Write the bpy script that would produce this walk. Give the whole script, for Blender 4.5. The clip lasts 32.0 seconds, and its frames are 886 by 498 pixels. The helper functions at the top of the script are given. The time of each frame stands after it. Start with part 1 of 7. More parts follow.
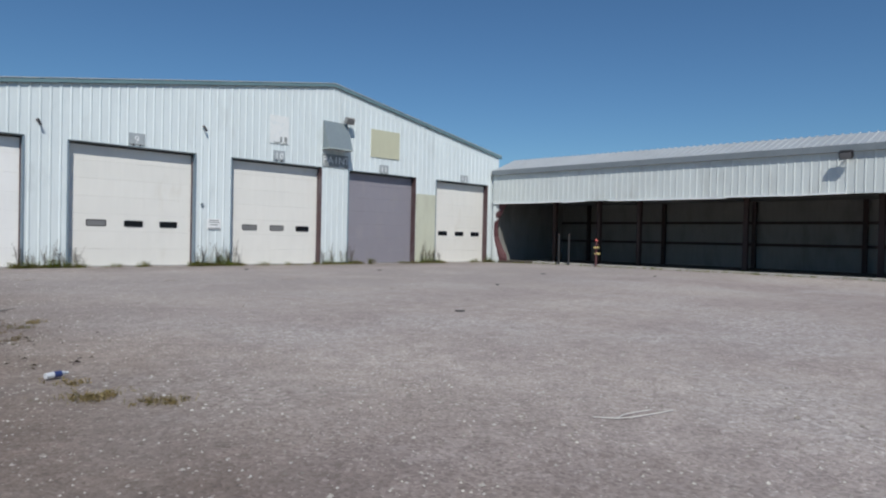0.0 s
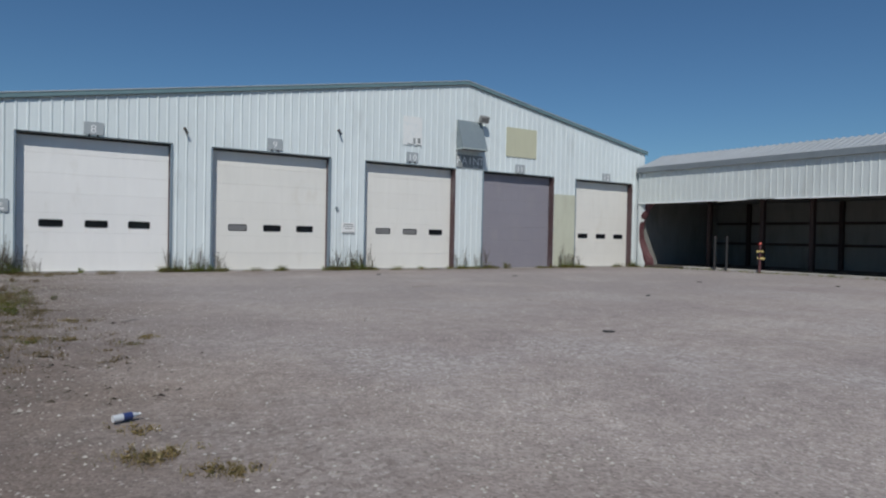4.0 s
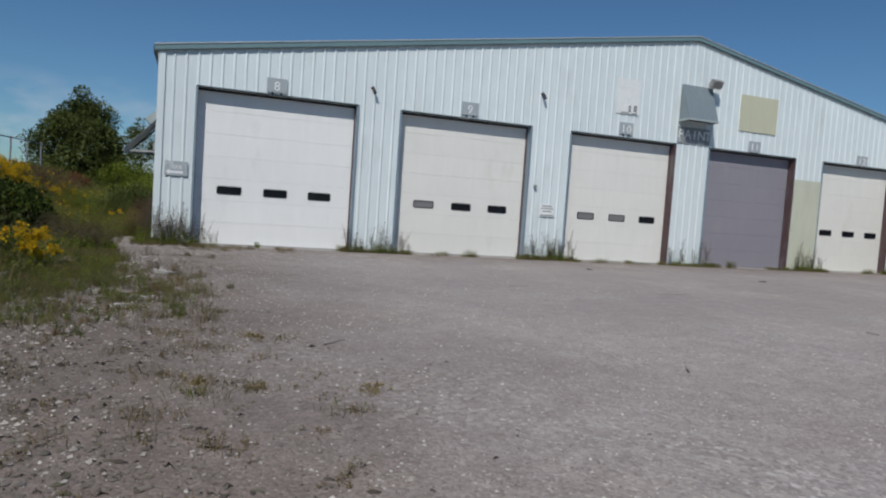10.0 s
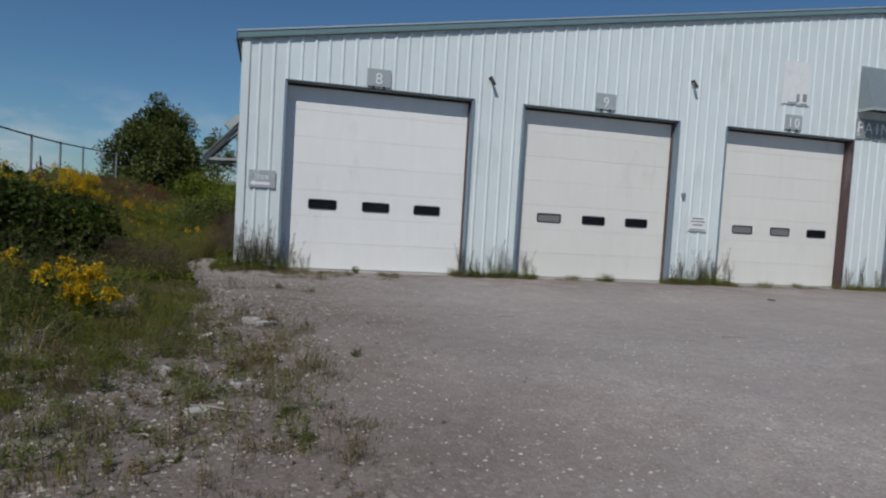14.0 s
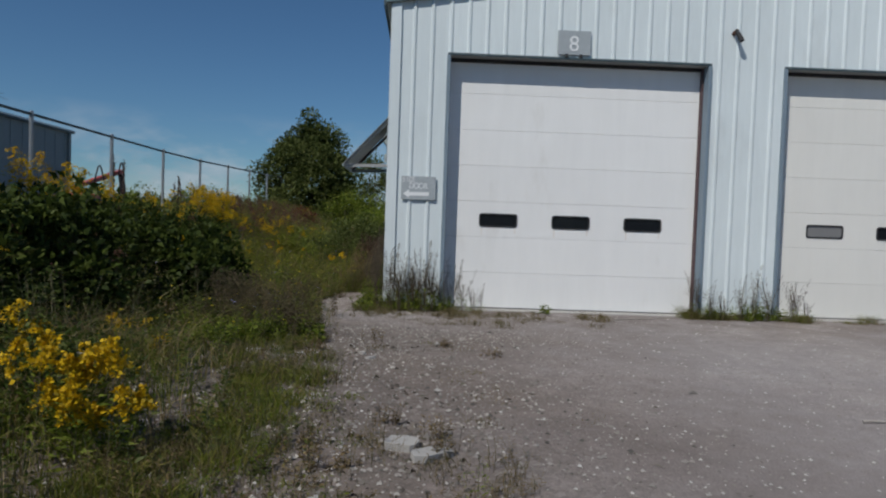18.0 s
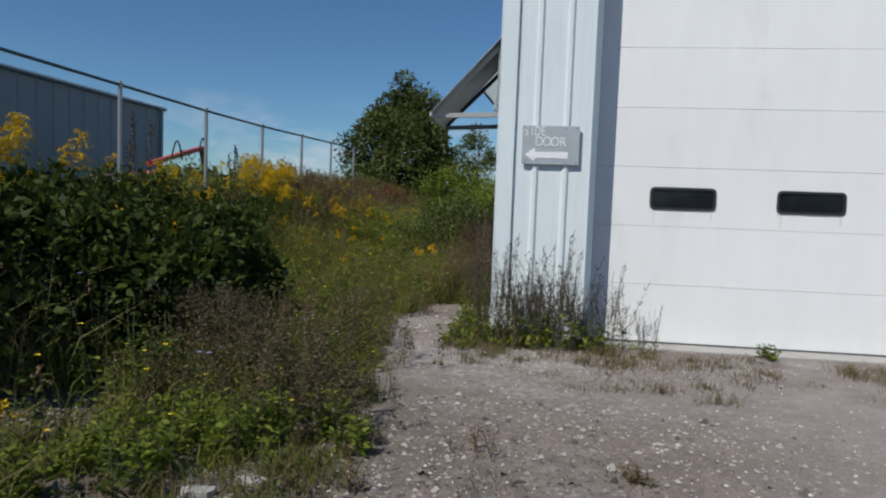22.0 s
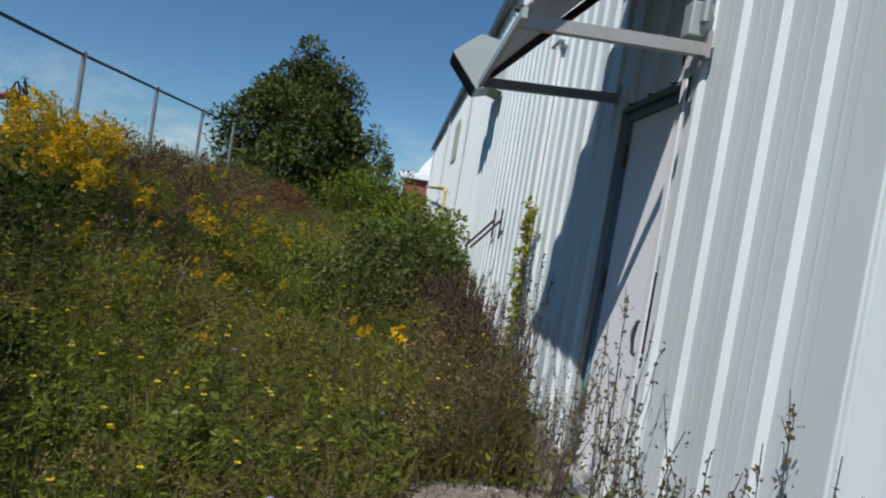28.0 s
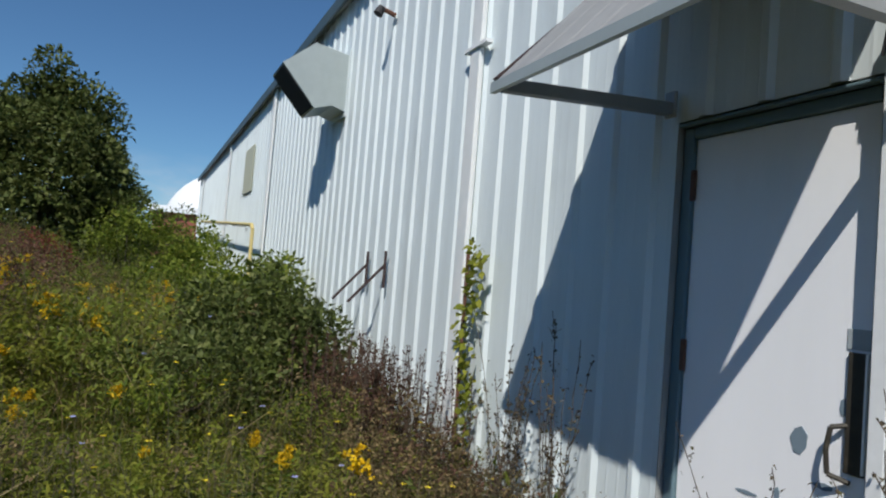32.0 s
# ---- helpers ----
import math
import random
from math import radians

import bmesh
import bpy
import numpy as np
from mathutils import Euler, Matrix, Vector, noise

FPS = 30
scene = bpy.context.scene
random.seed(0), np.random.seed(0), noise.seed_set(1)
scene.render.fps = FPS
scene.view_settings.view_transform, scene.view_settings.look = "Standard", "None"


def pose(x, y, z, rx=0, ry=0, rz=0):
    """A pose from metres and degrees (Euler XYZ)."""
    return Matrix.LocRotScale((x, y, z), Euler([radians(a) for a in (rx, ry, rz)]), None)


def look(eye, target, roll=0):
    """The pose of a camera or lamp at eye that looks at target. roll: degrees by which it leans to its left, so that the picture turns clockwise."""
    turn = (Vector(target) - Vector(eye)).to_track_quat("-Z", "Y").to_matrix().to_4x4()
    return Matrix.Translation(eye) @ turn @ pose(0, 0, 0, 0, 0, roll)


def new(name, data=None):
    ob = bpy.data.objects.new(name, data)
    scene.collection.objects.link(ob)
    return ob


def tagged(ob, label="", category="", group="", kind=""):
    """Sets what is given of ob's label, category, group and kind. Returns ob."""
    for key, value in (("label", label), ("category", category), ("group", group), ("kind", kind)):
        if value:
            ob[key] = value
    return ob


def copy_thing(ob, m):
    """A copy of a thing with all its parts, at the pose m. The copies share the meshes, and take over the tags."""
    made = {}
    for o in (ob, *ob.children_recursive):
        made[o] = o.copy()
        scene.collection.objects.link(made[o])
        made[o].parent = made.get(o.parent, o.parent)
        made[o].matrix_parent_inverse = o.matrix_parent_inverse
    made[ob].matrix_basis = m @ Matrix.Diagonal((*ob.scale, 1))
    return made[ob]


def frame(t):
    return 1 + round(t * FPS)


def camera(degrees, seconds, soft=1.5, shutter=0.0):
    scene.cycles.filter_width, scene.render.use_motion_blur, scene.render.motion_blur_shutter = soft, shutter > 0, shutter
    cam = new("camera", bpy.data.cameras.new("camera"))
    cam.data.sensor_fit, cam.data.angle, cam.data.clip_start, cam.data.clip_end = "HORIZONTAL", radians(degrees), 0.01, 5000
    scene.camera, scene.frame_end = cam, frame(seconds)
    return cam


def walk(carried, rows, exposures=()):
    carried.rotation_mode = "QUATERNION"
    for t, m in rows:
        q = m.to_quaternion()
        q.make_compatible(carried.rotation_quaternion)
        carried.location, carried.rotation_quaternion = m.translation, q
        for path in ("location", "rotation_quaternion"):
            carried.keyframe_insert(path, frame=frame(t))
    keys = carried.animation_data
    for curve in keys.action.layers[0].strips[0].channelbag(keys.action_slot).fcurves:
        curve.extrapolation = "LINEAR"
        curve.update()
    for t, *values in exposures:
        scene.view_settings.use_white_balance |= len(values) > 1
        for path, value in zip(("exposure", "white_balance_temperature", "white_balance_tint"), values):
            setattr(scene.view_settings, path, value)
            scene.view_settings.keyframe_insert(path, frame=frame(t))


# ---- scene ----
cam = camera(67.5, 32.0, soft=2.1)
PATH = [
    (0, (0.008, -24.828, 1.261), (1.414, -23.406, 1.23), 1.3),
    (0.5, (0.178, -24.614, 1.257), (1.614, -23.222, 1.279), 2.2),
    (1, (0.328, -24.483, 1.258), (1.655, -22.987, 1.29), -0.0),
    (1.5, (0.529, -24.324, 1.254), (1.732, -22.726, 1.283), 1.5),
    (2, (0.627, -24.19, 1.25), (1.865, -22.619, 1.28), 1.8),
    (2.5, (0.698, -24.032, 1.257), (1.934, -22.461, 1.272), 1.1),
    (4.5, (1.073, -23.506, 1.378), (1.985, -21.726, 1.342), 1.5),
    (5, (1.182, -23.243, 1.379), (1.799, -21.341, 1.376), 3.1),
    (5.5, (1.221, -23.004, 1.363), (1.719, -21.068, 1.313), 3.0),
    (6, (1.195, -22.753, 1.374), (1.606, -20.796, 1.367), 1.0),
    (6.5, (1.149, -22.483, 1.357), (1.295, -20.489, 1.297), 1.5),
    (7, (1.17, -22.11, 1.365), (1.191, -20.115, 1.226), 2.9),
    (7.5, (1.14, -21.702, 1.36), (1.274, -19.709, 1.274), 2.9),
    (8, (1.121, -21.271, 1.352), (1.277, -19.282, 1.215), 2.4),
    (8.5, (1.105, -20.792, 1.365), (1.271, -18.816, 1.104), 2.9),
    (9, (1.068, -20.315, 1.387), (1.401, -18.356, 1.163), 0.7),
    (9.5, (1.096, -19.819, 1.393), (1.564, -17.886, 1.186), 2.2),
    (10, (1.083, -19.343, 1.39), (1.785, -17.474, 1.275), 3.9),
    (10.5, (1.042, -18.931, 1.391), (1.786, -17.084, 1.202), 2.2),
    (11, (1.032, -18.444, 1.408), (1.873, -16.635, 1.264), 4.2),
    (11.5, (0.961, -17.977, 1.407), (1.91, -16.233, 1.168), 4.1),
    (12, (0.929, -17.496, 1.402), (1.811, -15.715, 1.175), 3.8),
    (12.5, (0.853, -17.065, 1.462), (1.733, -15.273, 1.331), 4.0),
    (13, (0.793, -16.576, 1.466), (1.55, -14.728, 1.344), 2.6),
    (13.5, (0.741, -16.106, 1.486), (1.248, -14.179, 1.318), 4.3),
    (14, (0.685, -15.578, 1.496), (1.201, -13.649, 1.39), 3.4),
    (14.5, (0.656, -15.037, 1.469), (1.004, -13.075, 1.302), 3.0),
    (15, (0.619, -14.502, 1.477), (0.984, -12.537, 1.41), 2.8),
    (15.5, (0.575, -13.962, 1.468), (0.801, -11.975, 1.423), 0.3),
    (17.5, (0.674, -11.817, 1.402), (0.813, -9.822, 1.366), 2.3),
    (18, (0.633, -11.206, 1.421), (0.695, -9.208, 1.351), 2.0),
    (18.5, (0.606, -10.593, 1.397), (0.662, -8.601, 1.224), 1.6),
    (19, (0.642, -10.08, 1.42), (0.608, -8.084, 1.31), 1.0),
    (19.5, (0.671, -9.522, 1.435), (0.558, -7.529, 1.314), 2.7),
    (20, (0.634, -8.971, 1.446), (0.541, -6.974, 1.383), 0.7),
    (20.5, (0.629, -8.417, 1.445), (0.361, -6.436, 1.389), 1.2),
    (21, (0.503, -7.88, 1.433), (0.25, -5.9, 1.303), 1.9),
    (21.5, (0.428, -7.396, 1.406), (0.092, -5.432, 1.231), 1.7),
    (22, (0.321, -6.92, 1.4), (0.076, -4.94, 1.266), 2.1),
    (22.5, (0.178, -6.369, 1.498), (0.082, -4.372, 1.434), 0.2),
    (23, (0.201, -5.866, 1.522), (-0.042, -3.881, 1.488), 1.5),
    (23.5, (0.225, -5.327, 1.51), (0.126, -3.33, 1.539), 3.49),
    (24, (0.275, -4.806, 1.502), (0.071, -2.818, 1.453), 3.1),
    (24.5, (0.142, -4.293, 1.576), (-0.179, -2.319, 1.545), 2.1),
    (26.5, (-0.439, -2.543, 1.531), (-0.565, -0.547, 1.518), 2.5),
    (27, (-0.72, -2.237, 1.529), (-0.704, -0.237, 1.508), 4.9),
    (27.5, (-1.005, -1.976, 1.552), (-1.011, 0.023, 1.492), 5.7),
    (28, (-1.261, -1.699, 1.547), (-1.107, 0.294, 1.482), 9.4),
    (28.5, (-1.563, -1.476, 1.567), (-1.253, 0.5, 1.597), 8.7),
    (29, (-1.782, -1.291, 1.586), (-1.497, 0.689, 1.578), 8.3),
    (29.5, (-1.938, -1.076, 1.587), (-1.484, 0.871, 1.592), 9.5),
    (30, (-2.085, -0.909, 1.6), (-1.462, 0.991, 1.581), 6.5),
    (30.5, (-2.133, -0.732, 1.621), (-1.583, 1.188, 1.729), 4.5),
    (31, (-2.15, -0.529, 1.632), (-1.607, 1.393, 1.732), 5.3),
    (31.5, (-2.191, -0.257, 1.644), (-1.513, 1.619, 1.782), 4.8),
    (32, (-2.196, -0.002, 1.631), (-1.364, 1.814, 1.727), 4.6),
]
walk(cam, [(t, look(eye, target, roll)) for t, eye, target, roll in PATH], [(0.0, 0.07, 6330, 10), (2.0, -0.06, 6330, 10), (5.0, -0.24, 6330, 10), (7.0, -0.22, 6330, 10), (9.0, -0.09, 6330, 10), (12.0, -0.24, 6330, 10), (18.0, -0.28, 6330, 10), (19.0, -0.18, 6330, 10), (20.0, -0.13, 6330, 10), (22.0, 0.12, 6330, 10), (24.0, -0.06, 6330, 10), (26.5, 0.05, 6330, 10), (28.0, 0.18, 6330, 10), (32.0, 0.28, 6330, 10)])

# ---- daylight ----
SUN_WAY = Vector((1.0, 1.35, -1.85)).normalized()
world = bpy.data.worlds.new("sky")
scene.world = world
world.use_nodes = True
wn, wl = world.node_tree.nodes, world.node_tree.links
sky = wn.new("ShaderNodeTexSky")
sky.sky_type, sky.sun_disc = "NISHITA", False
sky.sun_elevation = math.asin(-SUN_WAY.z)
sky.sun_rotation = math.atan2(-SUN_WAY.x, -SUN_WAY.y)
sky.air_density, sky.dust_density, sky.ozone_density = 1.0, 0.0, 3.5
deep = wn.new("ShaderNodeMix")
deep.data_type, deep.blend_type = "RGBA", "MULTIPLY"
deep.inputs["Factor"].default_value = 1.0
deep.inputs[7].default_value = (0.64, 0.88, 1.03, 1)
wl.new(sky.outputs[0], deep.inputs[6])
wl.new(deep.outputs[2], wn["Background"].inputs[0])
wn["Background"].inputs[1].default_value = 0.067
sun = new("sun", bpy.data.lights.new("sun", "SUN"))
sun.data.energy, sun.data.angle, sun.data.color = 3.6, radians(0.55), (1.0, 0.95, 0.87)
sun.matrix_world = look((-30, -50, 60), Vector((-30, -50, 60)) + SUN_WAY)

# ---- materials ----
def node(nt, kind, **inputs):
    n = nt.nodes.new(kind)
    for k, v in inputs.items():
        n.inputs[k.replace("_", " ")].default_value = v
    return n


def noise_tex(nt, pos, scale, detail=4.0, stretch=(1, 1, 1)):
    m = nt.nodes.new("ShaderNodeMapping")
    m.inputs["Scale"].default_value = stretch
    nt.links.new(pos, m.inputs["Vector"])
    n = node(nt, "ShaderNodeTexNoise", Scale=scale, Detail=detail, Roughness=0.6)
    nt.links.new(m.outputs[0], n.inputs["Vector"])
    return n.outputs["Fac"]


def ramp(nt, fac, stops):
    r = nt.nodes.new("ShaderNodeValToRGB")
    el = r.color_ramp.elements
    while len(el) < len(stops):
        el.new(0.5)
    for e, (p, c) in zip(el, stops):
        e.position, e.color = p, (*c, 1) if len(c) == 3 else c
    nt.links.new(fac, r.inputs[0])
    return r.outputs[0]


def blend(nt, fac, a, b, mode="MIX"):
    m = nt.nodes.new("ShaderNodeMix")
    m.data_type, m.blend_type = "RGBA", mode
    for sock, v in ((m.inputs["Factor"], fac), (m.inputs[6], a), (m.inputs[7], b)):
        if isinstance(v, (int, float)):
            sock.default_value = v
        elif isinstance(v, tuple):
            sock.default_value = (*v, 1)
        else:
            nt.links.new(v, sock)
    return m.outputs[2]


def start(name):
    m = bpy.data.materials.new(name)
    m.use_nodes = True
    nt = m.node_tree
    geo = nt.nodes.new("ShaderNodeNewGeometry")
    return m, nt, nt.nodes["Principled BSDF"], geo


def bump(nt, bsdf, height, strength, distance):
    b = node(nt, "ShaderNodeBump", Strength=strength, Distance=distance)
    nt.links.new(height, b.inputs["Height"])
    nt.links.new(b.outputs[0], bsdf.inputs["Normal"])


def tint(c, k):
    return tuple(min(1.0, v * k) for v in c)


def surface(name, base, rough=0.6, metal=0.0, var=0.12, big=0.7, small=14.0, dirt=None, dirt_at=(0.55, 0.75), streak=False, relief=0.15, rnd=0.0):
    """Paint, metal, wood or concrete: two scales of tone, dirt patches, fine relief."""
    m, nt, bs, geo = start(name)
    pos = geo.outputs["Position"]
    wide = noise_tex(nt, pos, big)
    fine = noise_tex(nt, pos, small, 6.0, (1, 1, 0.12) if streak else (1, 1, 1))
    col = ramp(nt, wide, [(0.3, tint(base, 1 - var)), (0.7, tint(base, 1 + var))])
    col = blend(nt, 0.55, col, ramp(nt, fine, [(0.25, tint(base, 1 - 1.3 * var)), (0.75, tint(base, 1 + var))]))
    if dirt:
        spots = noise_tex(nt, pos, big * 2.3, 8.0, (1, 1, 0.35) if streak else (1, 1, 1))
        col = blend(nt, ramp(nt, spots, [(dirt_at[0], (0, 0, 0)), (dirt_at[1], (0.75, 0.75, 0.75))]), col, dirt)
    if rnd:
        oi = nt.nodes.new("ShaderNodeObjectInfo")
        col = blend(nt, 1.0, col, ramp(nt, oi.outputs["Random"], [(0, (1 - rnd,) * 3), (1, (1.0,) * 3)]), "MULTIPLY")
    nt.links.new(col, bs.inputs["Base Color"])
    bs.inputs["Roughness"].default_value, bs.inputs["Metallic"].default_value = rough, metal
    if relief:
        bump(nt, bs, fine, relief, 0.004)
    return m


def foliage(name, colours, back=0.3, rough=0.55):
    """Leaves and blades: a tone for each leaf, light shining through."""
    m, nt, bs, geo = start(name)
    stops = [(i / max(1, len(colours) - 1), c) for i, c in enumerate(colours)]
    col = ramp(nt, geo.outputs["Random Per Island"], stops)
    drift = noise_tex(nt, geo.outputs["Position"], 0.9, 3.0)
    col = blend(nt, 1.0, col, ramp(nt, drift, [(0.3, (0.78, 0.78, 0.76)), (0.7, (1.22, 1.2, 1.12))]), "MULTIPLY")
    nt.links.new(col, bs.inputs["Base Color"])
    bs.inputs["Roughness"].default_value = rough
    bs.inputs["Specular IOR Level"].default_value = 0.16
    tr = nt.nodes.new("ShaderNodeBsdfTranslucent")
    nt.links.new(col, tr.inputs[0])
    mix = nt.nodes.new("ShaderNodeMixShader")
    mix.inputs[0].default_value = back
    nt.links.new(bs.outputs[0], mix.inputs[1])
    nt.links.new(tr.outputs[0], mix.inputs[2])
    nt.links.new(mix.outputs[0], nt.nodes["Material Output"].inputs[0])
    return m


def glass(name, base, rough=0.06):
    m, nt, bs, geo = start(name)
    bs.inputs["Base Color"].default_value = (*base, 1)
    bs.inputs["Roughness"].default_value = rough
    bs.inputs["Specular IOR Level"].default_value = 0.6
    bump(nt, bs, noise_tex(nt, geo.outputs["Position"], 3.0), 0.03, 0.01)
    return m


def ground_material():
    m, nt, bs, geo = start("gravel_ground")
    pos = geo.outputs["Position"]
    sep = nt.nodes.new("ShaderNodeSeparateXYZ")
    nt.links.new(pos, sep.inputs[0])
    cells = node(nt, "ShaderNodeTexVoronoi", Scale=46.0, Randomness=1.0)
    nt.links.new(pos, cells.inputs["Vector"])
    cells2 = node(nt, "ShaderNodeTexVoronoi", Scale=13.0, Randomness=1.0)
    nt.links.new(pos, cells2.inputs["Vector"])
    grit = noise_tex(nt, pos, 60.0, 6.0)
    mid = noise_tex(nt, pos, 3.0, 6.0)
    wide = noise_tex(nt, pos, 0.22, 5.0)
    stone = ramp(nt, cells.outputs["Color"], [(0.0, (0.17, 0.152, 0.142)), (0.5, (0.375, 0.338, 0.32)), (0.85, (0.49, 0.45, 0.43)), (0.94, (0.72, 0.7, 0.68))])
    stone2 = ramp(nt, cells2.outputs["Color"], [(0.0, (0.32, 0.285, 0.268)), (0.8, (0.43, 0.39, 0.37)), (1.0, (0.58, 0.55, 0.53))])
    grav = blend(nt, 0.4, stone, stone2)
    grav = blend(nt, 1.0, grav, ramp(nt, mid, [(0.3, (0.82, 0.8, 0.79)), (0.72, (1.12, 1.1, 1.08))]), "MULTIPLY")
    grav = blend(nt, 1.0, grav, ramp(nt, wide, [(0.35, (0.84, 0.82, 0.83)), (0.65, (1.1, 1.1, 1.08))]), "MULTIPLY")
    cells3 = node(nt, "ShaderNodeTexVoronoi", Scale=24.0, Randomness=1.0)
    nt.links.new(pos, cells3.inputs["Vector"])
    coarse = ramp(nt, cells3.outputs["Color"], [(0.0, (0.2, 0.18, 0.17)), (0.45, (0.38, 0.345, 0.33)), (0.8, (0.54, 0.505, 0.485)), (0.95, (0.75, 0.735, 0.715))])
    where = ramp(nt, noise_tex(nt, pos, 0.3, 5.0), [(0.47, (0, 0, 0)), (0.6, (0.6, 0.6, 0.6))])
    grav = blend(nt, where, grav, coarse)
    # fine dust driven smooth before the doors
    stretch = node(nt, "ShaderNodeMapRange")
    for k, v in (("From Min", -17.0), ("From Max", -9.5), ("To Min", 0.0), ("To Max", 0.82)):
        stretch.inputs[k].default_value = v
    nt.links.new(sep.outputs["Y"], stretch.inputs["Value"])
    lane = node(nt, "ShaderNodeMapRange")
    for k, v in (("From Min", 0.4), ("From Max", 2.6)):
        lane.inputs[k].default_value = v
    nt.links.new(sep.outputs["X"], lane.inputs["Value"])
    swept = nt.nodes.new("ShaderNodeMath")
    swept.operation = "MULTIPLY"
    nt.links.new(stretch.outputs[0], swept.inputs[0])
    nt.links.new(lane.outputs[0], swept.inputs[1])
    swept2 = nt.nodes.new("ShaderNodeMath")
    swept2.operation = "MULTIPLY"
    nt.links.new(swept.outputs[0], swept2.inputs[0])
    nt.links.new(ramp(nt, noise_tex(nt, pos, 0.35, 5.0), [(0.34, (0.25, 0.25, 0.25)), (0.55, (1, 1, 1))]), swept2.inputs[1])
    grav = blend(nt, swept2.outputs[0], grav, ramp(nt, noise_tex(nt, pos, 4.0, 9.0), [(0.25, (0.25, 0.222, 0.212)), (0.6, (0.315, 0.286, 0.275)), (0.8, (0.37, 0.34, 0.33))]))
    # trodden dirt between the bank and the open gravel
    side = nt.nodes.new("ShaderNodeMath")
    side.operation = "MULTIPLY_ADD"
    nt.links.new(noise_tex(nt, pos, 0.55, 6.0), side.inputs[0])
    side.inputs[1].default_value = 5.0
    nt.links.new(sep.outputs["X"], side.inputs[2])
    dirt = node(nt, "ShaderNodeMapRange")
    for k, v in (("From Min", 3.3), ("From Max", 7.0), ("To Min", 1.0), ("To Max", 0.0)):
        dirt.inputs[k].default_value = v
    nt.links.new(side.outputs[0], dirt.inputs["Value"])
    back = node(nt, "ShaderNodeMapRange")
    for k, v in (("From Min", -3.0), ("From Max", -0.6), ("To Min", 1.0), ("To Max", 0.0)):
        back.inputs[k].default_value = v
    nt.links.new(sep.outputs["Y"], back.inputs["Value"])
    both = nt.nodes.new("ShaderNodeMath")
    both.operation = "MULTIPLY"
    nt.links.new(dirt.outputs[0], both.inputs[0])
    nt.links.new(back.outputs[0], both.inputs[1])
    dusty = blend(nt, 1.0, grav, (0.64, 0.59, 0.55), "MULTIPLY")
    grav = blend(nt, both.outputs[0], grav, dusty)
    foot = node(nt, "ShaderNodeMapRange")
    for k, v in (("From Min", -3.6), ("From Max", -0.3), ("To Min", 0.0), ("To Max", 0.85)):
        foot.inputs[k].default_value = v
    nt.links.new(sep.outputs["Y"], foot.inputs["Value"])
    spread = nt.nodes.new("ShaderNodeMath")
    spread.operation = "MULTIPLY"
    nt.links.new(foot.outputs[0], spread.inputs[0])
    nt.links.new(ramp(nt, noise_tex(nt, pos, 1.6, 6.0), [(0.3, (0.1, 0.1, 0.1)), (0.58, (1, 1, 1))]), spread.inputs[1])
    grav = blend(nt, spread.outputs[0], grav, blend(nt, 1.0, grav, (0.55, 0.5, 0.46), "MULTIPLY"))
    soil = ramp(nt, mid, [(0.3, (0.055, 0.045, 0.033)), (0.7, (0.13, 0.11, 0.08))])
    # soil takes over towards the bank, along a wandering line
    edge = nt.nodes.new("ShaderNodeMath")
    edge.operation = "MULTIPLY_ADD"
    nt.links.new(noise_tex(nt, pos, 0.7, 5.0), edge.inputs[0])
    edge.inputs[1].default_value = 3.2
    nt.links.new(sep.outputs["X"], edge.inputs[2])
    line = node(nt, "ShaderNodeMapRange")
    for k, v in (("From Min", -1.2), ("From Max", 0.5), ("To Min", 1.0), ("To Max", 0.0)):
        line.inputs[k].default_value = v
    nt.links.new(edge.outputs[0], line.inputs["Value"])
    # dark crumbs of soil scattered through the gravel beside the bank
    crumbs = node(nt, "ShaderNodeMapRange")
    for k, v in (("From Min", -0.4), ("From Max", 4.3), ("To Min", 0.92), ("To Max", 0.0)):
        crumbs.inputs[k].default_value = v
    nt.links.new(edge.outputs[0], crumbs.inputs["Value"])
    crumb = nt.nodes.new("ShaderNodeMath")
    crumb.operation = "MULTIPLY"
    nt.links.new(crumbs.outputs[0], crumb.inputs[0])
    nt.links.new(back.outputs[0], crumb.inputs[1])
    spot = nt.nodes.new("ShaderNodeMath")
    spot.operation = "MULTIPLY"
    nt.links.new(crumb.outputs[0], spot.inputs[0])
    nt.links.new(ramp(nt, noise_tex(nt, pos, 5.0, 8.0), [(0.36, (0.3, 0.3, 0.3)), (0.56, (1, 1, 1))]), spot.inputs[1])
    grav = blend(nt, spot.outputs[0], grav, (0.1, 0.088, 0.075))
    near = blend(nt, line.outputs[0], grav, soil)
    # the fields beyond the yards
    far = node(nt, "ShaderNodeMapRange")
    for k, v in (("From Min", 45.0), ("From Max", 70.0)):
        far.inputs[k].default_value = v
    ln = nt.nodes.new("ShaderNodeVectorMath")
    ln.operation = "LENGTH"
    nt.links.new(pos, ln.inputs[0])
    nt.links.new(ln.outputs["Value"], far.inputs["Value"])
    field = ramp(nt, wide, [(0.3, (0.05, 0.075, 0.022)), (0.7, (0.12, 0.13, 0.05))])
    col = blend(nt, far.outputs[0], near, field)
    nt.links.new(col, bs.inputs["Base Color"])
    bs.inputs["Roughness"].default_value = 0.92
    bs.inputs["Specular IOR Level"].default_value = 0.25
    h = nt.nodes.new("ShaderNodeMath")
    h.operation = "MULTIPLY_ADD"
    nt.links.new(cells.outputs["Distance"], h.inputs[0])
    h.inputs[1].default_value = -1.0
    nt.links.new(grit, h.inputs[2])
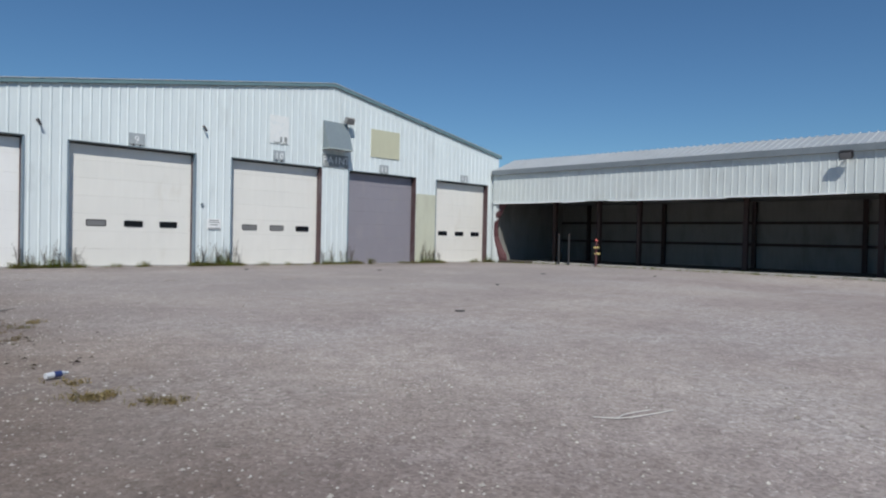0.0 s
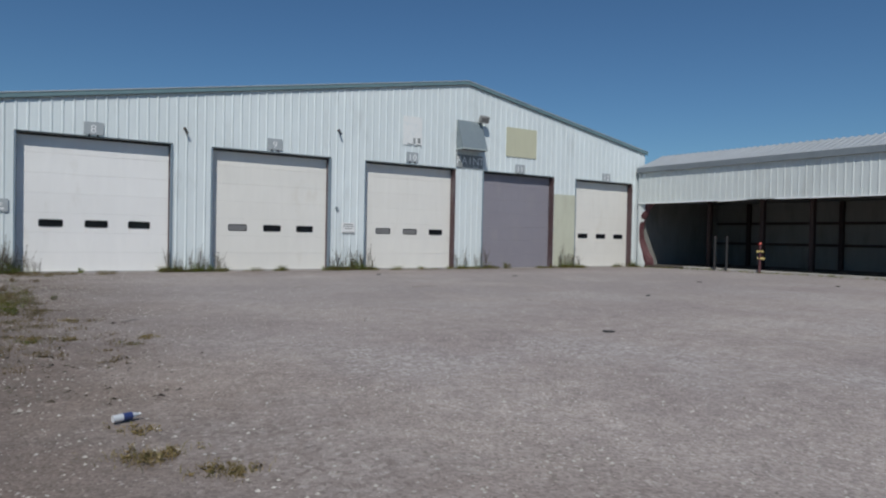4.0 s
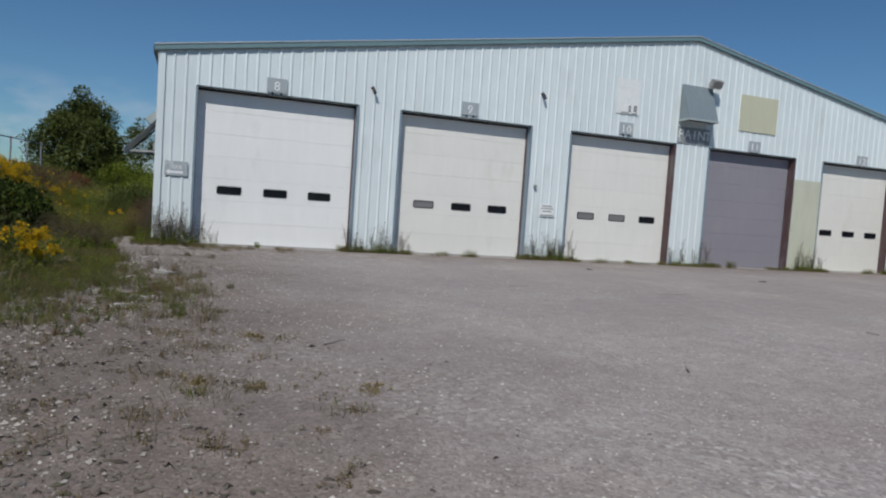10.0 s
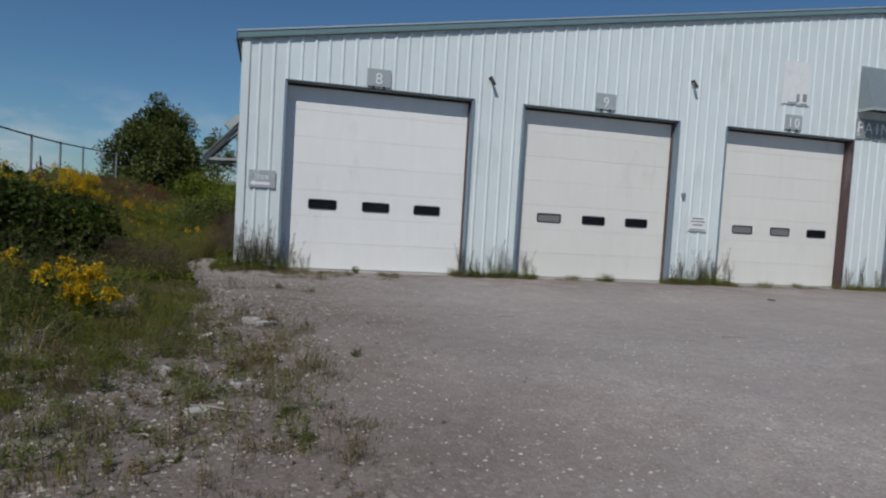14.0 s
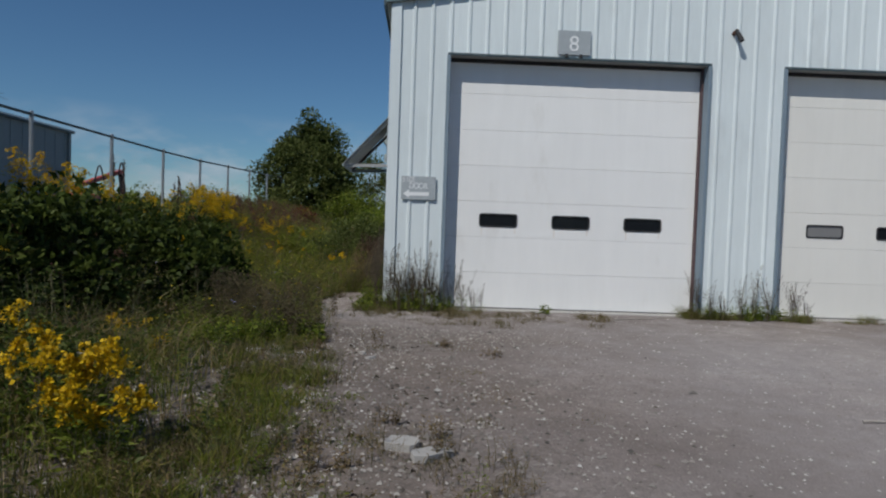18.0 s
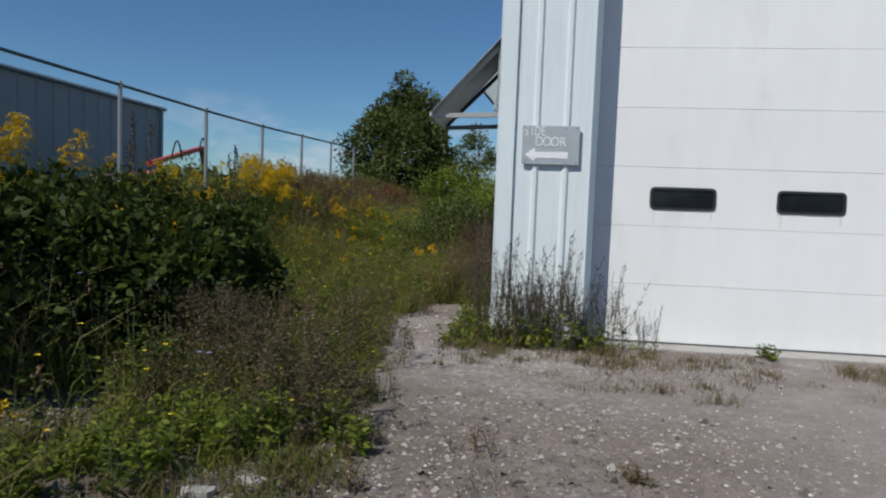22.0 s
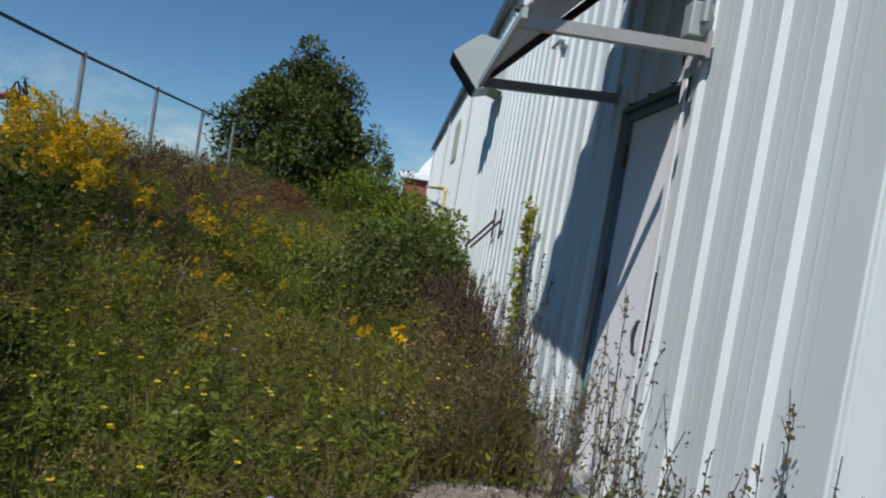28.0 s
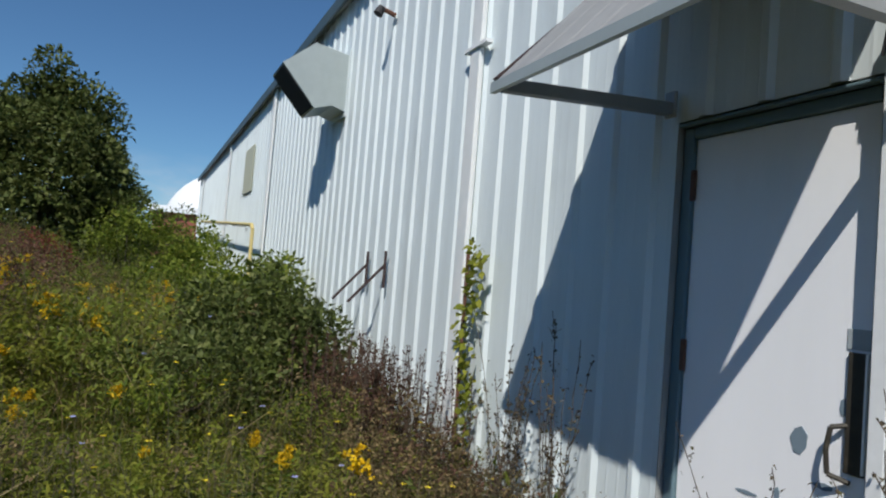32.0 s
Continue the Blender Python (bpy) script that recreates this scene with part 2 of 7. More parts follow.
    bump(nt, bs, h.outputs[0], 0.55, 0.012)
    return m


M_SIDING = surface("white_siding", (0.7, 0.77, 0.78), 0.42, 0.0, 0.07, 0.5, 9.0, (0.47, 0.5, 0.49), (0.56, 0.85), True, 0.1, 0.05)
M_SHED = surface("pale_siding", (0.62, 0.67, 0.66), 0.5, 0.0, 0.07, 0.5, 9.0, (0.45, 0.46, 0.43), (0.55, 0.85), True, 0.1, 0.05)
M_BACK = surface("wall_lining", (0.32, 0.33, 0.32), 0.8, 0.0, 0.1)
M_DOOR = surface("white_door_paint", (0.83, 0.835, 0.82), 0.45, 0.0, 0.04, 0.8, 6.0, (0.6, 0.58, 0.52), (0.62, 0.95), True, 0.06, 0.03)
M_DOOR_CREAM = surface("cream_door_paint", (0.77, 0.765, 0.72), 0.5, 0.0, 0.04, 0.8, 6.0, (0.58, 0.54, 0.45), (0.6, 0.95), True, 0.06, 0.03)
M_DOOR_GREY = surface("grey_door_paint", (0.26, 0.25, 0.285), 0.5, 0.0, 0.06, 0.7, 8.0, (0.33, 0.31, 0.31), (0.55, 0.9), True, 0.06)
M_SEAL = surface("black_rubber", (0.025, 0.025, 0.027), 0.7, 0.0, 0.2)
M_GLASS = glass("dark_window", (0.012, 0.014, 0.018))
M_MILK = glass("hazed_window", (0.2, 0.2, 0.2), 0.3)
M_TRIM = surface("slate_trim", (0.055, 0.085, 0.095), 0.5, 0.0, 0.15, 0.9, 10.0, (0.12, 0.15, 0.15), (0.6, 0.9), True)
M_TRIM_BLUE = surface("blue_grey_trim", (0.19, 0.25, 0.3), 0.5, 0.0, 0.12, 0.9, 12.0, (0.1, 0.09, 0.08), (0.66, 0.9), True)
M_MAROON = surface("maroon_trim", (0.085, 0.05, 0.052), 0.6, 0.0, 0.2, 1.2, 15.0, (0.22, 0.21, 0.22), (0.52, 0.8), True)
M_RAKE = surface("slate_blue_fascia", (0.15, 0.24, 0.26), 0.45, 0.0, 0.12, 0.9, 10.0, (0.22, 0.29, 0.3), (0.55, 0.9), True)
M_GUTTER = surface("dull_gutter_metal", (0.2, 0.23, 0.25), 0.6, 0.1, 0.12, 0.7, 10.0, (0.13, 0.15, 0.16), (0.55, 0.85))
M_ROOF = surface("galvanised_roof", (0.5, 0.53, 0.54), 0.45, 0.35, 0.1, 0.4, 5.0, (0.36, 0.37, 0.36), (0.55, 0.8))
M_STEEL = surface("weathered_steel", (0.38, 0.38, 0.37), 0.55, 0.4, 0.12, 1.5, 20.0, (0.3, 0.2, 0.13), (0.66, 0.9))
M_GALV = surface("galvanised_pipe", (0.36, 0.38, 0.39), 0.45, 0.6, 0.1, 3.0, 30.0)
M_RUST = surface("rusty_steel", (0.13, 0.06, 0.04), 0.8, 0.1, 0.3, 3.0, 25.0, (0.25, 0.11, 0.05), (0.5, 0.75))
M_DARKSTEEL = surface("dark_red_frame", (0.042, 0.022, 0.02), 0.7, 0.0, 0.25, 1.0, 12.0)
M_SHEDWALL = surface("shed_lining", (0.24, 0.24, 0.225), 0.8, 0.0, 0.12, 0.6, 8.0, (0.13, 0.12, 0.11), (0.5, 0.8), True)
M_TAN = surface("tan_patch", (0.53, 0.53, 0.39), 0.55, 0.0, 0.06, 1.0, 9.0, None, (0.5, 0.8), True)
M_PATCH = surface("pale_green_patch", (0.55, 0.57, 0.46), 0.55, 0.0, 0.06, 1.0, 9.0, (0.45, 0.45, 0.36), (0.5, 0.8), True)
M_HOOD = surface("grey_hood", (0.25, 0.3, 0.32), 0.5, 0.3, 0.1, 1.0, 9.0, (0.33, 0.35, 0.34), (0.6, 0.9))
M_HOOD_PALE = surface("pale_hood", (0.42, 0.47, 0.46), 0.5, 0.3, 0.08, 1.0, 9.0)
# near black that paints the shade inside the hood mouths
M_MOUTHSHADE = surface("mouth_shade", (0.02, 0.02, 0.02), 0.9)
M_SIGN = surface("grey_sign_paint", (0.36, 0.4, 0.42), 0.6, 0.0, 0.12, 2.5, 14.0, (0.56, 0.6, 0.6), (0.6, 0.8), False, 0.1)
M_WHITE = surface("white_lettering", (0.78, 0.8, 0.8), 0.6, 0.0, 0.06, 6.0, 30.0, (0.5, 0.52, 0.53), (0.62, 0.8))
M_GREYPAINT = surface("faded_grey_paint", (0.24, 0.26, 0.26), 0.7, 0.0, 0.15, 3.0, 20.0, (0.55, 0.6, 0.6), (0.54, 0.66))
M_PALE = surface("faded_white_paint", (0.76, 0.78, 0.77), 0.6, 0.0, 0.05, 2.0, 10.0, (0.66, 0.72, 0.73), (0.5, 0.65))
M_CONC = surface("concrete", (0.4, 0.385, 0.36), 0.9, 0.0, 0.12, 1.2, 20.0, (0.22, 0.2, 0.17), (0.55, 0.8), False, 0.4)
M_YELLOW = surface("yellow_pipe_paint", (0.62, 0.5, 0.2), 0.5, 0.0, 0.1)
M_RED = surface("red_paint", (0.42, 0.06, 0.04), 0.5, 0.0, 0.15, 2.0, 15.0, (0.2, 0.08, 0.05), (0.6, 0.8))
M_BRICKRED = surface("red_roofing", (0.3, 0.1, 0.07), 0.8, 0.0, 0.15)
M_DOME = surface("white_dome", (0.8, 0.81, 0.82), 0.6, 0.0, 0.03)
M_FARWALL = surface("grey_green_siding", (0.235, 0.27, 0.28), 0.6, 0.0, 0.08, 0.3, 4.0, None, (0.5, 0.8), True)
M_GROUND = ground_material()
M_BARK = surface("bark", (0.12, 0.09, 0.07), 0.9, 0.0, 0.25, 3.0, 30.0, None, (0.5, 0.8), True, 0.6)
M_STEM = surface("weed_stem", (0.13, 0.12, 0.06), 0.8, 0.0, 0.25, 3.0, 30.0)
M_DEADSTEM = surface("dry_stem", (0.1, 0.075, 0.05), 0.85, 0.0, 0.3, 3.0, 30.0)
M_GRASS = foliage("grass_blade", [(0.06, 0.088, 0.0112), (0.11, 0.143, 0.0198), (0.175, 0.19, 0.0322), (0.26, 0.23, 0.0620)], 0.38)
M_STRAW = foliage("dull_straw", [(0.1, 0.08, 0.042), (0.17, 0.13, 0.07), (0.1, 0.1, 0.035), (0.24, 0.19, 0.11)], 0.25)
M_DRYGRASS = foliage("dry_grass", [(0.2, 0.15, 0.075), (0.33, 0.25, 0.13), (0.19, 0.18, 0.065), (0.43, 0.34, 0.2)], 0.35)
M_WEED = foliage("weed_leaf", [(0.06, 0.095, 0.0124), (0.12, 0.172, 0.0211), (0.19, 0.24, 0.0341), (0.27, 0.3, 0.0558)], 0.42)
M_FEATHER = foliage("feathery_leaf", [(0.14, 0.17, 0.0217), (0.21, 0.235, 0.0341), (0.3, 0.3, 0.0527)], 0.42)
M_LIME = foliage("lime_leaf", [(0.1, 0.145, 0.022), (0.16, 0.205, 0.036), (0.23, 0.265, 0.06)], 0.38)
# weed leaf with the shade of the bank put into its greens
M_SHADELEAF = foliage("shaded_leaf", [(0.028, 0.045, 0.009), (0.05, 0.075, 0.015), (0.085, 0.112, 0.024), (0.12, 0.14, 0.04)], 0.33)
M_DARKLEAF = foliage("dark_leaf", [(0.018, 0.03, 0.006), (0.03, 0.05, 0.009), (0.06, 0.085, 0.016), (0.1, 0.13, 0.03)])
M_TREELEAF = foliage("tree_leaf", [(0.042, 0.06, 0.015), (0.075, 0.1, 0.025), (0.118, 0.147, 0.042), (0.175, 0.195, 0.07)], 0.33)
M_BROWN = foliage("brown_seed", [(0.15, 0.105, 0.055), (0.24, 0.175, 0.09), (0.13, 0.11, 0.05), (0.3, 0.22, 0.12)], 0.3, 0.8)
M_REDBROWN = foliage("red_brown_seed", [(0.11, 0.055, 0.045), (0.17, 0.09, 0.07), (0.09, 0.065, 0.04), (0.2, 0.12, 0.07)], 0.2, 0.8)
M_DOCK = foliage("dock_seed", [(0.06, 0.03, 0.022), (0.1, 0.05, 0.035), (0.05, 0.035, 0.025)], 0.1, 0.8)
M_BUD = foliage("dry_bud", [(0.06, 0.05, 0.035), (0.12, 0.095, 0.065), (0.09, 0.09, 0.04)], 0.15, 0.8)
M_REDLEAF = foliage("red_leaf", [(0.14, 0.03, 0.025), (0.2, 0.05, 0.04), (0.1, 0.05, 0.03)])
M_GOLD = foliage("goldenrod_bloom", [(0.64, 0.41, 0.008), (0.74, 0.51, 0.014), (0.5, 0.32, 0.01), (0.34, 0.27, 0.03)], 0.3)
M_YELLOWBLOOM = foliage("yellow_bloom", [(0.75, 0.6, 0.03), (0.8, 0.66, 0.05)], 0.2)
M_WHITEBLOOM = foliage("white_bloom", [(0.75, 0.75, 0.72), (0.8, 0.8, 0.78)], 0.2)
M_BLUEBLOOM = foliage("blue_bloom", [(0.35, 0.38, 0.7), (0.42, 0.42, 0.72)], 0.2)
M_PLASTIC = glass("clear_plastic", (0.6, 0.63, 0.66), 0.15)
M_BLUELABEL = surface("blue_label", (0.03, 0.05, 0.16), 0.5, 0.0, 0.1, 8.0, 40.0)
M_PAPER = surface("litter_paper", (0.56, 0.55, 0.52), 0.8, 0.0, 0.1, 6.0, 40.0)
M_WOODGREY = surface("grey_wood", (0.33, 0.3, 0.27), 0.85, 0.0, 0.2, 2.0, 25.0)
M_SHEDFLOOR = surface("dark_shed_floor", (0.07, 0.06, 0.05), 0.95, 0.0, 0.25, 0.8, 14.0, (0.14, 0.12, 0.1), (0.5, 0.75), False, 0.5)
M_FRAME = surface("blue_frame_paint", (0.13, 0.2, 0.23), 0.5, 0.0, 0.12, 1.5, 14.0, (0.2, 0.26, 0.29), (0.6, 0.85), True)
M_LATCH = surface("dirty_latch_steel", (0.05, 0.045, 0.035), 0.6, 0.3, 0.3, 6.0, 30.0, (0.16, 0.13, 0.09), (0.55, 0.75))
M_SIDEDOOR = surface("white_side_door_paint", (0.9, 0.91, 0.93), 0.4, 0.0, 0.03, 0.8, 6.0, (0.7, 0.72, 0.74), (0.62, 0.95), True, 0.06)
M_SPECK = foliage("stone_speck", [(0.22, 0.2, 0.185), (0.36, 0.335, 0.32), (0.47, 0.45, 0.435), (0.62, 0.605, 0.59)], 0.0, 0.85)
M_RUBBLE = foliage("rubble_stone", [(0.09, 0.085, 0.08), (0.2, 0.185, 0.175), (0.3, 0.28, 0.265), (0.36, 0.335, 0.32), (0.46, 0.44, 0.42)], 0.0, 0.9)
M_CLOD = foliage("dark_clod", [(0.075, 0.064, 0.055), (0.13, 0.113, 0.1), (0.2, 0.178, 0.165), (0.11, 0.105, 0.07)], 0.0, 0.95)
M_DARKRED = surface("faded_red_liner", (0.085, 0.03, 0.034), 0.7, 0.0, 0.3, 2.0, 12.0, (0.16, 0.1, 0.1), (0.55, 0.75), True)
M_STAIN = surface("rusty_drip", (0.75, 0.71, 0.65), 0.6, 0.0, 0.12, 3.0, 30.0, (0.76, 0.74, 0.7), (0.5, 0.62), True)


def cloud_material():
    """Thin white cloud that thins out to nothing."""
    m, nt, bs, geo = start("thin_cloud")
    pos = geo.outputs["Position"]
    sep = nt.nodes.new("ShaderNodeSeparateXYZ")
    nt.links.new(pos, sep.inputs[0])
    wisp = ramp(nt, noise_tex(nt, pos, 0.011, 6.0, (1, 1, 2.6)), [(0.43, (0, 0, 0)), (0.68, (0.7, 0.7, 0.7))])
    fade = node(nt, "ShaderNodeMapRange")
    for k, v in (("From Min", 140.0), ("From Max", 60.0), ("To Min", 0.0), ("To Max", 1.0)):
        fade.inputs[k].default_value = v
    nt.links.new(sep.outputs["Z"], fade.inputs["Value"])
    mul = nt.nodes.new("ShaderNodeMath")
    mul.operation = "MULTIPLY"
    nt.links.new(wisp, mul.inputs[0])
    nt.links.new(fade.outputs[0], mul.inputs[1])
    clear = nt.nodes.new("ShaderNodeBsdfTransparent")
    glow = node(nt, "ShaderNodeEmission", Strength=0.62)
    glow.inputs["Color"].default_value = (0.82, 0.9, 1.0, 1)
    mix = nt.nodes.new("ShaderNodeMixShader")
    nt.links.new(mul.outputs[0], mix.inputs[0])
    nt.links.new(clear.outputs[0], mix.inputs[1])
    nt.links.new(glow.outputs[0], mix.inputs[2])
    nt.links.new(mix.outputs[0], nt.nodes["Material Output"].inputs[0])
    return m


M_CLOUD = cloud_material()

# ---- building helpers ----
def empty(name, at=(0, 0, 0), label="", category="", group="", kind=""):
    ob = new(name)
    ob.location = at
    return tagged(ob, label, category, group, kind)


def mesh_of(name, bm, material):
    me = bpy.data.meshes.new(name)
    bm.to_mesh(me)
    bm.free()
    me.materials.append(material)
    return me


def part(name, bm, material, parent, label=""):
    """One mesh under a thing or a part; its points are given in the world."""
    ob = new(name, mesh_of(name, bm, material))
    if parent:
        ob.parent = parent
        off = Vector((0, 0, 0))
        p = parent
        while p:
            off += Vector(p.location)
            p = p.parent
        ob.data.transform(Matrix.Translation(-off))
    return tagged(ob, label)


def thing(name, bm, material, label, category, group="", kind=""):
    return tagged(new(name, mesh_of(name, bm, material)), label, category, group, kind)


def box(bm, a, b, bevel=0.0, m=None):
    """A box between two corners, its edges rounded by bevel."""
    a, b = [min(p, q) for p, q in zip(a, b)], [max(p, q) for p, q in zip(a, b)]
    mid, size = [(p + q) / 2 for p, q in zip(a, b)], [q - p for p, q in zip(a, b)]
    made = bmesh.ops.create_cube(bm, size=1.0, matrix=(m or Matrix()) @ Matrix.LocRotScale(mid, None, size))
    if bevel:
        edges = {e for v in made["verts"] for e in v.link_edges}
        bmesh.ops.bevel(bm, geom=list(edges), offset=bevel, segments=2, affect="EDGES", profile=0.6)
    return bm


def boxed(*spec, bevel=0.0):
    bm = bmesh.new()
    for a, b in spec:
        box(bm, a, b, bevel)
    return bm


def beam(bm, p, q, w, h=None, up=(0, 0, 1)):
    """A square bar from p to q."""
    p, q = Vector(p), Vector(q)
    d = (q - p)
    rot = d.to_track_quat("X", "Z").to_matrix().to_4x4()
    bmesh.ops.create_cube(bm, size=1.0, matrix=Matrix.Translation((p + q) / 2) @ rot @ Matrix.Diagonal((d.length, w, h or w, 1)))
    return bm


def rod(bm, p, q, r, r2=None, seg=8):
    p, q = Vector(p), Vector(q)
    d = q - p
    rot = d.to_track_quat("Z", "Y").to_matrix().to_4x4()
    bmesh.ops.create_cone(bm, cap_ends=True, segments=seg, radius1=r, radius2=r if r2 is None else r2, depth=d.length, matrix=Matrix.Translation((p + q) / 2) @ rot)
    return bm


def prism(bm, outline, plane, d0, d1):
    """A flat outline pushed out: plane 'xz' along y, 'yz' along x, 'xy' along z."""
    put = {"xz": lambda u, v, d: (u, d, v), "yz": lambda u, v, d: (d, u, v), "xy": lambda u, v, d: (u, v, d)}[plane]
    a = [bm.verts.new(put(u, v, d0)) for u, v in outline]
    b = [bm.verts.new(put(u, v, d1)) for u, v in outline]
    bm.faces.new(a)
    bm.faces.new(b[::-1])
    for i in range(len(a)):
        j = (i + 1) % len(a)
        bm.faces.new((a[j], a[i], b[i], b[j]))
    bmesh.ops.recalc_face_normals(bm, faces=bm.faces[:])
    return bm


def arrays_mesh(name, verts, quads, material):
    """A large mesh from arrays: n x 3 points, m x 4 corners."""
    me = bpy.data.meshes.new(name)
    verts, quads = np.asarray(verts, np.float32), np.asarray(quads, np.int32)
    me.vertices.add(len(verts))
    me.vertices.foreach_set("co", verts.ravel())
    me.loops.add(quads.size)
    me.loops.foreach_set("vertex_index", quads.ravel())
    me.polygons.add(len(quads))
    me.polygons.foreach_set("loop_start", np.arange(0, quads.size, 4, dtype=np.int32))
    me.polygons.foreach_set("loop_total", np.full(len(quads), 4, np.int32))
    me.update(calc_edges=True)
    me.materials.append(material)
    return me


RIB, RIB_H = 0.305, 0.024


def rib_profile(u0, u1, phase=0.0):
    """Stations (u, height) of ribbed sheet between two lines."""
    out = [(u0, None)]
    k = math.floor((u0 - phase) / RIB) - 1
    while k * RIB + phase < u1 + RIB:
        c = k * RIB + phase
        for du, hh in ((-0.04, 0.0), (-0.016, 1.0), (0.016, 1.0), (0.04, 0.0), (0.1, 0.0), (0.112, 0.05), (0.124, 0.0), (0.181, 0.0), (0.193, 0.05), (0.205, 0.0)):
            if u0 < c + du < u1:
                out.append((c + du, hh * RIB_H))
        k += 1
    out.append((u1, None))
    out.sort(key=lambda s: s[0])

    def height(u):
        d = (u - phase + RIB / 2) % RIB - RIB / 2
        return RIB_H * max(0.0, min(1.0, (0.04 - abs(d)) / 0.024))
    return [(u, height(u) if hh is None else hh) for u, hh in out]


def sheet(bm, u0, u1, low, high, put, phase=0.0):
    """Ribbed sheet: put(u, height, z) gives the place; low and high are functions of u."""
    prev = None
    for u, hh in rib_profile(u0, u1, phase):
        pair = (bm.verts.new(put(u, hh, low(u))), bm.verts.new(put(u, hh, high(u))))
        if prev:
            bm.faces.new((prev[0], pair[0], pair[1], prev[1]))
        prev = pair
    return bm

# ---- ground ----
SHED_RISE = 0.08


def ground_z(x, y):
    """The yard is level; a bank rises under the weeds towards the fence."""
    x, y = np.asarray(x, float), np.asarray(y, float)
    s = np.clip((-2.3 - x) / 3.0, 0, 1)
    bank = s * s * (3 - 2 * s) * 0.75 * np.clip((y + 26) / 10, 0, 1)
    apron = np.clip((x - 19.0) / 8.5, 0, 1)
    bank = bank + SHED_RISE * apron * apron * (3 - 2 * apron) * np.clip((-y - 0.5) / 3.5, 0, 1)
    s2 = np.clip((y - 2.0) / 5.0, 0, 1) * np.clip((-0.3 - x) / 1.0, 0, 1)
    ripple = 0.02 * np.sin(1.7 * x + 0.6 * y) * np.sin(0.9 * y - 0.4 * x) * np.clip(-y / 3, 0, 1)
    return bank + 0.25 * s2 + ripple * np.clip((x + 6) / 4, 0, 1)


def build_ground():
    near = np.r_[-3000, -800, -250, -90, -50, np.arange(-30, 40, 0.5), 45, 60, 100, 250, 800, 3000]
    wide = np.r_[-3000, -800, -250, -90, -60, np.arange(-40, 45, 0.5), 60, 100, 250, 800, 3000]
    gx, gy = np.meshgrid(near, wide)
    v = np.stack([gx, gy, ground_z(gx, gy)], -1).reshape(-1, 3)
    n, m = gx.shape
    i = (np.arange(n - 1)[:, None] * m + np.arange(m - 1)).ravel()
    me = arrays_mesh("ground", v, np.stack([i, i + 1, i + m + 1, i + m], -1), M_GROUND)
    for p in me.polygons:
        p.use_smooth = True
    tagged(new("ground", me), "pale compacted gravel yard with dusty soil towards the weeds", "ground", kind="structure")


build_ground()

# ---- the garage building ----
W, D = 28.9, 30.2
PEAK_X, PEAK_Z, EAVE_L, EAVE_R = 17.43, 7.99, 5.13, 5.94
DOOR_H, RECESS = 4.29, 0.255
OPENINGS = [(1.0, 5.375), (6.735, 11.085), (12.615, 16.81), (18.37, 22.46), (23.97, 27.91)]


def roof_z(x):
    return EAVE_L + (PEAK_Z - EAVE_L) * x / PEAK_X if x < PEAK_X else PEAK_Z + (EAVE_R - PEAK_Z) * (x - PEAK_X) / (W - PEAK_X)


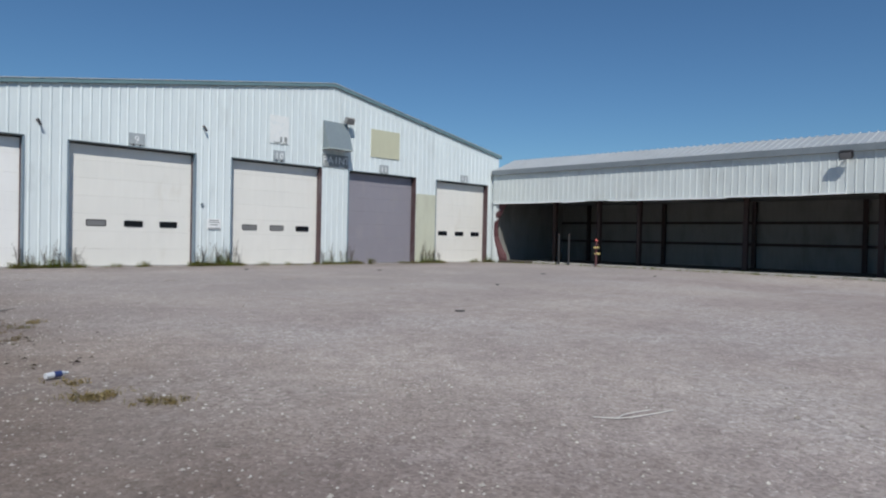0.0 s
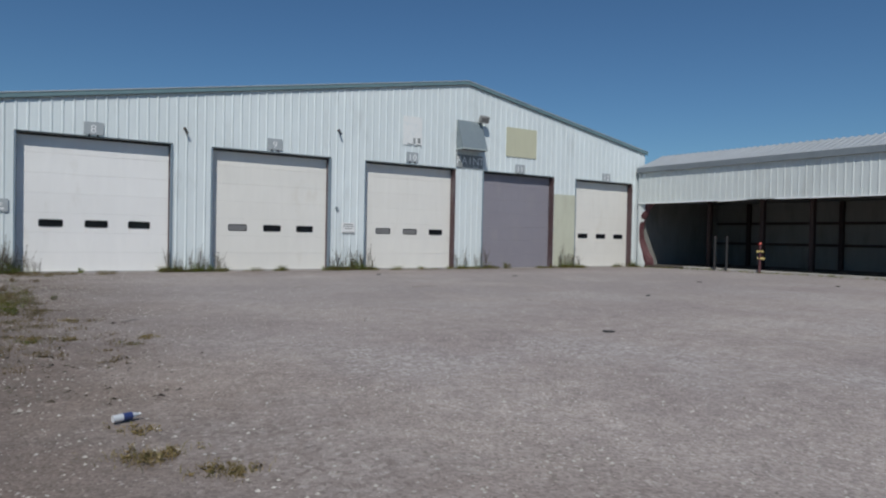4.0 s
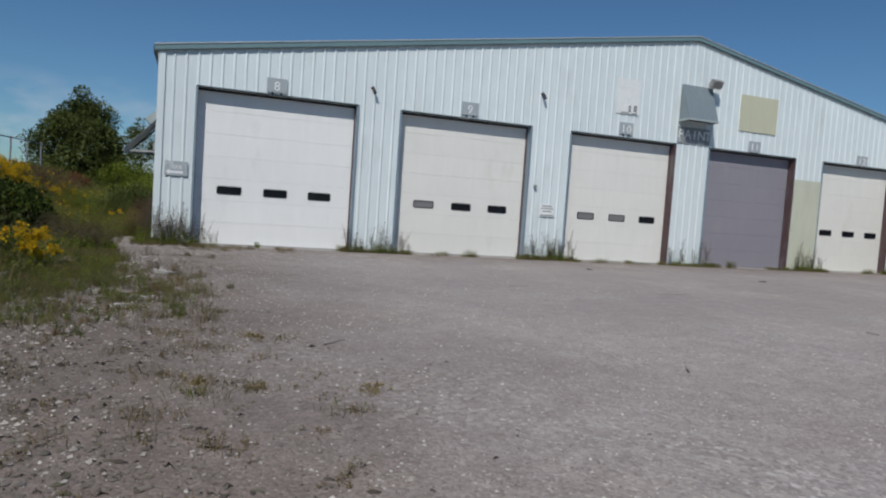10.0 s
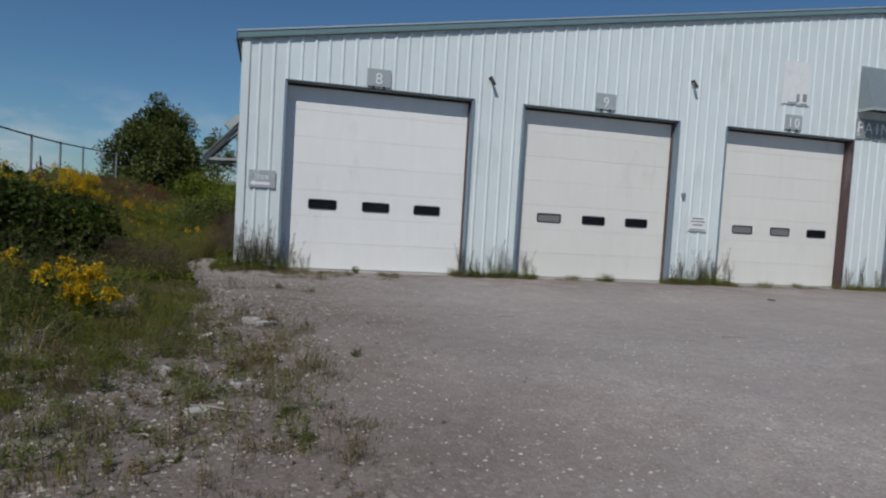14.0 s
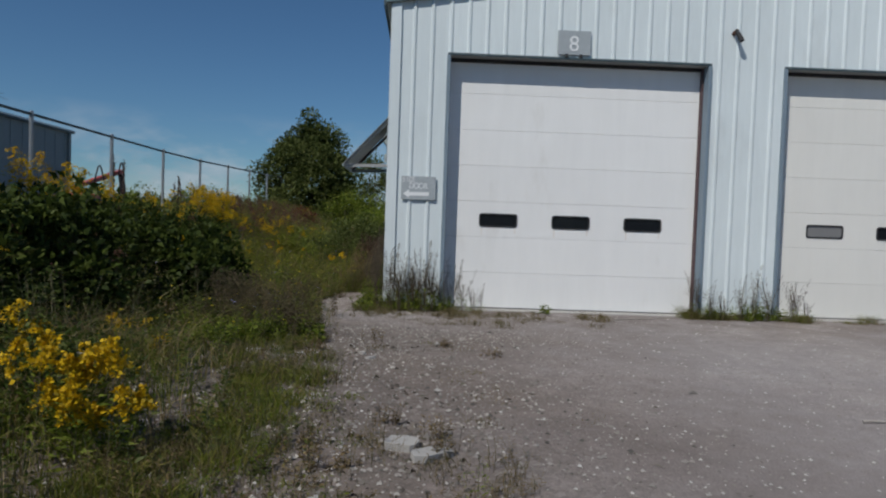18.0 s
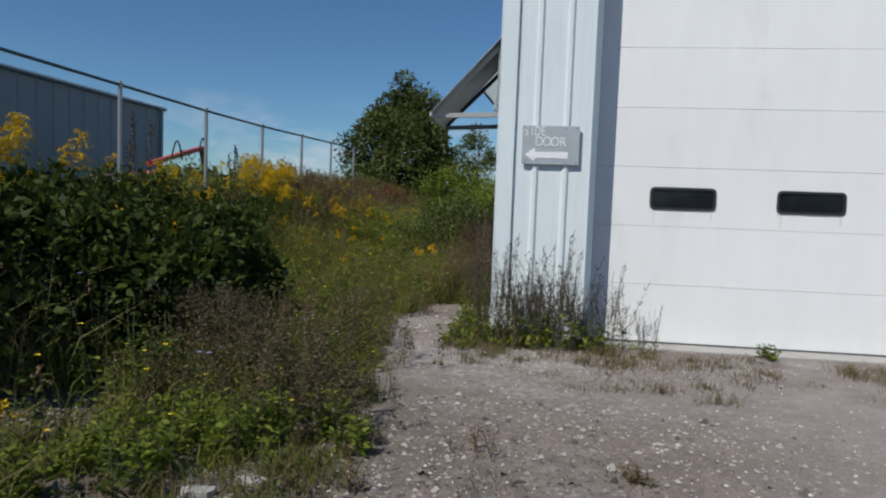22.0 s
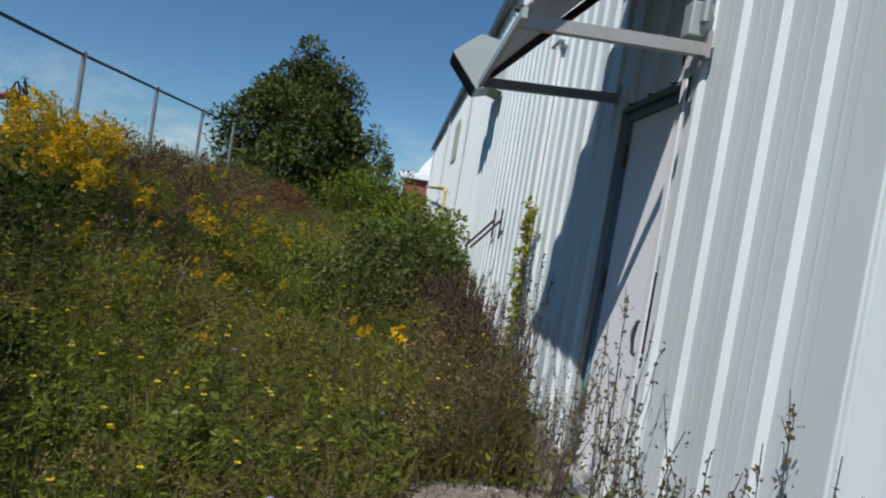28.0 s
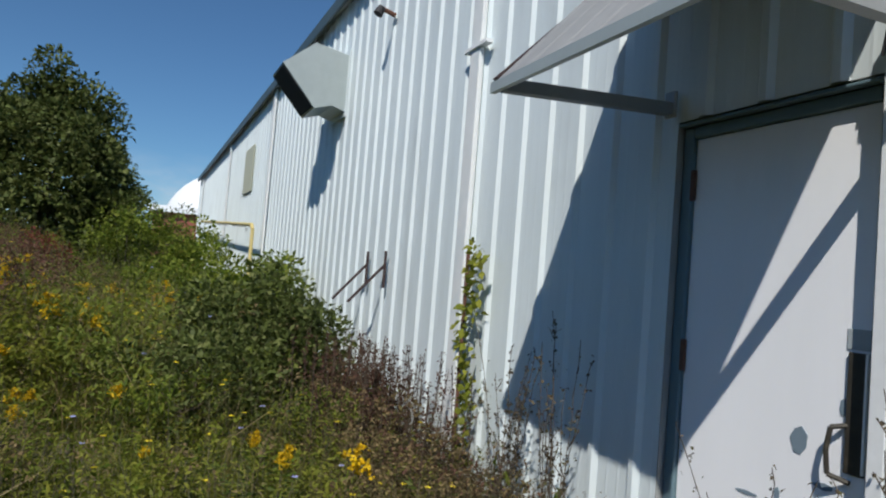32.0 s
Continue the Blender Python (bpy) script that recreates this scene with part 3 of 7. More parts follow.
def wall_front():
    bm = bmesh.new()
    xs = [0.0]
    for a, b in OPENINGS:
        xs += [a, b]
    xs += [W]
    for i in range(0, len(xs), 2):
        prism(bm, [(xs[i], 0), (xs[i + 1], 0), (xs[i + 1], DOOR_H), (xs[i], DOOR_H)], "xz", 0.004, RECESS - 0.02)
    prism(bm, [(0, DOOR_H), (W, DOOR_H), (W, roof_z(W)), (PEAK_X, PEAK_Z), (0, roof_z(0))], "xz", 0.004, RECESS - 0.02)
    wall = tagged(new("wall_front", mesh_of("wall_front", bm, M_BACK)), "gable wall of white ribbed metal siding with five overhead doors", "wall", kind="structure")
    # siding panels, three ribs wide, split at the openings
    cuts = sorted({round(k * 3 * RIB, 3) for k in range(int(W / (3 * RIB)) + 1)} | {v for o in OPENINGS for v in o} | {0.16, W})
    cuts = [c for c in cuts if c >= 0.16]
    for a, b in zip(cuts, cuts[1:]):
        if b - a < 0.01:
            continue
        over = any(o[0] - 0.001 <= a and b <= o[1] + 0.001 for o in OPENINGS)
        bm = bmesh.new()
        sheet(bm, a, b, lambda u: DOOR_H if over else 0.03, lambda u: roof_z(u), lambda u, hh, z: (u, -hh - 0.002, z), 0.08)
        part("siding_panel", bm, M_SIDING, wall)
    bm = boxed(((0.002, -0.04, 0.02), (0.165, 0.0, roof_z(0))), bevel=0.006)
    part("corner_trim", bm, M_SIDING, wall, "white folded corner trim")
    bm = boxed(((0, -0.06, -0.1), (OPENINGS[0][0], 0.01, 0.07)))
    for (a, b), (c, d) in zip(OPENINGS, OPENINGS[1:] + [(W, W)]):
        box(bm, (b, -0.06, -0.1), (c, 0.01, 0.07))
    part("foundation", bm, M_CONC, wall, "weathered concrete footing")
    for a, b in OPENINGS:
        part("head_trim", boxed(((a - 0.05, -0.034, DOOR_H - 0.01), (b + 0.05, 0.0, DOOR_H + 0.03)), bevel=0.008), M_TRIM, wall, "dark slate head flashing")
        part("jamb_trim", boxed(((a - 0.06, -0.034, 0.0), (a + 0.002, RECESS, DOOR_H - 0.012)), bevel=0.006), M_TRIM_BLUE, wall, "blue grey jamb trim")
        plain = a < 10
        part("jamb_trim", boxed(((b - 0.002, -0.034, 0.0), (b + 0.06, RECESS - 0.09 if plain else RECESS, DOOR_H - 0.012)), bevel=0.006), M_TRIM_BLUE if plain else M_MAROON, wall, "blue grey jamb trim" if plain else "maroon jamb trim")
        if plain:
            part("jamb_strip", boxed(((b - 0.03, RECESS - 0.088, 0.0), (b + 0.04, RECESS, DOOR_H - 0.012)), bevel=0.006), M_MAROON, wall, "maroon jamb strip")
    return wall


def wall_side():
    bm = boxed(((0.004, 0.0, 0.25), (0.2, 1.352, EAVE_L)), ((0.004, 2.307, 0.25), (0.2, D, EAVE_L)), ((0.004, 1.352, 2.44), (0.2, 2.307, EAVE_L)), ((0.004, 0.0, -0.1), (0.2, D, 0.25)))
    wall = tagged(new("wall_side", mesh_of("wall_side", bm, M_BACK)), "long side wall of white ribbed metal siding above the weeds", "wall", kind="structure")
    step = 3 * RIB
    cuts = sorted({0.13, 1.35, 2.305, D} | {round(0.13 + step * i, 3) for i in range(1, int(D / step) + 1)})
    cuts = [c for c in cuts if c <= D]
    for a, b in zip(cuts, cuts[1:]):
        if b - a < 0.02:
            continue
        over = a >= 1.349 and b <= 2.306
        bm = bmesh.new()
        sheet(bm, a, b, lambda u: 2.44 if over else 0.27, lambda u: EAVE_L - 0.03, lambda u, hh, z: (-hh - 0.002, u, z), 0.01)
        part("siding_panel", bm, M_SIDING, wall)
    for y in (4.26, 12.9, 19.6, 28.2):
        part("downpipe", boxed(((-0.075, y, 0.3), (-0.034, y + 0.16, EAVE_L - 0.06)), bevel=0.012), M_PALE, wall, "white flattened joint cover strip")
    part("pipe_strap", boxed(((-0.09, 4.15, 3.36), (-0.03, 4.5, 3.385))), M_WHITE, wall, "thin white strap")
    part("corner_trim", boxed(((-0.012, -0.03, 0.02), (0.0, 0.14, EAVE_L)), bevel=0.006), M_SIDING, wall, "white folded corner trim")
    part("foundation", boxed(((-0.03, 0.0, -0.1), (0.01, D, 0.28))), M_CONC, wall, "weathered concrete footing")
    part("vinyl_patch", boxed(((-0.05, 15.2, 3.3), (-0.036, 16.5, 4.35))), M_TAN, wall, "tan translucent panel patch")
    return wall


wall_front()
wall_side()
thing("wall_back", boxed(((0.0, D - 0.2, 0), (W, D, EAVE_L))), M_BACK, "plain rear wall of the garage", "wall", kind="structure")
thing("wall_right", boxed(((W - 0.2, 0.31, 0), (W, D - 0.2, EAVE_R))), M_SHED, "plain right wall of the garage", "wall", kind="structure")
thing("floor", boxed(((0.2, RECESS - 0.02, -0.1), (W - 0.2, D - 0.2, 0.02))), M_CONC, "concrete slab inside the garage", "floor", kind="structure")


def roof():
    bm = bmesh.new()
    t = 0.07
    prism(bm, [(-0.1, roof_z(-0.1) + 0.0), (PEAK_X, PEAK_Z), (W + 0.12, roof_z(W + 0.12)), (W + 0.12, roof_z(W + 0.12) + t), (PEAK_X, PEAK_Z + t), (-0.1, roof_z(-0.1) + t)], "xz", -0.053, D + 0.1)
    ob = thing("roof", bm, M_ROOF, "low pitched galvanised metal roof", "roof", kind="structure")
    for x0, x1 in ((-0.12, PEAK_X), (PEAK_X, W + 0.14)):
        bm = bmesh.new()
        z0, z1 = roof_z(x0), roof_z(x1)
        prism(bm, [(x0, z0 - 0.015), (x1, z1 - 0.015), (x1, z1 + 0.115), (x0, z0 + 0.115)], "xz", -0.082, -0.056)
        part("rake_trim", bm, M_RAKE, ob, "slate blue rake fascia")
        bm = bmesh.new()
        prism(bm, [(x0, z0 - 0.04), (x1, z1 - 0.04), (x1, z1 - 0.017), (x0, z0 - 0.017)], "xz", -0.09, -0.05)
        part("rake_lip", bm, M_TRIM, ob, "dark folded lip under the fascia")
        bm = bmesh.new()
        prism(bm, [(x0, z0 + 0.117), (x1, z1 + 0.117), (x1, z1 + 0.15), (x0, z0 + 0.15)], "xz", -0.1, -0.056)
        part("roof_edge", bm, M_ROOF, ob, "pale folded roof edge")
    part("eave_trim", boxed(((-0.14, -0.085, EAVE_L - 0.1), (-0.103, D + 0.1, EAVE_L + 0.08)), bevel=0.01), M_TRIM, ob, "dark slate eave trim")


roof()


def overhead_door(n, a, b, material, label, lights=True, hazed=(), shift=0.0):
    """Seven sections, the third with three small windows."""
    door = empty(f"door_{n}", ((a + b) / 2, RECESS, 0), label, "door", "overhead doors", "structure")
    h = 0.613
    for k in range(7):
        z0, z1 = 0.03 + k * h, 0.03 + (k + 1) * h - 0.003
        bm = bmesh.new()
        holes = []
        if lights and k == 2:
            c0 = (a + b) / 2
            holes = [(c0 + shift + s * 1.262 - 0.323, c0 + shift + s * 1.262 + 0.323, 1.44, 1.655) for s in (-1, 0, 1)]
        xs = [a + 0.01] + [v for q in holes for v in q[:2]] + [b - 0.01]
        for i in range(0, len(xs), 2):
            box(bm, (xs[i], RECESS, z0), (xs[i + 1], RECESS + 0.045, z1), 0.0022)
        for q in holes:
            box(bm, (q[0], RECESS, z0), (q[1], RECESS + 0.045, q[2]))
            box(bm, (q[0], RECESS, q[3]), (q[1], RECESS + 0.045, z1))
        sec = part("door_section", bm, material, door)
        for i, q in enumerate(holes):
            bm = bmesh.new()
            pts = []
            for cx, cz, a0 in ((q[1] - 0.04, q[3] - 0.04, 0), (q[0] + 0.04, q[3] - 0.04, 90), (q[0] + 0.04, q[2] + 0.04, 180), (q[1] - 0.04, q[2] + 0.04, 270)):
                pts += [(cx + 0.05 * math.cos(radians(a0 + s)), cz + 0.05 * math.sin(radians(a0 + s))) for s in (0, 30, 60, 90)]
            mid = ((q[0] + q[1]) / 2, (q[2] + q[3]) / 2)
            inner = [(mid[0] + (x - mid[0]) * 0.93, mid[1] + (z - mid[1]) * 0.8) for x, z in pts]
            o, f = [bm.verts.new((x, RECESS - 0.012, z)) for x, z in pts], [bm.verts.new((x, RECESS - 0.012, z)) for x, z in inner]
            g, e = [bm.verts.new((x, RECESS + 0.012, z)) for x, z in inner], [bm.verts.new((x, RECESS + 0.01, z)) for x, z in pts]
            for j in range(len(pts)):
                l = (j + 1) % len(pts)
                for p, r in ((o, f), (f, g), (e, o)):
                    bm.faces.new((p[j], p[l], r[l], r[j]))
            bmesh.ops.recalc_face_normals(bm, faces=bm.faces[:])
            part("window_frame", bm, M_SEAL, sec, "black rounded window gasket")
            if n == 1:
                for sx, dh in ((q[0] + 0.03, 0.16), (q[1] - 0.04, 0.11)):
                    part("drip_stain", boxed(((sx, RECESS - 0.0015, q[2] - dh), (sx + 0.02, RECESS + 0.001, q[2] - 0.012))), M_STAIN, sec, "faint rusty drip stain")
            part("pane", boxed(((q[0] + 0.012, RECESS + 0.006, q[2] + 0.015), (q[1] - 0.012, RECESS + 0.018, q[3] - 0.015))), M_MILK if (n, i) in hazed else M_GLASS, sec, "dark window pane")
    part("head_seal", boxed(((a + 0.01, RECESS - 0.05, DOOR_H - 0.06), (b - 0.01, RECESS - 0.004, DOOR_H - 0.004)), bevel=0.006), M_SEAL, door, "black rubber head seal")
    part("bottom_seal", boxed(((a + 0.01, RECESS - 0.012, 0.0), (b - 0.01, RECESS + 0.05, 0.034)), bevel=0.008), M_SEAL, door, "black rubber bottom seal")
    return door


HAZED = {(2, 0), (3, 0), (3, 1)}
overhead_door(1, *OPENINGS[0], M_DOOR, "closed white sectional overhead door with three small windows", True, HAZED)
overhead_door(2, *OPENINGS[1], M_DOOR_CREAM, "closed cream sectional overhead door with three small windows", True, HAZED, 0.04)
overhead_door(3, *OPENINGS[2], M_DOOR_CREAM, "closed cream sectional overhead door with hazed windows", True, HAZED, 0.1)
overhead_door(4, *OPENINGS[3], M_DOOR_GREY, "closed plain grey overhead door without windows", False)
overhead_door(5, *OPENINGS[4], M_DOOR_CREAM, "closed cream overhead door beside the open shed", True, HAZED, 0.06)
thing("threshold", boxed(((0.9, -0.04, -0.08), (W - 0.9, RECESS, 0.012))), M_CONC, "worn concrete threshold strip under the doors", "pavement", kind="structure")

# ---- the open shed ----
SX, SY0, SY1 = 28.3, -0.14, -42.0


def shed():
    wall = tagged(new("wall_shed_face", mesh_of("wall_shed_face", boxed(((SX + 0.01, SY1, 3.36), (SX + 0.15, SY0, 4.95))), M_BACK)), "pale ribbed fascia wall above the open shed", "wall", kind="structure")
    step = 3 * RIB
    n = int((SY0 - SY1) / step)
    for i in range(n):
        bm = bmesh.new()
        sheet(bm, SY0 - (i + 1) * step, SY0 - i * step, lambda u: 3.3, lambda u: 4.95, lambda u, hh, z: (SX - hh * 0.8, u, z))
        part("siding_panel", bm, M_SHED, wall)
    rng = random.Random(11)
    y = SY0
    while y > SY1:
        y2 = max(SY1, y - rng.uniform(1.2, 3.4))
        if rng.random() < 0.78:
            sag = rng.uniform(-0.03, 0.02)
            bm = bmesh.new()
            beam(bm, (SX - 0.012, y - 0.01, 3.29 + sag), (SX - 0.012 + rng.uniform(-0.03, 0.02), y2 + 0.01, 3.29 + rng.uniform(-0.03, 0.03)), 0.05, 0.055)
            part("drip_edge", bm, M_WHITE, wall, "bent white drip edge")
        y = y2
    bm = bmesh.new()
    prism(bm, [(SY0, 4.88), (SY0, 5.14), (SY1, 5.1), (SY1, 4.84)], "yz", SX - 0.16, SX - 0.03)
    part("gutter", bm, M_GUTTER, wall, "grey gutter")
    # ribbed roof rising away from the yard
    bm = bmesh.new()
    prev = None
    for u, hh in rib_profile(SY1, SY0):
        pair = (bm.verts.new((SX - 0.1, u, 5.13 + 0.001 * u + hh * 1.4)), bm.verts.new((SX + 1.7, u, 5.87 + 0.005 * u + hh * 2.2)), bm.verts.new((SX + 7.0, u, 5.2 + hh * 1.4)))
        if prev:
            bm.faces.new((prev[0], pair[0], pair[1], prev[1]))
            bm.faces.new((prev[1], pair[1], pair[2], prev[2]))
        prev = pair
    bmesh.ops.recalc_face_normals(bm, faces=bm.faces[:])
    thing("shed_roof", bm, M_ROOF, "ribbed galvanised roof of the open shed", "roof", kind="structure")
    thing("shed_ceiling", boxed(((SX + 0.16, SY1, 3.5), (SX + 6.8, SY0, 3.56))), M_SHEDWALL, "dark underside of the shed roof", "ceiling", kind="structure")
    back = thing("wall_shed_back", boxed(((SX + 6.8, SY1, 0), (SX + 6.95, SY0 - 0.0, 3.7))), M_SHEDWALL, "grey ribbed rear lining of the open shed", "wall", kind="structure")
    for z in (1.25, 2.35):
        part("girt", boxed(((SX + 6.68, SY1, z), (SX + 6.8, SY0, z + 0.14)), bevel=0.01), M_DARKSTEEL, back, "dark horizontal girt")
    for i in range(9):
        y = SY0 - 2.0 - i * 4.9
        part("wall_post", boxed(((SX + 6.6, y - 0.1, 0), (SX + 6.8, y + 0.1, 3.6)), bevel=0.01), M_DARKSTEEL, back, "dark steel wall post")
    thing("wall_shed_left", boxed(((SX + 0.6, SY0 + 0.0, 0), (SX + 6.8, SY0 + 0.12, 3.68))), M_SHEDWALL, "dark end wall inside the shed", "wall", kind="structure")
    thing("wall_shed_end", boxed(((SX, SY1 - 0.15, 0), (SX + 6.95, SY1, 5.1))), M_SHED, "plain far end wall of the shed", "wall", kind="structure")
    thing("kerb", boxed(((SX - 0.25, SY1, -0.1), (SX + 0.1, -3.2, SHED_RISE + 0.1)), bevel=0.03), M_CONC, "pale broken concrete curb along the shed", "kerb", kind="structure")
    # floor much darker than the gravel yard
    thing("shed_floor", boxed(((SX + 0.1, SY1, -0.1), (SX + 6.8, SY0, SHED_RISE + 0.04))), M_SHEDFLOOR, "dark floor of the open shed", "floor", kind="structure")
    torn = empty("torn_end_sheet", (SX + 0.1, SY0 - 0.4, 0), "torn bent end sheet with a faded red inner face", "panel")
    rng = random.Random(3)
    for name, dx, mt, w, lb in (("outer_sheet", 0.0, M_SHED, 0.62, "pale crumpled siding"), ("red_liner", 0.05, M_DARKRED, 0.95, "faded red liner sheet")):
        bm = bmesh.new()
        prev = None
        for k in range(15):
            z = 3.44 * k / 14
            reach = w * (0.55 + 0.45 * math.cos(z * 1.5 + 0.4)) * (0.85 + 0.3 * rng.random())
            row = []
            for i in range(6):
                u = i / 5
                row.append([bm.verts.new((SX + dx + d + 0.05 * math.sin(5 * u + z * 2) * u + 0.25 * u * u, SY0 - 0.02 - reach * u, z)) for d in (0.0, 0.012)])
            if prev:
                for i in range(5):
                    bm.faces.new((prev[i][0], prev[i + 1][0], row[i + 1][0], row[i][0]))
                    bm.faces.new((prev[i][1], row[i][1], row[i + 1][1], prev[i + 1][1]))
                bm.faces.new((prev[5][0], prev[5][1], row[5][1], row[5][0]))
            prev = row
        bmesh.ops.recalc_face_normals(bm, faces=bm.faces[:])
        part(name, bm, mt, torn, lb)
    PX = SX + 2.05
    for y in (-2.8, -5.63, -7.96, -13.2, -18.4, -23.6, -28.8, -34.0, -39.2):
        post = empty("shed_post", (PX + 0.25, y, 0), "dark red steel post holding the shed front", "post", "shed posts")
        bm = boxed(((PX + 0.15, y - 0.1, 0.06), (PX + 0.17, y + 0.1, 3.5)), ((PX + 0.33, y - 0.1, 0.06), (PX + 0.35, y + 0.1, 3.5)), ((PX + 0.17, y - 0.012, 0.06), (PX + 0.33, y + 0.012, 3.5)))
        part("column", bm, M_DARKSTEEL, post)
        part("base_plate", boxed(((PX + 0.08, y - 0.16, SHED_RISE + 0.038), (PX + 0.42, y + 0.16, SHED_RISE + 0.065))), M_DARKSTEEL, post)


shed()

# ---- things on the front wall ----
def letters(text, size, at, turn, material, parent, label="", depth=0.004, spacing=1.0, squeeze=1.0):
    """Characters in the built-in font, each a thin mesh, centred on a place."""
    step = size * 0.62 * spacing * squeeze
    for i, ch in enumerate(text):
        cu = bpy.data.curves.new("letter", "FONT")
        cu.body, cu.size, cu.extrude, cu.align_x, cu.align_y = ch, size, depth, "CENTER", "CENTER"
        ob = bpy.data.objects.new("letter", cu)
        me = bpy.data.meshes.new_from_object(ob)
        bpy.data.objects.remove(ob)
        me.transform(turn @ Matrix.Diagonal((squeeze, 1, 1, 1)))
        me.materials.append(material)
        made = new("letter", me)
        made.parent = parent
        made.location = Vector(at) + Vector(((i - (len(text) - 1) / 2) * step, 0, 0)) - parent.location
        tagged(made, label)


FACE_FRONT = pose(0, 0, 0, 90, 0, 0)


def number_plate(text, x, z):
    plate = empty("number_plate", (x, -0.04, z), f"grey square plate with the stencilled number {text}", "sign", "door numbers")
    part("board", boxed(((x - 0.28, -0.05, z - 0.2), (x + 0.28, -0.036, z + 0.2)), bevel=0.004), M_SIGN, plate)
    letters(text, 0.36, (x, -0.054, z - 0.03), FACE_FRONT, M_WHITE, plate, "white stencilled number")
    for dx in (-0.12, 0.12):
        part("clip", boxed(((x + dx - 0.03, -0.06, z - 0.25), (x + dx + 0.03, -0.034, z - 0.19)), bevel=0.006), M_SEAL, plate, "dark mounting clip")


for text, x, z in (("8", 3.06, 4.56), ("9", 8.92, 4.6), ("10", 14.7, 4.61), ("11", 20.4, 4.53), ("12", 26.0, 4.5)):
    number_plate(text, x, z)


def side_door_sign():
    s = empty("side_door_sign", (0.53, -0.04, 2.04), "grey painted board pointing to the side door", "sign")
    x0, x1, z0, z1 = 0.245, 0.82, 1.845, 2.235
    part("board", boxed(((x0, -0.05, z0), (x1, -0.036, z1)), bevel=0.003), M_SIGN, s)
    letters("SIDE", 0.135, (x0 + 0.125, -0.053, z1 - 0.06), FACE_FRONT, M_WHITE, s, "white hand painted letters", 0.002, 1.02, 0.66)
    letters("DOOR", 0.14, (x1 - 0.285, -0.053, z1 - 0.165), FACE_FRONT, M_WHITE, s, "white hand painted letters", 0.002, 1.12, 0.82)
    bm = bmesh.new()
    c = z0 + 0.095
    prism(bm, [(x0 + 0.03, c), (x0 + 0.13, c + 0.075), (x0 + 0.135, c + 0.03), (x1 - 0.11, c + 0.034), (x1 - 0.11, c - 0.032), (x0 + 0.135, c - 0.032), (x0 + 0.13, c - 0.07)], "xz", -0.0535, -0.0505)
    part("arrow", bm, M_WHITE, s, "white arrow pointing along the wall")
    for x in (x0 + 0.03, (x0 + x1) / 2 + 0.15, x1 - 0.03):
        for z in (z0 + 0.02, z1 - 0.02):
            bm = bmesh.new()
            rod(bm, (x, -0.057, z), (x, -0.05, z), 0.006)
            part("screw", bm, M_RUST, s)


side_door_sign()


def wall_spot(x, z):
    lamp = empty("spotlight", (x, -0.05, z), "small rusty spotlight stub fixed to the siding", "lamp", "wall spotlights")
    bm = bmesh.new()
    rod(bm, (x, 0.0, z), (x, -0.1, z + 0.02), 0.035, 0.03, 10)
    part("mount", bm, M_RUST, lamp)
    bm = bmesh.new()
    rod(bm, (x, -0.09, z + 0.04), (x + 0.07, -0.17, z - 0.16), 0.03, 0.045, 10)
    part("lamp_head", bm, M_SEAL, lamp, "dark lamp head")


wall_spot(5.78, 4.84)
wall_spot(11.39, 5.36)


def exhaust_hood():
    x0, x1, zt, zb = 16.88, 18.15, 6.4, 5.15
    hood = empty("exhaust_hood", (17.5, 0, 5.2), "grey sheet metal exhaust hood over a painted sign", "vent")
    bm = bmesh.new()
    prism(bm, [(-0.035, zt), (-0.12, zt - 0.02), (-0.55, zb), (-0.035, zb + 0.04)], "yz", x0, x1)
    part("cowl", bm, M_HOOD, hood, "sloping grey cowl")
    part("rim", boxed(((x0 - 0.02, -0.57, zb - 0.05), (x1 + 0.02, -0.53, zb + 0.02)), ((x0 - 0.02, -0.55, zb - 0.05), (x0, -0.03, zb + 0.02)), ((x1, -0.55, zb - 0.05), (x1 + 0.02, -0.03, zb + 0.02))), M_HOOD_PALE, hood, "pale folded rim")
    # the cowl is closed; a black plate paints the shade in its mouth
    part("duct_mouth", boxed(((x0 + 0.05, -0.48, zb + 0.0), (x1 - 0.05, -0.06, zb + 0.012))), M_MOUTHSHADE, hood, "black plate painting the shade of the duct mouth")
    board = empty("painted_board", (17.5, -0.04, 4.65), "flaking grey board with worn cream lettering", "sign")
    part("board", boxed(((16.87, -0.05, 4.37), (18.28, -0.036, 4.93))), M_GREYPAINT, board)
    letters("PAINT", 0.46, (17.6, -0.053, 4.66), FACE_FRONT, M_WHITE, board, "cream flaking letters", 0.002, 1.05)


exhaust_hood()


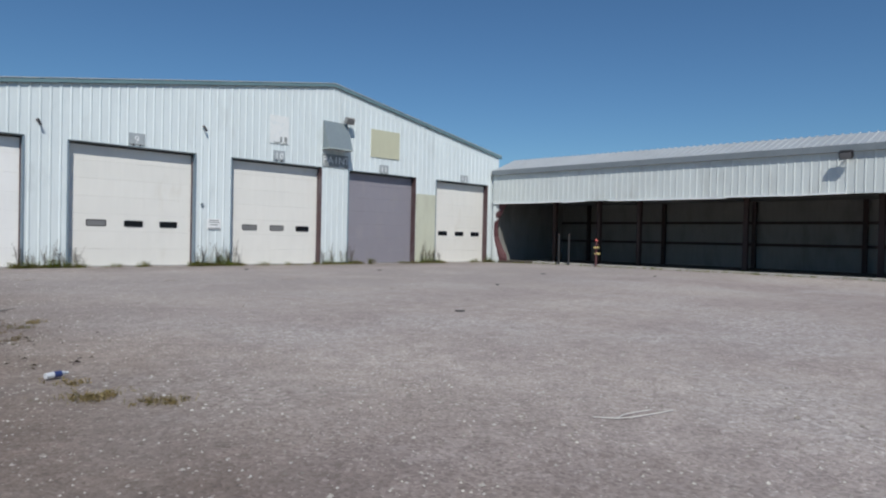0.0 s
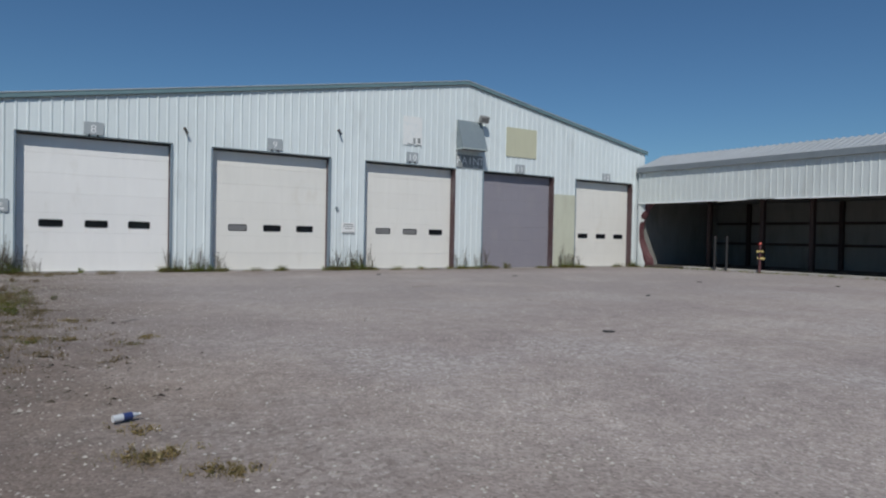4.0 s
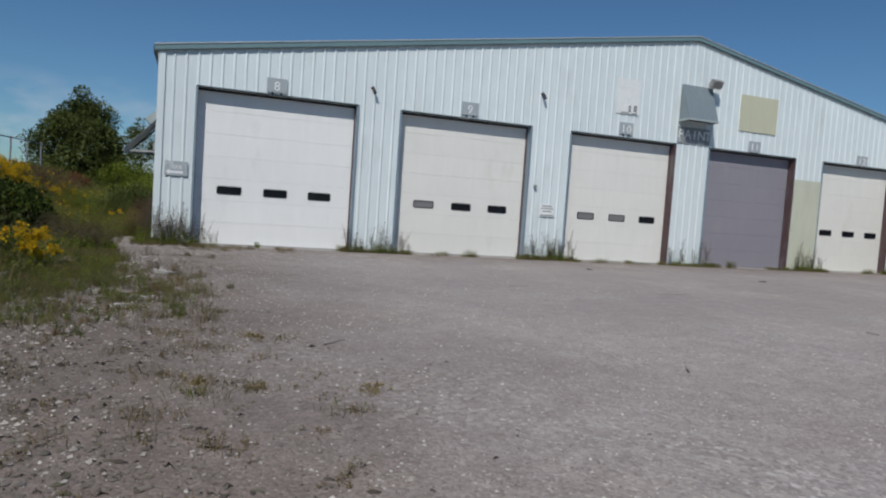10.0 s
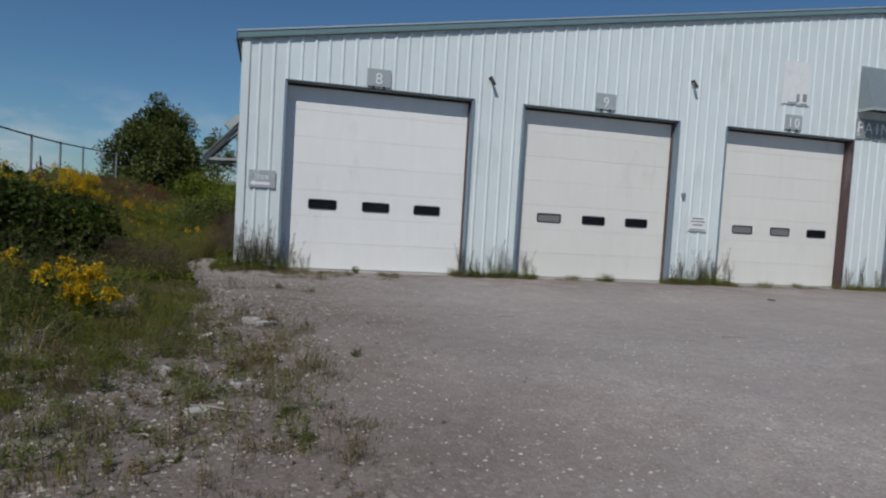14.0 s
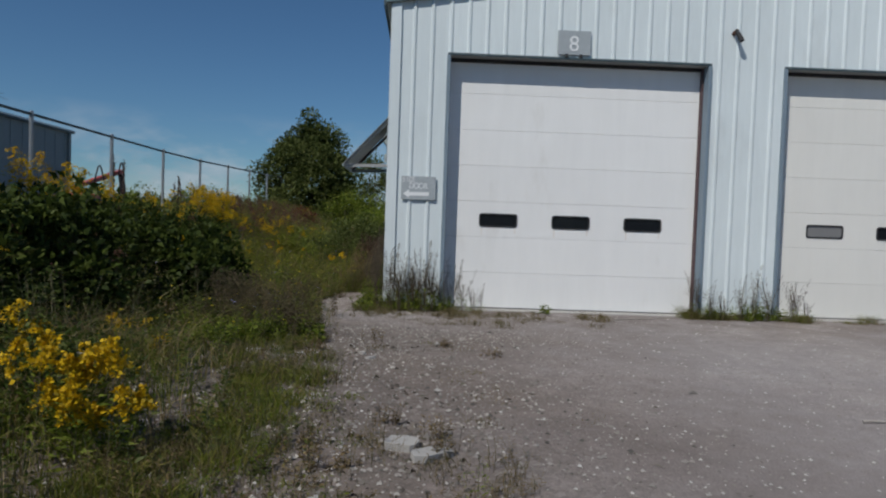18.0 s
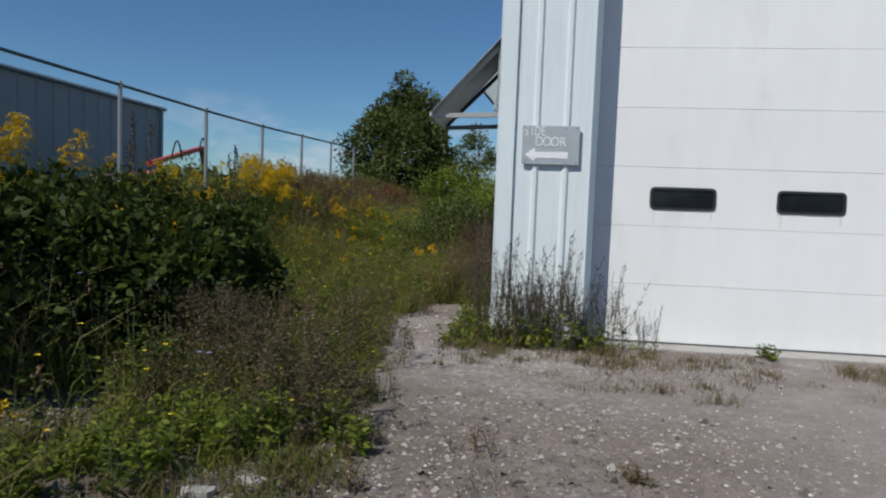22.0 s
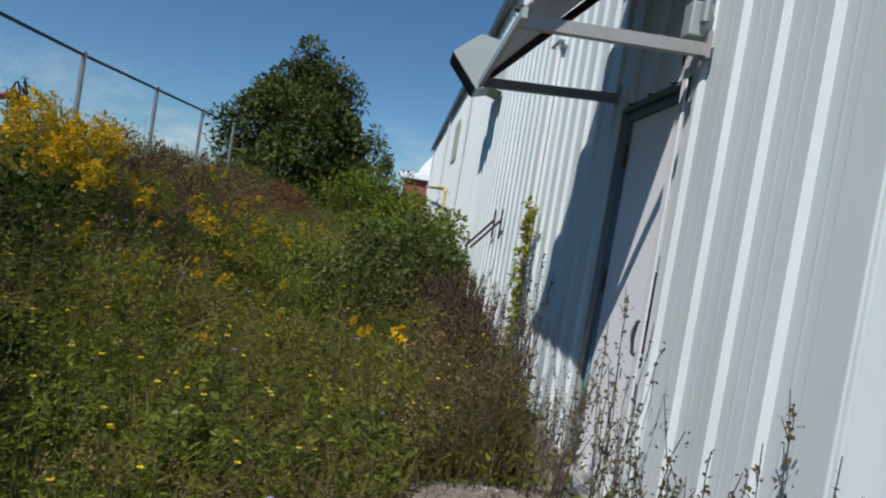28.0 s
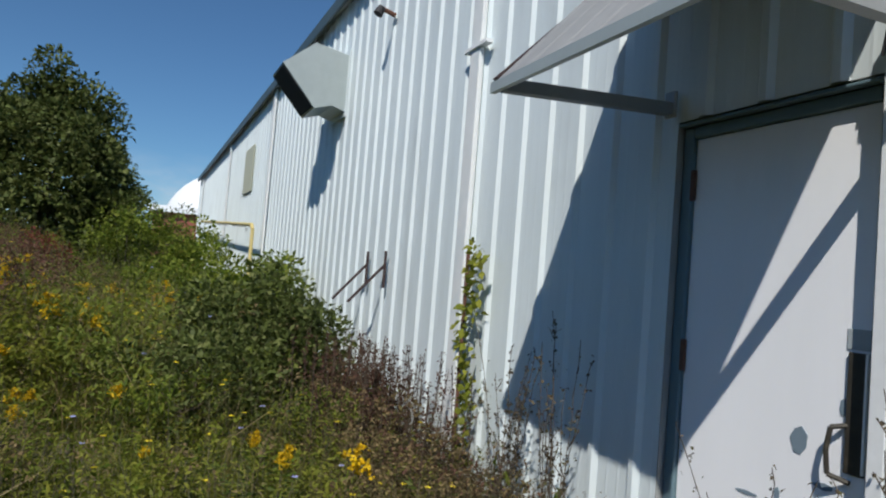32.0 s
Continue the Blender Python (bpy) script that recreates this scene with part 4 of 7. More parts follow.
def floodlight(x, y, z, out, label):
    lamp = empty("floodlight", (x, y, z), label, "lamp")
    o = Vector(out)
    bm = bmesh.new()
    rod(bm, (x, y, z), Vector((x, y, z)) + o * 0.16, 0.03, None, 10)
    part("arm", bm, M_STEEL, lamp)
    c = Vector((x, y, z)) + o * 0.3
    bm = bmesh.new()
    bmesh.ops.create_cube(bm, size=1.0, matrix=Matrix.Translation(c) @ Vector((o.x, o.y, -0.5)).to_track_quat("X", "Z").to_matrix().to_4x4() @ Matrix.Diagonal((0.22, 0.46, 0.3, 1)))
    bmesh.ops.bevel(bm, geom=bm.edges[:], offset=0.035, segments=2, affect="EDGES")
    part("housing", bm, M_STEEL if o.y else M_SEAL, lamp, "weathered metal housing")
    bm = bmesh.new()
    bmesh.ops.create_cube(bm, size=1.0, matrix=Matrix.Translation(c + Vector((o.x * 0.11, o.y * 0.11, -0.055))) @ Vector((o.x, o.y, -0.5)).to_track_quat("X", "Z").to_matrix().to_4x4() @ Matrix.Diagonal((0.02, 0.38, 0.22, 1)))
    part("lens", bm, M_MILK, lamp, "clouded lamp glass")


floodlight(18.1, -0.03, 6.5, (0, -1, 0), "grey floodlight beside the exhaust hood")
floodlight(28.24, -17.75, 4.73, (-1, 0, 0), "dark floodlight on the shed fascia")
thing("tan_panel", boxed(((19.57, -0.042, 5.06), (21.36, -0.032, 6.38)), bevel=0.004), M_TAN, "square tan panel fixed high on the gable", "panel")
thing("green_panel", boxed(((22.54, -0.042, 0.08), (23.9, -0.034, 3.5)), bevel=0.004), M_PATCH, "tall pale green repair panel between two doors", "panel")


def faded_sign():
    s = thing("faded_sign", boxed(((14.25, -0.04, 5.1), (15.15, -0.034, 6.28))), M_PALE, "faded white painted square with worn marks", "sign")
    for x, z, w in ((14.78, 5.28, 0.1), (15.0, 5.3, 0.13), (14.6, 5.14, 0.3), (14.98, 5.13, 0.22)):
        part("worn_mark", boxed(((x - w / 2, -0.044, z - (0.11 if z > 5.2 else 0.02)), (x + w / 2, -0.041, z + (0.11 if z > 5.2 else 0.02)))), M_GREYPAINT, s, "worn grey paint mark")


faded_sign()


def notice():
    s = thing("notice", boxed(((11.6, -0.05, 1.43), (12.16, -0.036, 1.84)), bevel=0.004), M_WHITE, "small white notice with unreadable lines between doors", "sign")
    for z, w in ((1.77, 0.36), (1.69, 0.44), (1.6, 0.3), (1.47, 0.48)):
        part("text_bar", boxed(((11.88 - w / 2, -0.054, z - 0.018), (11.88 + w / 2, -0.051, z + 0.018))), M_GREYPAINT, s)
    thing("bell_box", boxed(((11.32, -0.1, 2.33), (11.42, -0.034, 2.43)), bevel=0.012), M_HOOD, "small grey junction box on the siding", "box")


notice()

# ---- side door and its awning ----
def side_door():
    y0, y1, z0, z1 = 1.41, 2.24, 0.28, 2.36
    d = empty("door_6", (0.08, (y0 + y1) / 2, z0), "closed white steel side door with chipped paint", "door", kind="structure")
    part("leaf", boxed(((0.05, y0, z0), (0.095, y1, z1)), bevel=0.004), M_SIDEDOOR, d, "white painted steel door leaf")
    fr = boxed(((0.03, y0 - 0.055, z0), (0.12, y0 - 0.004, z1 + 0.055)), ((0.03, y1 + 0.004, z0), (0.12, y1 + 0.06, z1 + 0.055)), ((0.03, y0 - 0.003, z1 + 0.004), (0.12, y1 + 0.003, z1 + 0.055)), bevel=0.006)
    part("door_frame", fr, M_FRAME, d, "blue grey steel door frame")
    part("drip_cap", boxed(((-0.012, y0 - 0.06, z1 + 0.057), (0.028, y1 + 0.06, z1 + 0.07)), bevel=0.004), M_FRAME, d)
    part("threshold", boxed(((-0.08, y0 - 0.08, z0 - 0.06), (0.12, y1 + 0.08, z0 - 0.004))), M_STEEL, d)
    for z in (0.6, 1.39, 2.15):
        part("hinge", boxed(((0.03, y1 - 0.012, z - 0.07), (0.049, y1 + 0.012, z + 0.07)), bevel=0.004), M_RUST, d, "dark worn hinge")
    part("latch_plate", boxed(((0.036, y0 + 0.006, 1.09), (0.049, y0 + 0.075, 1.5)), bevel=0.004), M_LATCH, d, "dark rusted latch guard")
    part("latch_edge", boxed(((0.026, y0 + 0.0, 1.1), (0.05, y0 + 0.008, 1.5))), M_WHITE, d, "chipped white latch edge")
    part("sticker", boxed(((0.045, y0 + 0.005, 1.51), (0.049, y0 + 0.085, 1.58))), M_SIGN, d, "grey paper sticker")
    bm = bmesh.new()
    pts = [(0.04, y0 + 0.07, 1.25), (-0.0, y0 + 0.1, 1.24), (-0.005, y0 + 0.11, 1.16), (-0.0, y0 + 0.105, 1.08), (0.04, y0 + 0.05, 1.06)]
    for p, q in zip(pts, pts[1:]):
        rod(bm, p, q, 0.009, None, 8)
    part("pull_handle", bm, M_LATCH, d, "bent steel pull handle")
    for i, (y, z, w, hh) in enumerate(((1.66, 1.16, 0.05, 0.09), (1.74, 0.93, 0.02, 0.06), (1.62, 0.88, 0.015, 0.08), (1.5, 0.9, 0.02, 0.07), (1.88, 0.9, 0.08, 0.015), (1.5, 1.3, 0.02, 0.05), (1.56, 1.02, 0.06, 0.02))):
        bm = bmesh.new()
        rng = random.Random(i)
        prism(bm, [(y + w * (0.5 + 0.3 * rng.random()) * math.cos(a * 0.9), z + hh * (0.4 + 0.4 * rng.random()) * math.sin(a * 0.9)) for a in range(7)], "yz", 0.047, 0.0498)
        part("paint_chip", bm, M_TRIM_BLUE, d, "bare patch of chipped paint")
    for z in (0.5, 0.8, 1.2, 1.6, 1.9, 2.2):
        bm = bmesh.new()
        rod(bm, (0.026, y0 - 0.03, z), (0.031, y0 - 0.03, z), 0.006, None, 8)
        part("rivet", bm, M_GALV, d, "small frame rivet")
    d.location.x += 0.005


side_door()


def awning():
    y0, y1 = 1.1, 2.54
    a = empty("door_awning", (0, 1.8, 2.5), "weathered sheet metal awning on steel arms above the side door", "awning")
    # sloping sheet, shallow ribs, thin
    bm = bmesh.new()
    top, low = Vector((-0.03, 0, 3.42)), Vector((-0.88, 0, 2.49))
    nrm = Vector((top.z - low.z, 0, -(top.x - low.x))).normalized()
    outer = -nrm if nrm.z < 0 else nrm
    prev = None
    stations = []
    y = y0 - 0.06
    while y < y1 - 0.1:
        stations += [(y, 0.0), (y + 0.1, 0.0), (y + 0.115, 0.004), (y + 0.14, 0.004), (y + 0.155, 0.0)]
        y += 0.21
    for yy, hh in stations:
        row = [bm.verts.new(p + Vector((0, yy, 0)) + outer * (hh + d)) for p in (top, low) for d in (0.0, 0.006)]
        if prev:
            for i, j in ((0, 2), (2, 3), (3, 1), (1, 0)):
                bm.faces.new((prev[i], row[i], row[j], prev[j]))
        else:
            bm.faces.new((row[0], row[2], row[3], row[1]))
        prev = row
    bm.faces.new((prev[0], prev[1], prev[3], prev[2]))
    bmesh.ops.recalc_face_normals(bm, faces=bm.faces[:])
    part("roof_sheet", bm, M_STEEL, a, "dull grey sheet metal")
    bm = bmesh.new()
    beam(bm, (-0.875, y0 - 0.06, 2.475), (-0.875, 2.5, 2.475), 0.025, 0.045)
    part("front_edge", bm, M_HOOD_PALE, a, "folded front edge")
    for y in (y0 + 0.06, y1 - 0.06):
        bm = bmesh.new()
        beam(bm, (-0.03, y if y < 2 else 2.32, 2.5), (-0.865, y if y < 2 else 2.43, 2.475), 0.045, 0.055)
        part("arm", bm, M_GUTTER if y > 2 else M_STEEL, a, "square steel support arm")
        bm = bmesh.new()
        beam(bm, (-0.02, y, 3.36), (-0.86, y, 2.5), 0.04, 0.05)
        part("rafter", bm, M_DARKSTEEL if y > 2 else M_STEEL, a, "sloping steel rafter")
        w = y if y < 2 else 2.32
        part("wall_plate", boxed(((-0.05, w - 0.03, 2.46), (-0.03, w + 0.03, 2.58)), bevel=0.004), M_STEEL, a)
    part("ledger", boxed(((-0.07, y0 - 0.04, 3.33), (-0.034, y1 + 0.08, 3.42)), bevel=0.005), M_STEEL, a)
    # junction box and conduit at the wall
    j = empty("junction_box", (-0.08, 1.2, 2.62), "grey electrical box with conduit under the awning", "electrical box")
    part("box_body", boxed(((-0.13, 1.165, 2.56), (-0.034, 1.255, 2.71)), bevel=0.008), M_HOOD_PALE, j)
    bm = bmesh.new()
    rod(bm, (-0.08, 1.135, 2.6), (-0.08, 1.135, 3.3), 0.012, None, 8)
    part("conduit", bm, M_GALV, j)
    bm = bmesh.new()
    rod(bm, (-0.08, 1.135, 2.61), (-0.08, 1.135, 2.7), 0.022, None, 10)
    rod(bm, (-0.08, 1.135, 2.65), (-0.08, 1.17, 2.65), 0.016, None, 8)
    part("fitting", bm, M_GALV, j, "threaded conduit fitting")
    bm = bmesh.new()
    pts = [(-0.09, 1.25, 2.64), (-0.08, 1.3, 2.6), (-0.06, 1.34, 2.56), (-0.05, 1.36, 2.48)]
    for p, q in zip(pts, pts[1:]):
        rod(bm, p, q, 0.006, None, 6)
    part("cable", bm, M_SEAL, j, "loose black cable")
    part("mounting_board", boxed(((-0.045, 1.3, 0.3), (-0.036, 1.352, 2.46)), bevel=0.002), M_WHITE, j, "white backing strip")


awning()


def side_vent():
    v = empty("wall_vent_hood", (0, 8.3, 3.6), "angular sheet metal vent hood high on the side wall", "vent")
    y0, y1 = 7.95, 8.62
    bm = bmesh.new()
    prof = [(-0.034, 4.33), (-0.46, 4.4), (-0.84, 4.08), (-0.42, 3.6), (-0.2, 3.67), (-0.034, 3.62)]
    prism(bm, [(x, z) for x, z in prof], "xz", y0, y1)
    part("hood_body", bm, M_HOOD_PALE, v, "pale grey sheet metal body")
    bm = bmesh.new()
    n = Vector((-0.75, 0, -0.66))
    pts = [Vector((-0.84, 0, 4.08)), Vector((-0.42, 0, 3.6))]
    a, b = pts[0].lerp(pts[1], 0.04) + n * 0.004, pts[0].lerp(pts[1], 0.96) + n * 0.004
    prism(bm, [(a.x, a.z), (b.x, b.z), (b.x + n.x * 0.01, b.z + n.z * 0.01), (a.x + n.x * 0.01, a.z + n.z * 0.01)], "xz", y0 + 0.03, y1 - 0.03)
    # black plate on the closed body paints the shade of an opening
    part("vent_mouth", bm, M_MOUTHSHADE, v, "black plate painting the shade of the hood mouth")
    part("flange", boxed(((-0.045, y0 - 0.04, 3.56), (-0.033, y1 + 0.04, 4.4))), M_SIDING, v)


side_vent()


def bracket(y):
    b = empty("wall_bracket", (0, y, 1.6), "rusty steel bracket bolted to the side wall", "bracket", "wall brackets")
    bm = bmesh.new()
    beam(bm, (-0.05, y, 1.87), (-0.05, y, 1.52), 0.022)
    part("upright", bm, M_DARKSTEEL, b)
    bm = bmesh.new()
    beam(bm, (-0.05, y, 1.74), (-0.34, y + 0.16, 1.36), 0.024)
    part("strut", bm, M_DARKSTEEL, b)


bracket(5.98)
bracket(6.52)


def side_lamp():
    l = empty("wall_lamp", (-0.05, 6.35, 4.3), "small dark lamp stub under the eave", "lamp")
    bm = bmesh.new()
    rod(bm, (-0.03, 6.35, 4.3), (-0.18, 6.35, 4.34), 0.025, None, 8)
    part("stub", bm, M_RUST, l)
    bm = bmesh.new()
    rod(bm, (-0.18, 6.35, 4.35), (-0.22, 6.35, 4.27), 0.04, 0.05, 10)
    part("lamp_head", bm, M_SEAL, l)


side_lamp()


def gas_pipe():
    g = empty("gas_pipe", (-0.3, 18, 2.4), "yellow painted gas pipe along the side wall", "pipe")
    pts = [(-0.3, 12.7, 0.6), (-0.3, 12.7, 2.3), (-0.3, 12.85, 2.4), (-0.32, 24.0, 3.0)]
    for p, q in zip(pts, pts[1:]):
        bm = bmesh.new()
        rod(bm, p, q, 0.035, None, 10)
        part("pipe_run", bm, M_YELLOW, g)
    for y in (15.5, 19.0, 22.5):
        z = 2.4 + (y - 12.85) / 11.15 * 0.6
        part("pipe_bracket", boxed(((-0.34, y - 0.02, z - 0.06), (-0.03, y + 0.02, z - 0.036))), M_STEEL, g)


gas_pipe()

# ---- fence, far buildings ----
FX, FZ = -5.5, 2.95


def fence():
    f = empty("chain_link_fence", (FX, 2, 0.7), "tall galvanised chain link fence on the weedy bank", "fence")
    ys = [-24.6 + 2.66 * i for i in range(10)] + [2.0 + 2.57 * i for i in range(8)]
    top = lambda y: FZ + 0.026 * max(0.0, y - 6.0)
    for y in ys:
        post = bmesh.new()
        rod(post, (FX, y, 0.4), (FX, y, top(y)), 0.032, None, 10)
        p = part("post", post, M_GALV, f)
        bm = bmesh.new()
        bmesh.ops.create_icosphere(bm, subdivisions=1, radius=0.042, matrix=Matrix.Translation((FX, y, top(y))))
        part("post_cap", bm, M_GALV, p)
        if y < -1.0:
            bm = bmesh.new()
            beam(bm, (FX, y, FZ), (FX - 0.22, y, FZ + 0.28), 0.02, 0.03)
            part("barb_arm", bm, M_GALV, p, "angled barbed wire arm")
    for y0, y1 in zip(ys, ys[1:]):
        bm = bmesh.new()
        rod(bm, (FX, y0, top(y0) - 0.02), (FX, y1, top(y1) - 0.02), 0.022, None, 8)
        part("top_rail", bm, M_TRIM, f, "dark weathered top rail")
    # woven wire: crossing thin strands
    verts, quads = [], []
    z0, z1, step, w = 0.75, FZ - 0.03, 0.16, 0.0009
    y, end = ys[0], ys[-1]
    H = z1 - z0
    starts = np.arange(y - H, end + H, step)
    for s in starts:
        for sign in (1, -1):
            a, b = (s, z0), (s + H, z1)
            if sign < 0:
                a, b = (s, z1), (s + H, z0)
            t0, t1 = max(0.0, (y - a[0]) / H), min(1.0, (end - a[0]) / H)
            if t1 <= t0:
                continue
            p = [(a[0] + (b[0] - a[0]) * t, a[1] + (b[1] - a[1]) * t) for t in (t0, t1)]
            n0 = len(verts)
            for yy, zz in p:
                verts += [(FX + 0.036, yy, zz - w), (FX + 0.036, yy, zz + w)]
            quads.append((n0, n0 + 2, n0 + 3, n0 + 1))
    ob = new("wire_mesh", arrays_mesh("wire_mesh", verts, quads, M_GALV))
    ob.parent = f
    ob.data.transform(Matrix.Translation(-f.location))
    tagged(ob, "woven galvanised wire", kind="stuff")
    for dz in (0.12, 0.2, 0.28):
        bm = bmesh.new()
        rod(bm, (FX - 0.8 * dz, ys[0], FZ + dz), (FX - 0.8 * dz, -1.1, FZ + dz), 0.003, None, 4)
        part("barbed_wire", bm, M_GALV, f)


fence()


def far_warehouse():
    b = empty("warehouse", (-26, 4, 0), "long grey green metal warehouse beyond the fence", "building")
    bm = boxed(((-34, -30, 0), (-20, 28, 6.0)))
    wall = part("wall", bm, M_FARWALL, b)
    for y in np.arange(-29.5, 28, 1.0):
        part("wall_rib", boxed(((-20.0, y, 0.3), (-19.975, y + 0.04, 5.95))), M_FARWALL, wall)
    bm = bmesh.new()
    prism(bm, [(-34.3, 6.0), (-19.8, 6.0), (-19.8, 6.1), (-27, 6.25), (-34.3, 6.1)], "xz", -30.2, 28.2)
    part("roof", bm, M_TRIM, b, "dark metal roof edge")
    part("roof_edge", boxed(((-19.9, -30.2, 6.1), (-19.78, 28.2, 6.17))), M_WHITE, b, "thin white roof edge")
    part("corner_trim", boxed(((-19.96, 27.8, 0), (-19.9, 28.04, 6.0))), M_FARWALL, b, "grey corner trim")


far_warehouse()


def digger():
    d = empty("excavator", (-13, 16, 0.75), "dark red machine with a raised orange boom behind the fence", "machine")
    part("machine_body", boxed(((-14.3, 13.6, 0.9), (-12.4, 18.3, 2.1)), bevel=0.3), M_DARKSTEEL, d, "dark red hood")
    part("red_guard", boxed(((-13.4, 15.0, 1.5), (-12.5, 16.2, 2.2)), bevel=0.08), M_RED, d, "faded red guard")
    for y in (14.2, 17.4):
        bm = bmesh.new()
        rod(bm, (-14.4, y, 1.15), (-12.3, y, 1.15), 0.45, None, 20)
        part("wheel", bm, M_SEAL, d)
    bm = bmesh.new()
    beam(bm, (-13, 15.2, 2.45), (-13.0, 19.1, 3.36), 0.2, 0.16)
    part("boom", bm, M_RED, d, "orange red boom")
    bm = bmesh.new()
    beam(bm, (-13, 19.02, 3.4), (-13, 19.35, 2.35), 0.18, 0.2)
    part("stick", bm, M_SEAL, d, "dark hanging stick")
    for y0, y1, top in ((16.5, 17.3, 3.45), (18.6, 19.2, 3.75)):
        bm = bmesh.new()
        pts = [(-12.9, y0 + (y1 - y0) * t, 2.75 + 0.4 * (y0 > 18) + (top - 2.75 - 0.4 * (y0 > 18)) * math.sin(math.pi * t)) for t in (0, 0.15, 0.35, 0.55, 0.75, 0.9, 1)]
        for p, q in zip(pts, pts[1:]):
            rod(bm, p, q, 0.03, None, 6)
        part("hose", bm, M_SEAL, d, "black looped hydraulic hose")


digger()


def far_dome():
    d = empty("storage_dome", (9, 92, 0), "white storage dome beyond the end of the building", "building")
    bm = bmesh.new()
    bmesh.ops.create_uvsphere(bm, u_segments=40, v_segments=20, radius=8.5, matrix=Matrix.Translation((8.6, 95, 5.5)))
    part("dome_shell", bm, M_DOME, d)
    bm = bmesh.new()
    prism(bm, [(-1, 0), (20, 0), (20, 7.4), (-1, 7.0)], "xz", 80, 82)
    hall = empty("red_hall", (9, 81, 0), "low red roofed hall in front of the dome", "building")
    part("wall", bm, M_BRICKRED, hall)
    bm = bmesh.new()
    prism(bm, [(79.4, 6.8), (82.5, 7.6), (82.5, 7.75), (79.4, 6.95)], "yz", -1.6, 20.5)
    part("roof", bm, M_PALE, hall, "pale roof edge")


far_dome()

# ---- small things in the yard ----
def hydrant():
    x, y = 27.95, -7.15
    h = empty("standpipe", (x, y, 0), "orange red standpipe in front of the shed", "standpipe")
    bm = bmesh.new()
    rod(bm, (x, y, 0), (x, y, 1.3), 0.06, 0.05, 12)
    part("barrel", bm, M_DARKRED, h)
    bm = bmesh.new()
    rod(bm, (x - 0.2, y, 1.0), (x + 0.2, y, 1.0), 0.05, None, 10)
    rod(bm, (x, y - 0.2, 0.7), (x, y + 0.1, 0.7), 0.05, None, 10)
    part("outlet", bm, M_YELLOW, h)
    bm = bmesh.new()
    rod(bm, (x, y, 1.3), (x, y, 1.42), 0.08, 0.03, 12)
    part("cap", bm, M_RED, h)
    part("flange", boxed(((x - 0.14, y - 0.14, 0), (x + 0.14, y + 0.14, 0.06)), bevel=0.02), M_RUST, h)
    for yy in (-5.0, -5.6):
        p = empty("steel_bollard", (27.9, yy, 0), "thin rusty bollard beside the shed opening", "bollard", "bollards")
        bm = bmesh.new()
        rod(bm, (27.9, yy, 0), (27.9, yy, 1.6), 0.05, None, 12)
        part("pole", bm, M_SEAL, p)
        bm = bmesh.new()
        bmesh.ops.create_uvsphere(bm, u_segments=12, v_segments=6, radius=0.05, matrix=Matrix.Translation((27.9, yy, 1.6)))
        part("cap", bm, M_DARKSTEEL, p)


hydrant()


def bottle(x, y, turn):
    c = empty("plastic_bottle", (x, y, 0), "crushed clear plastic bottle with a blue label", "bottle")
    m = pose(x, y, 0.027, 0, 90, turn) @ Matrix.Scale(0.75, 4)
    for name, r0, r1, z0, z1, mt, lb in (("bottle_body", 0.034, 0.036, -0.13, -0.04, M_PLASTIC, ""), ("label", 0.037, 0.036, -0.04, 0.05, M_BLUELABEL, "blue paper label"), ("shoulder", 0.035, 0.014, 0.05, 0.12, M_PLASTIC, ""), ("cap", 0.015, 0.015, 0.12, 0.14, M_WHITE, "white cap")):
        bm = bmesh.new()
        bmesh.ops.create_cone(bm, cap_ends=True, segments=16, radius1=r0, radius2=r1, depth=z1 - z0, matrix=m @ Matrix.Translation((0, 0, (z0 + z1) / 2)))
        part(name, bm, mt, c, lb)


bottle(1.65, -18.5, 20)


def slab(x, y, w, d, t, turn, material, name, label, category, group=""):
    bm = bmesh.new()
    rng = random.Random(int(x * 100 + y * 10))
    n = 9
    pts = [((0.6 + 0.5 * rng.random()) * w * math.copysign(abs(math.cos(2 * math.pi * i / n)) ** 0.6, math.cos(2 * math.pi * i / n)), (0.6 + 0.5 * rng.random()) * d * math.copysign(abs(math.sin(2 * math.pi * i / n)) ** 0.6, math.sin(2 * math.pi * i / n))) for i in range(n)]
    prism(bm, pts, "xy", 0, t)
    bmesh.ops.bevel(bm, geom=bm.edges[:], offset=min(t, w, d) * 0.07, segments=1, affect="EDGES")
    ob = thing(name, bm, material, label, category, group)
    ob.matrix_world = pose(x, y, float(ground_z(x, y)) - 0.002, rng.uniform(-4, 4), rng.uniform(-4, 4), turn)


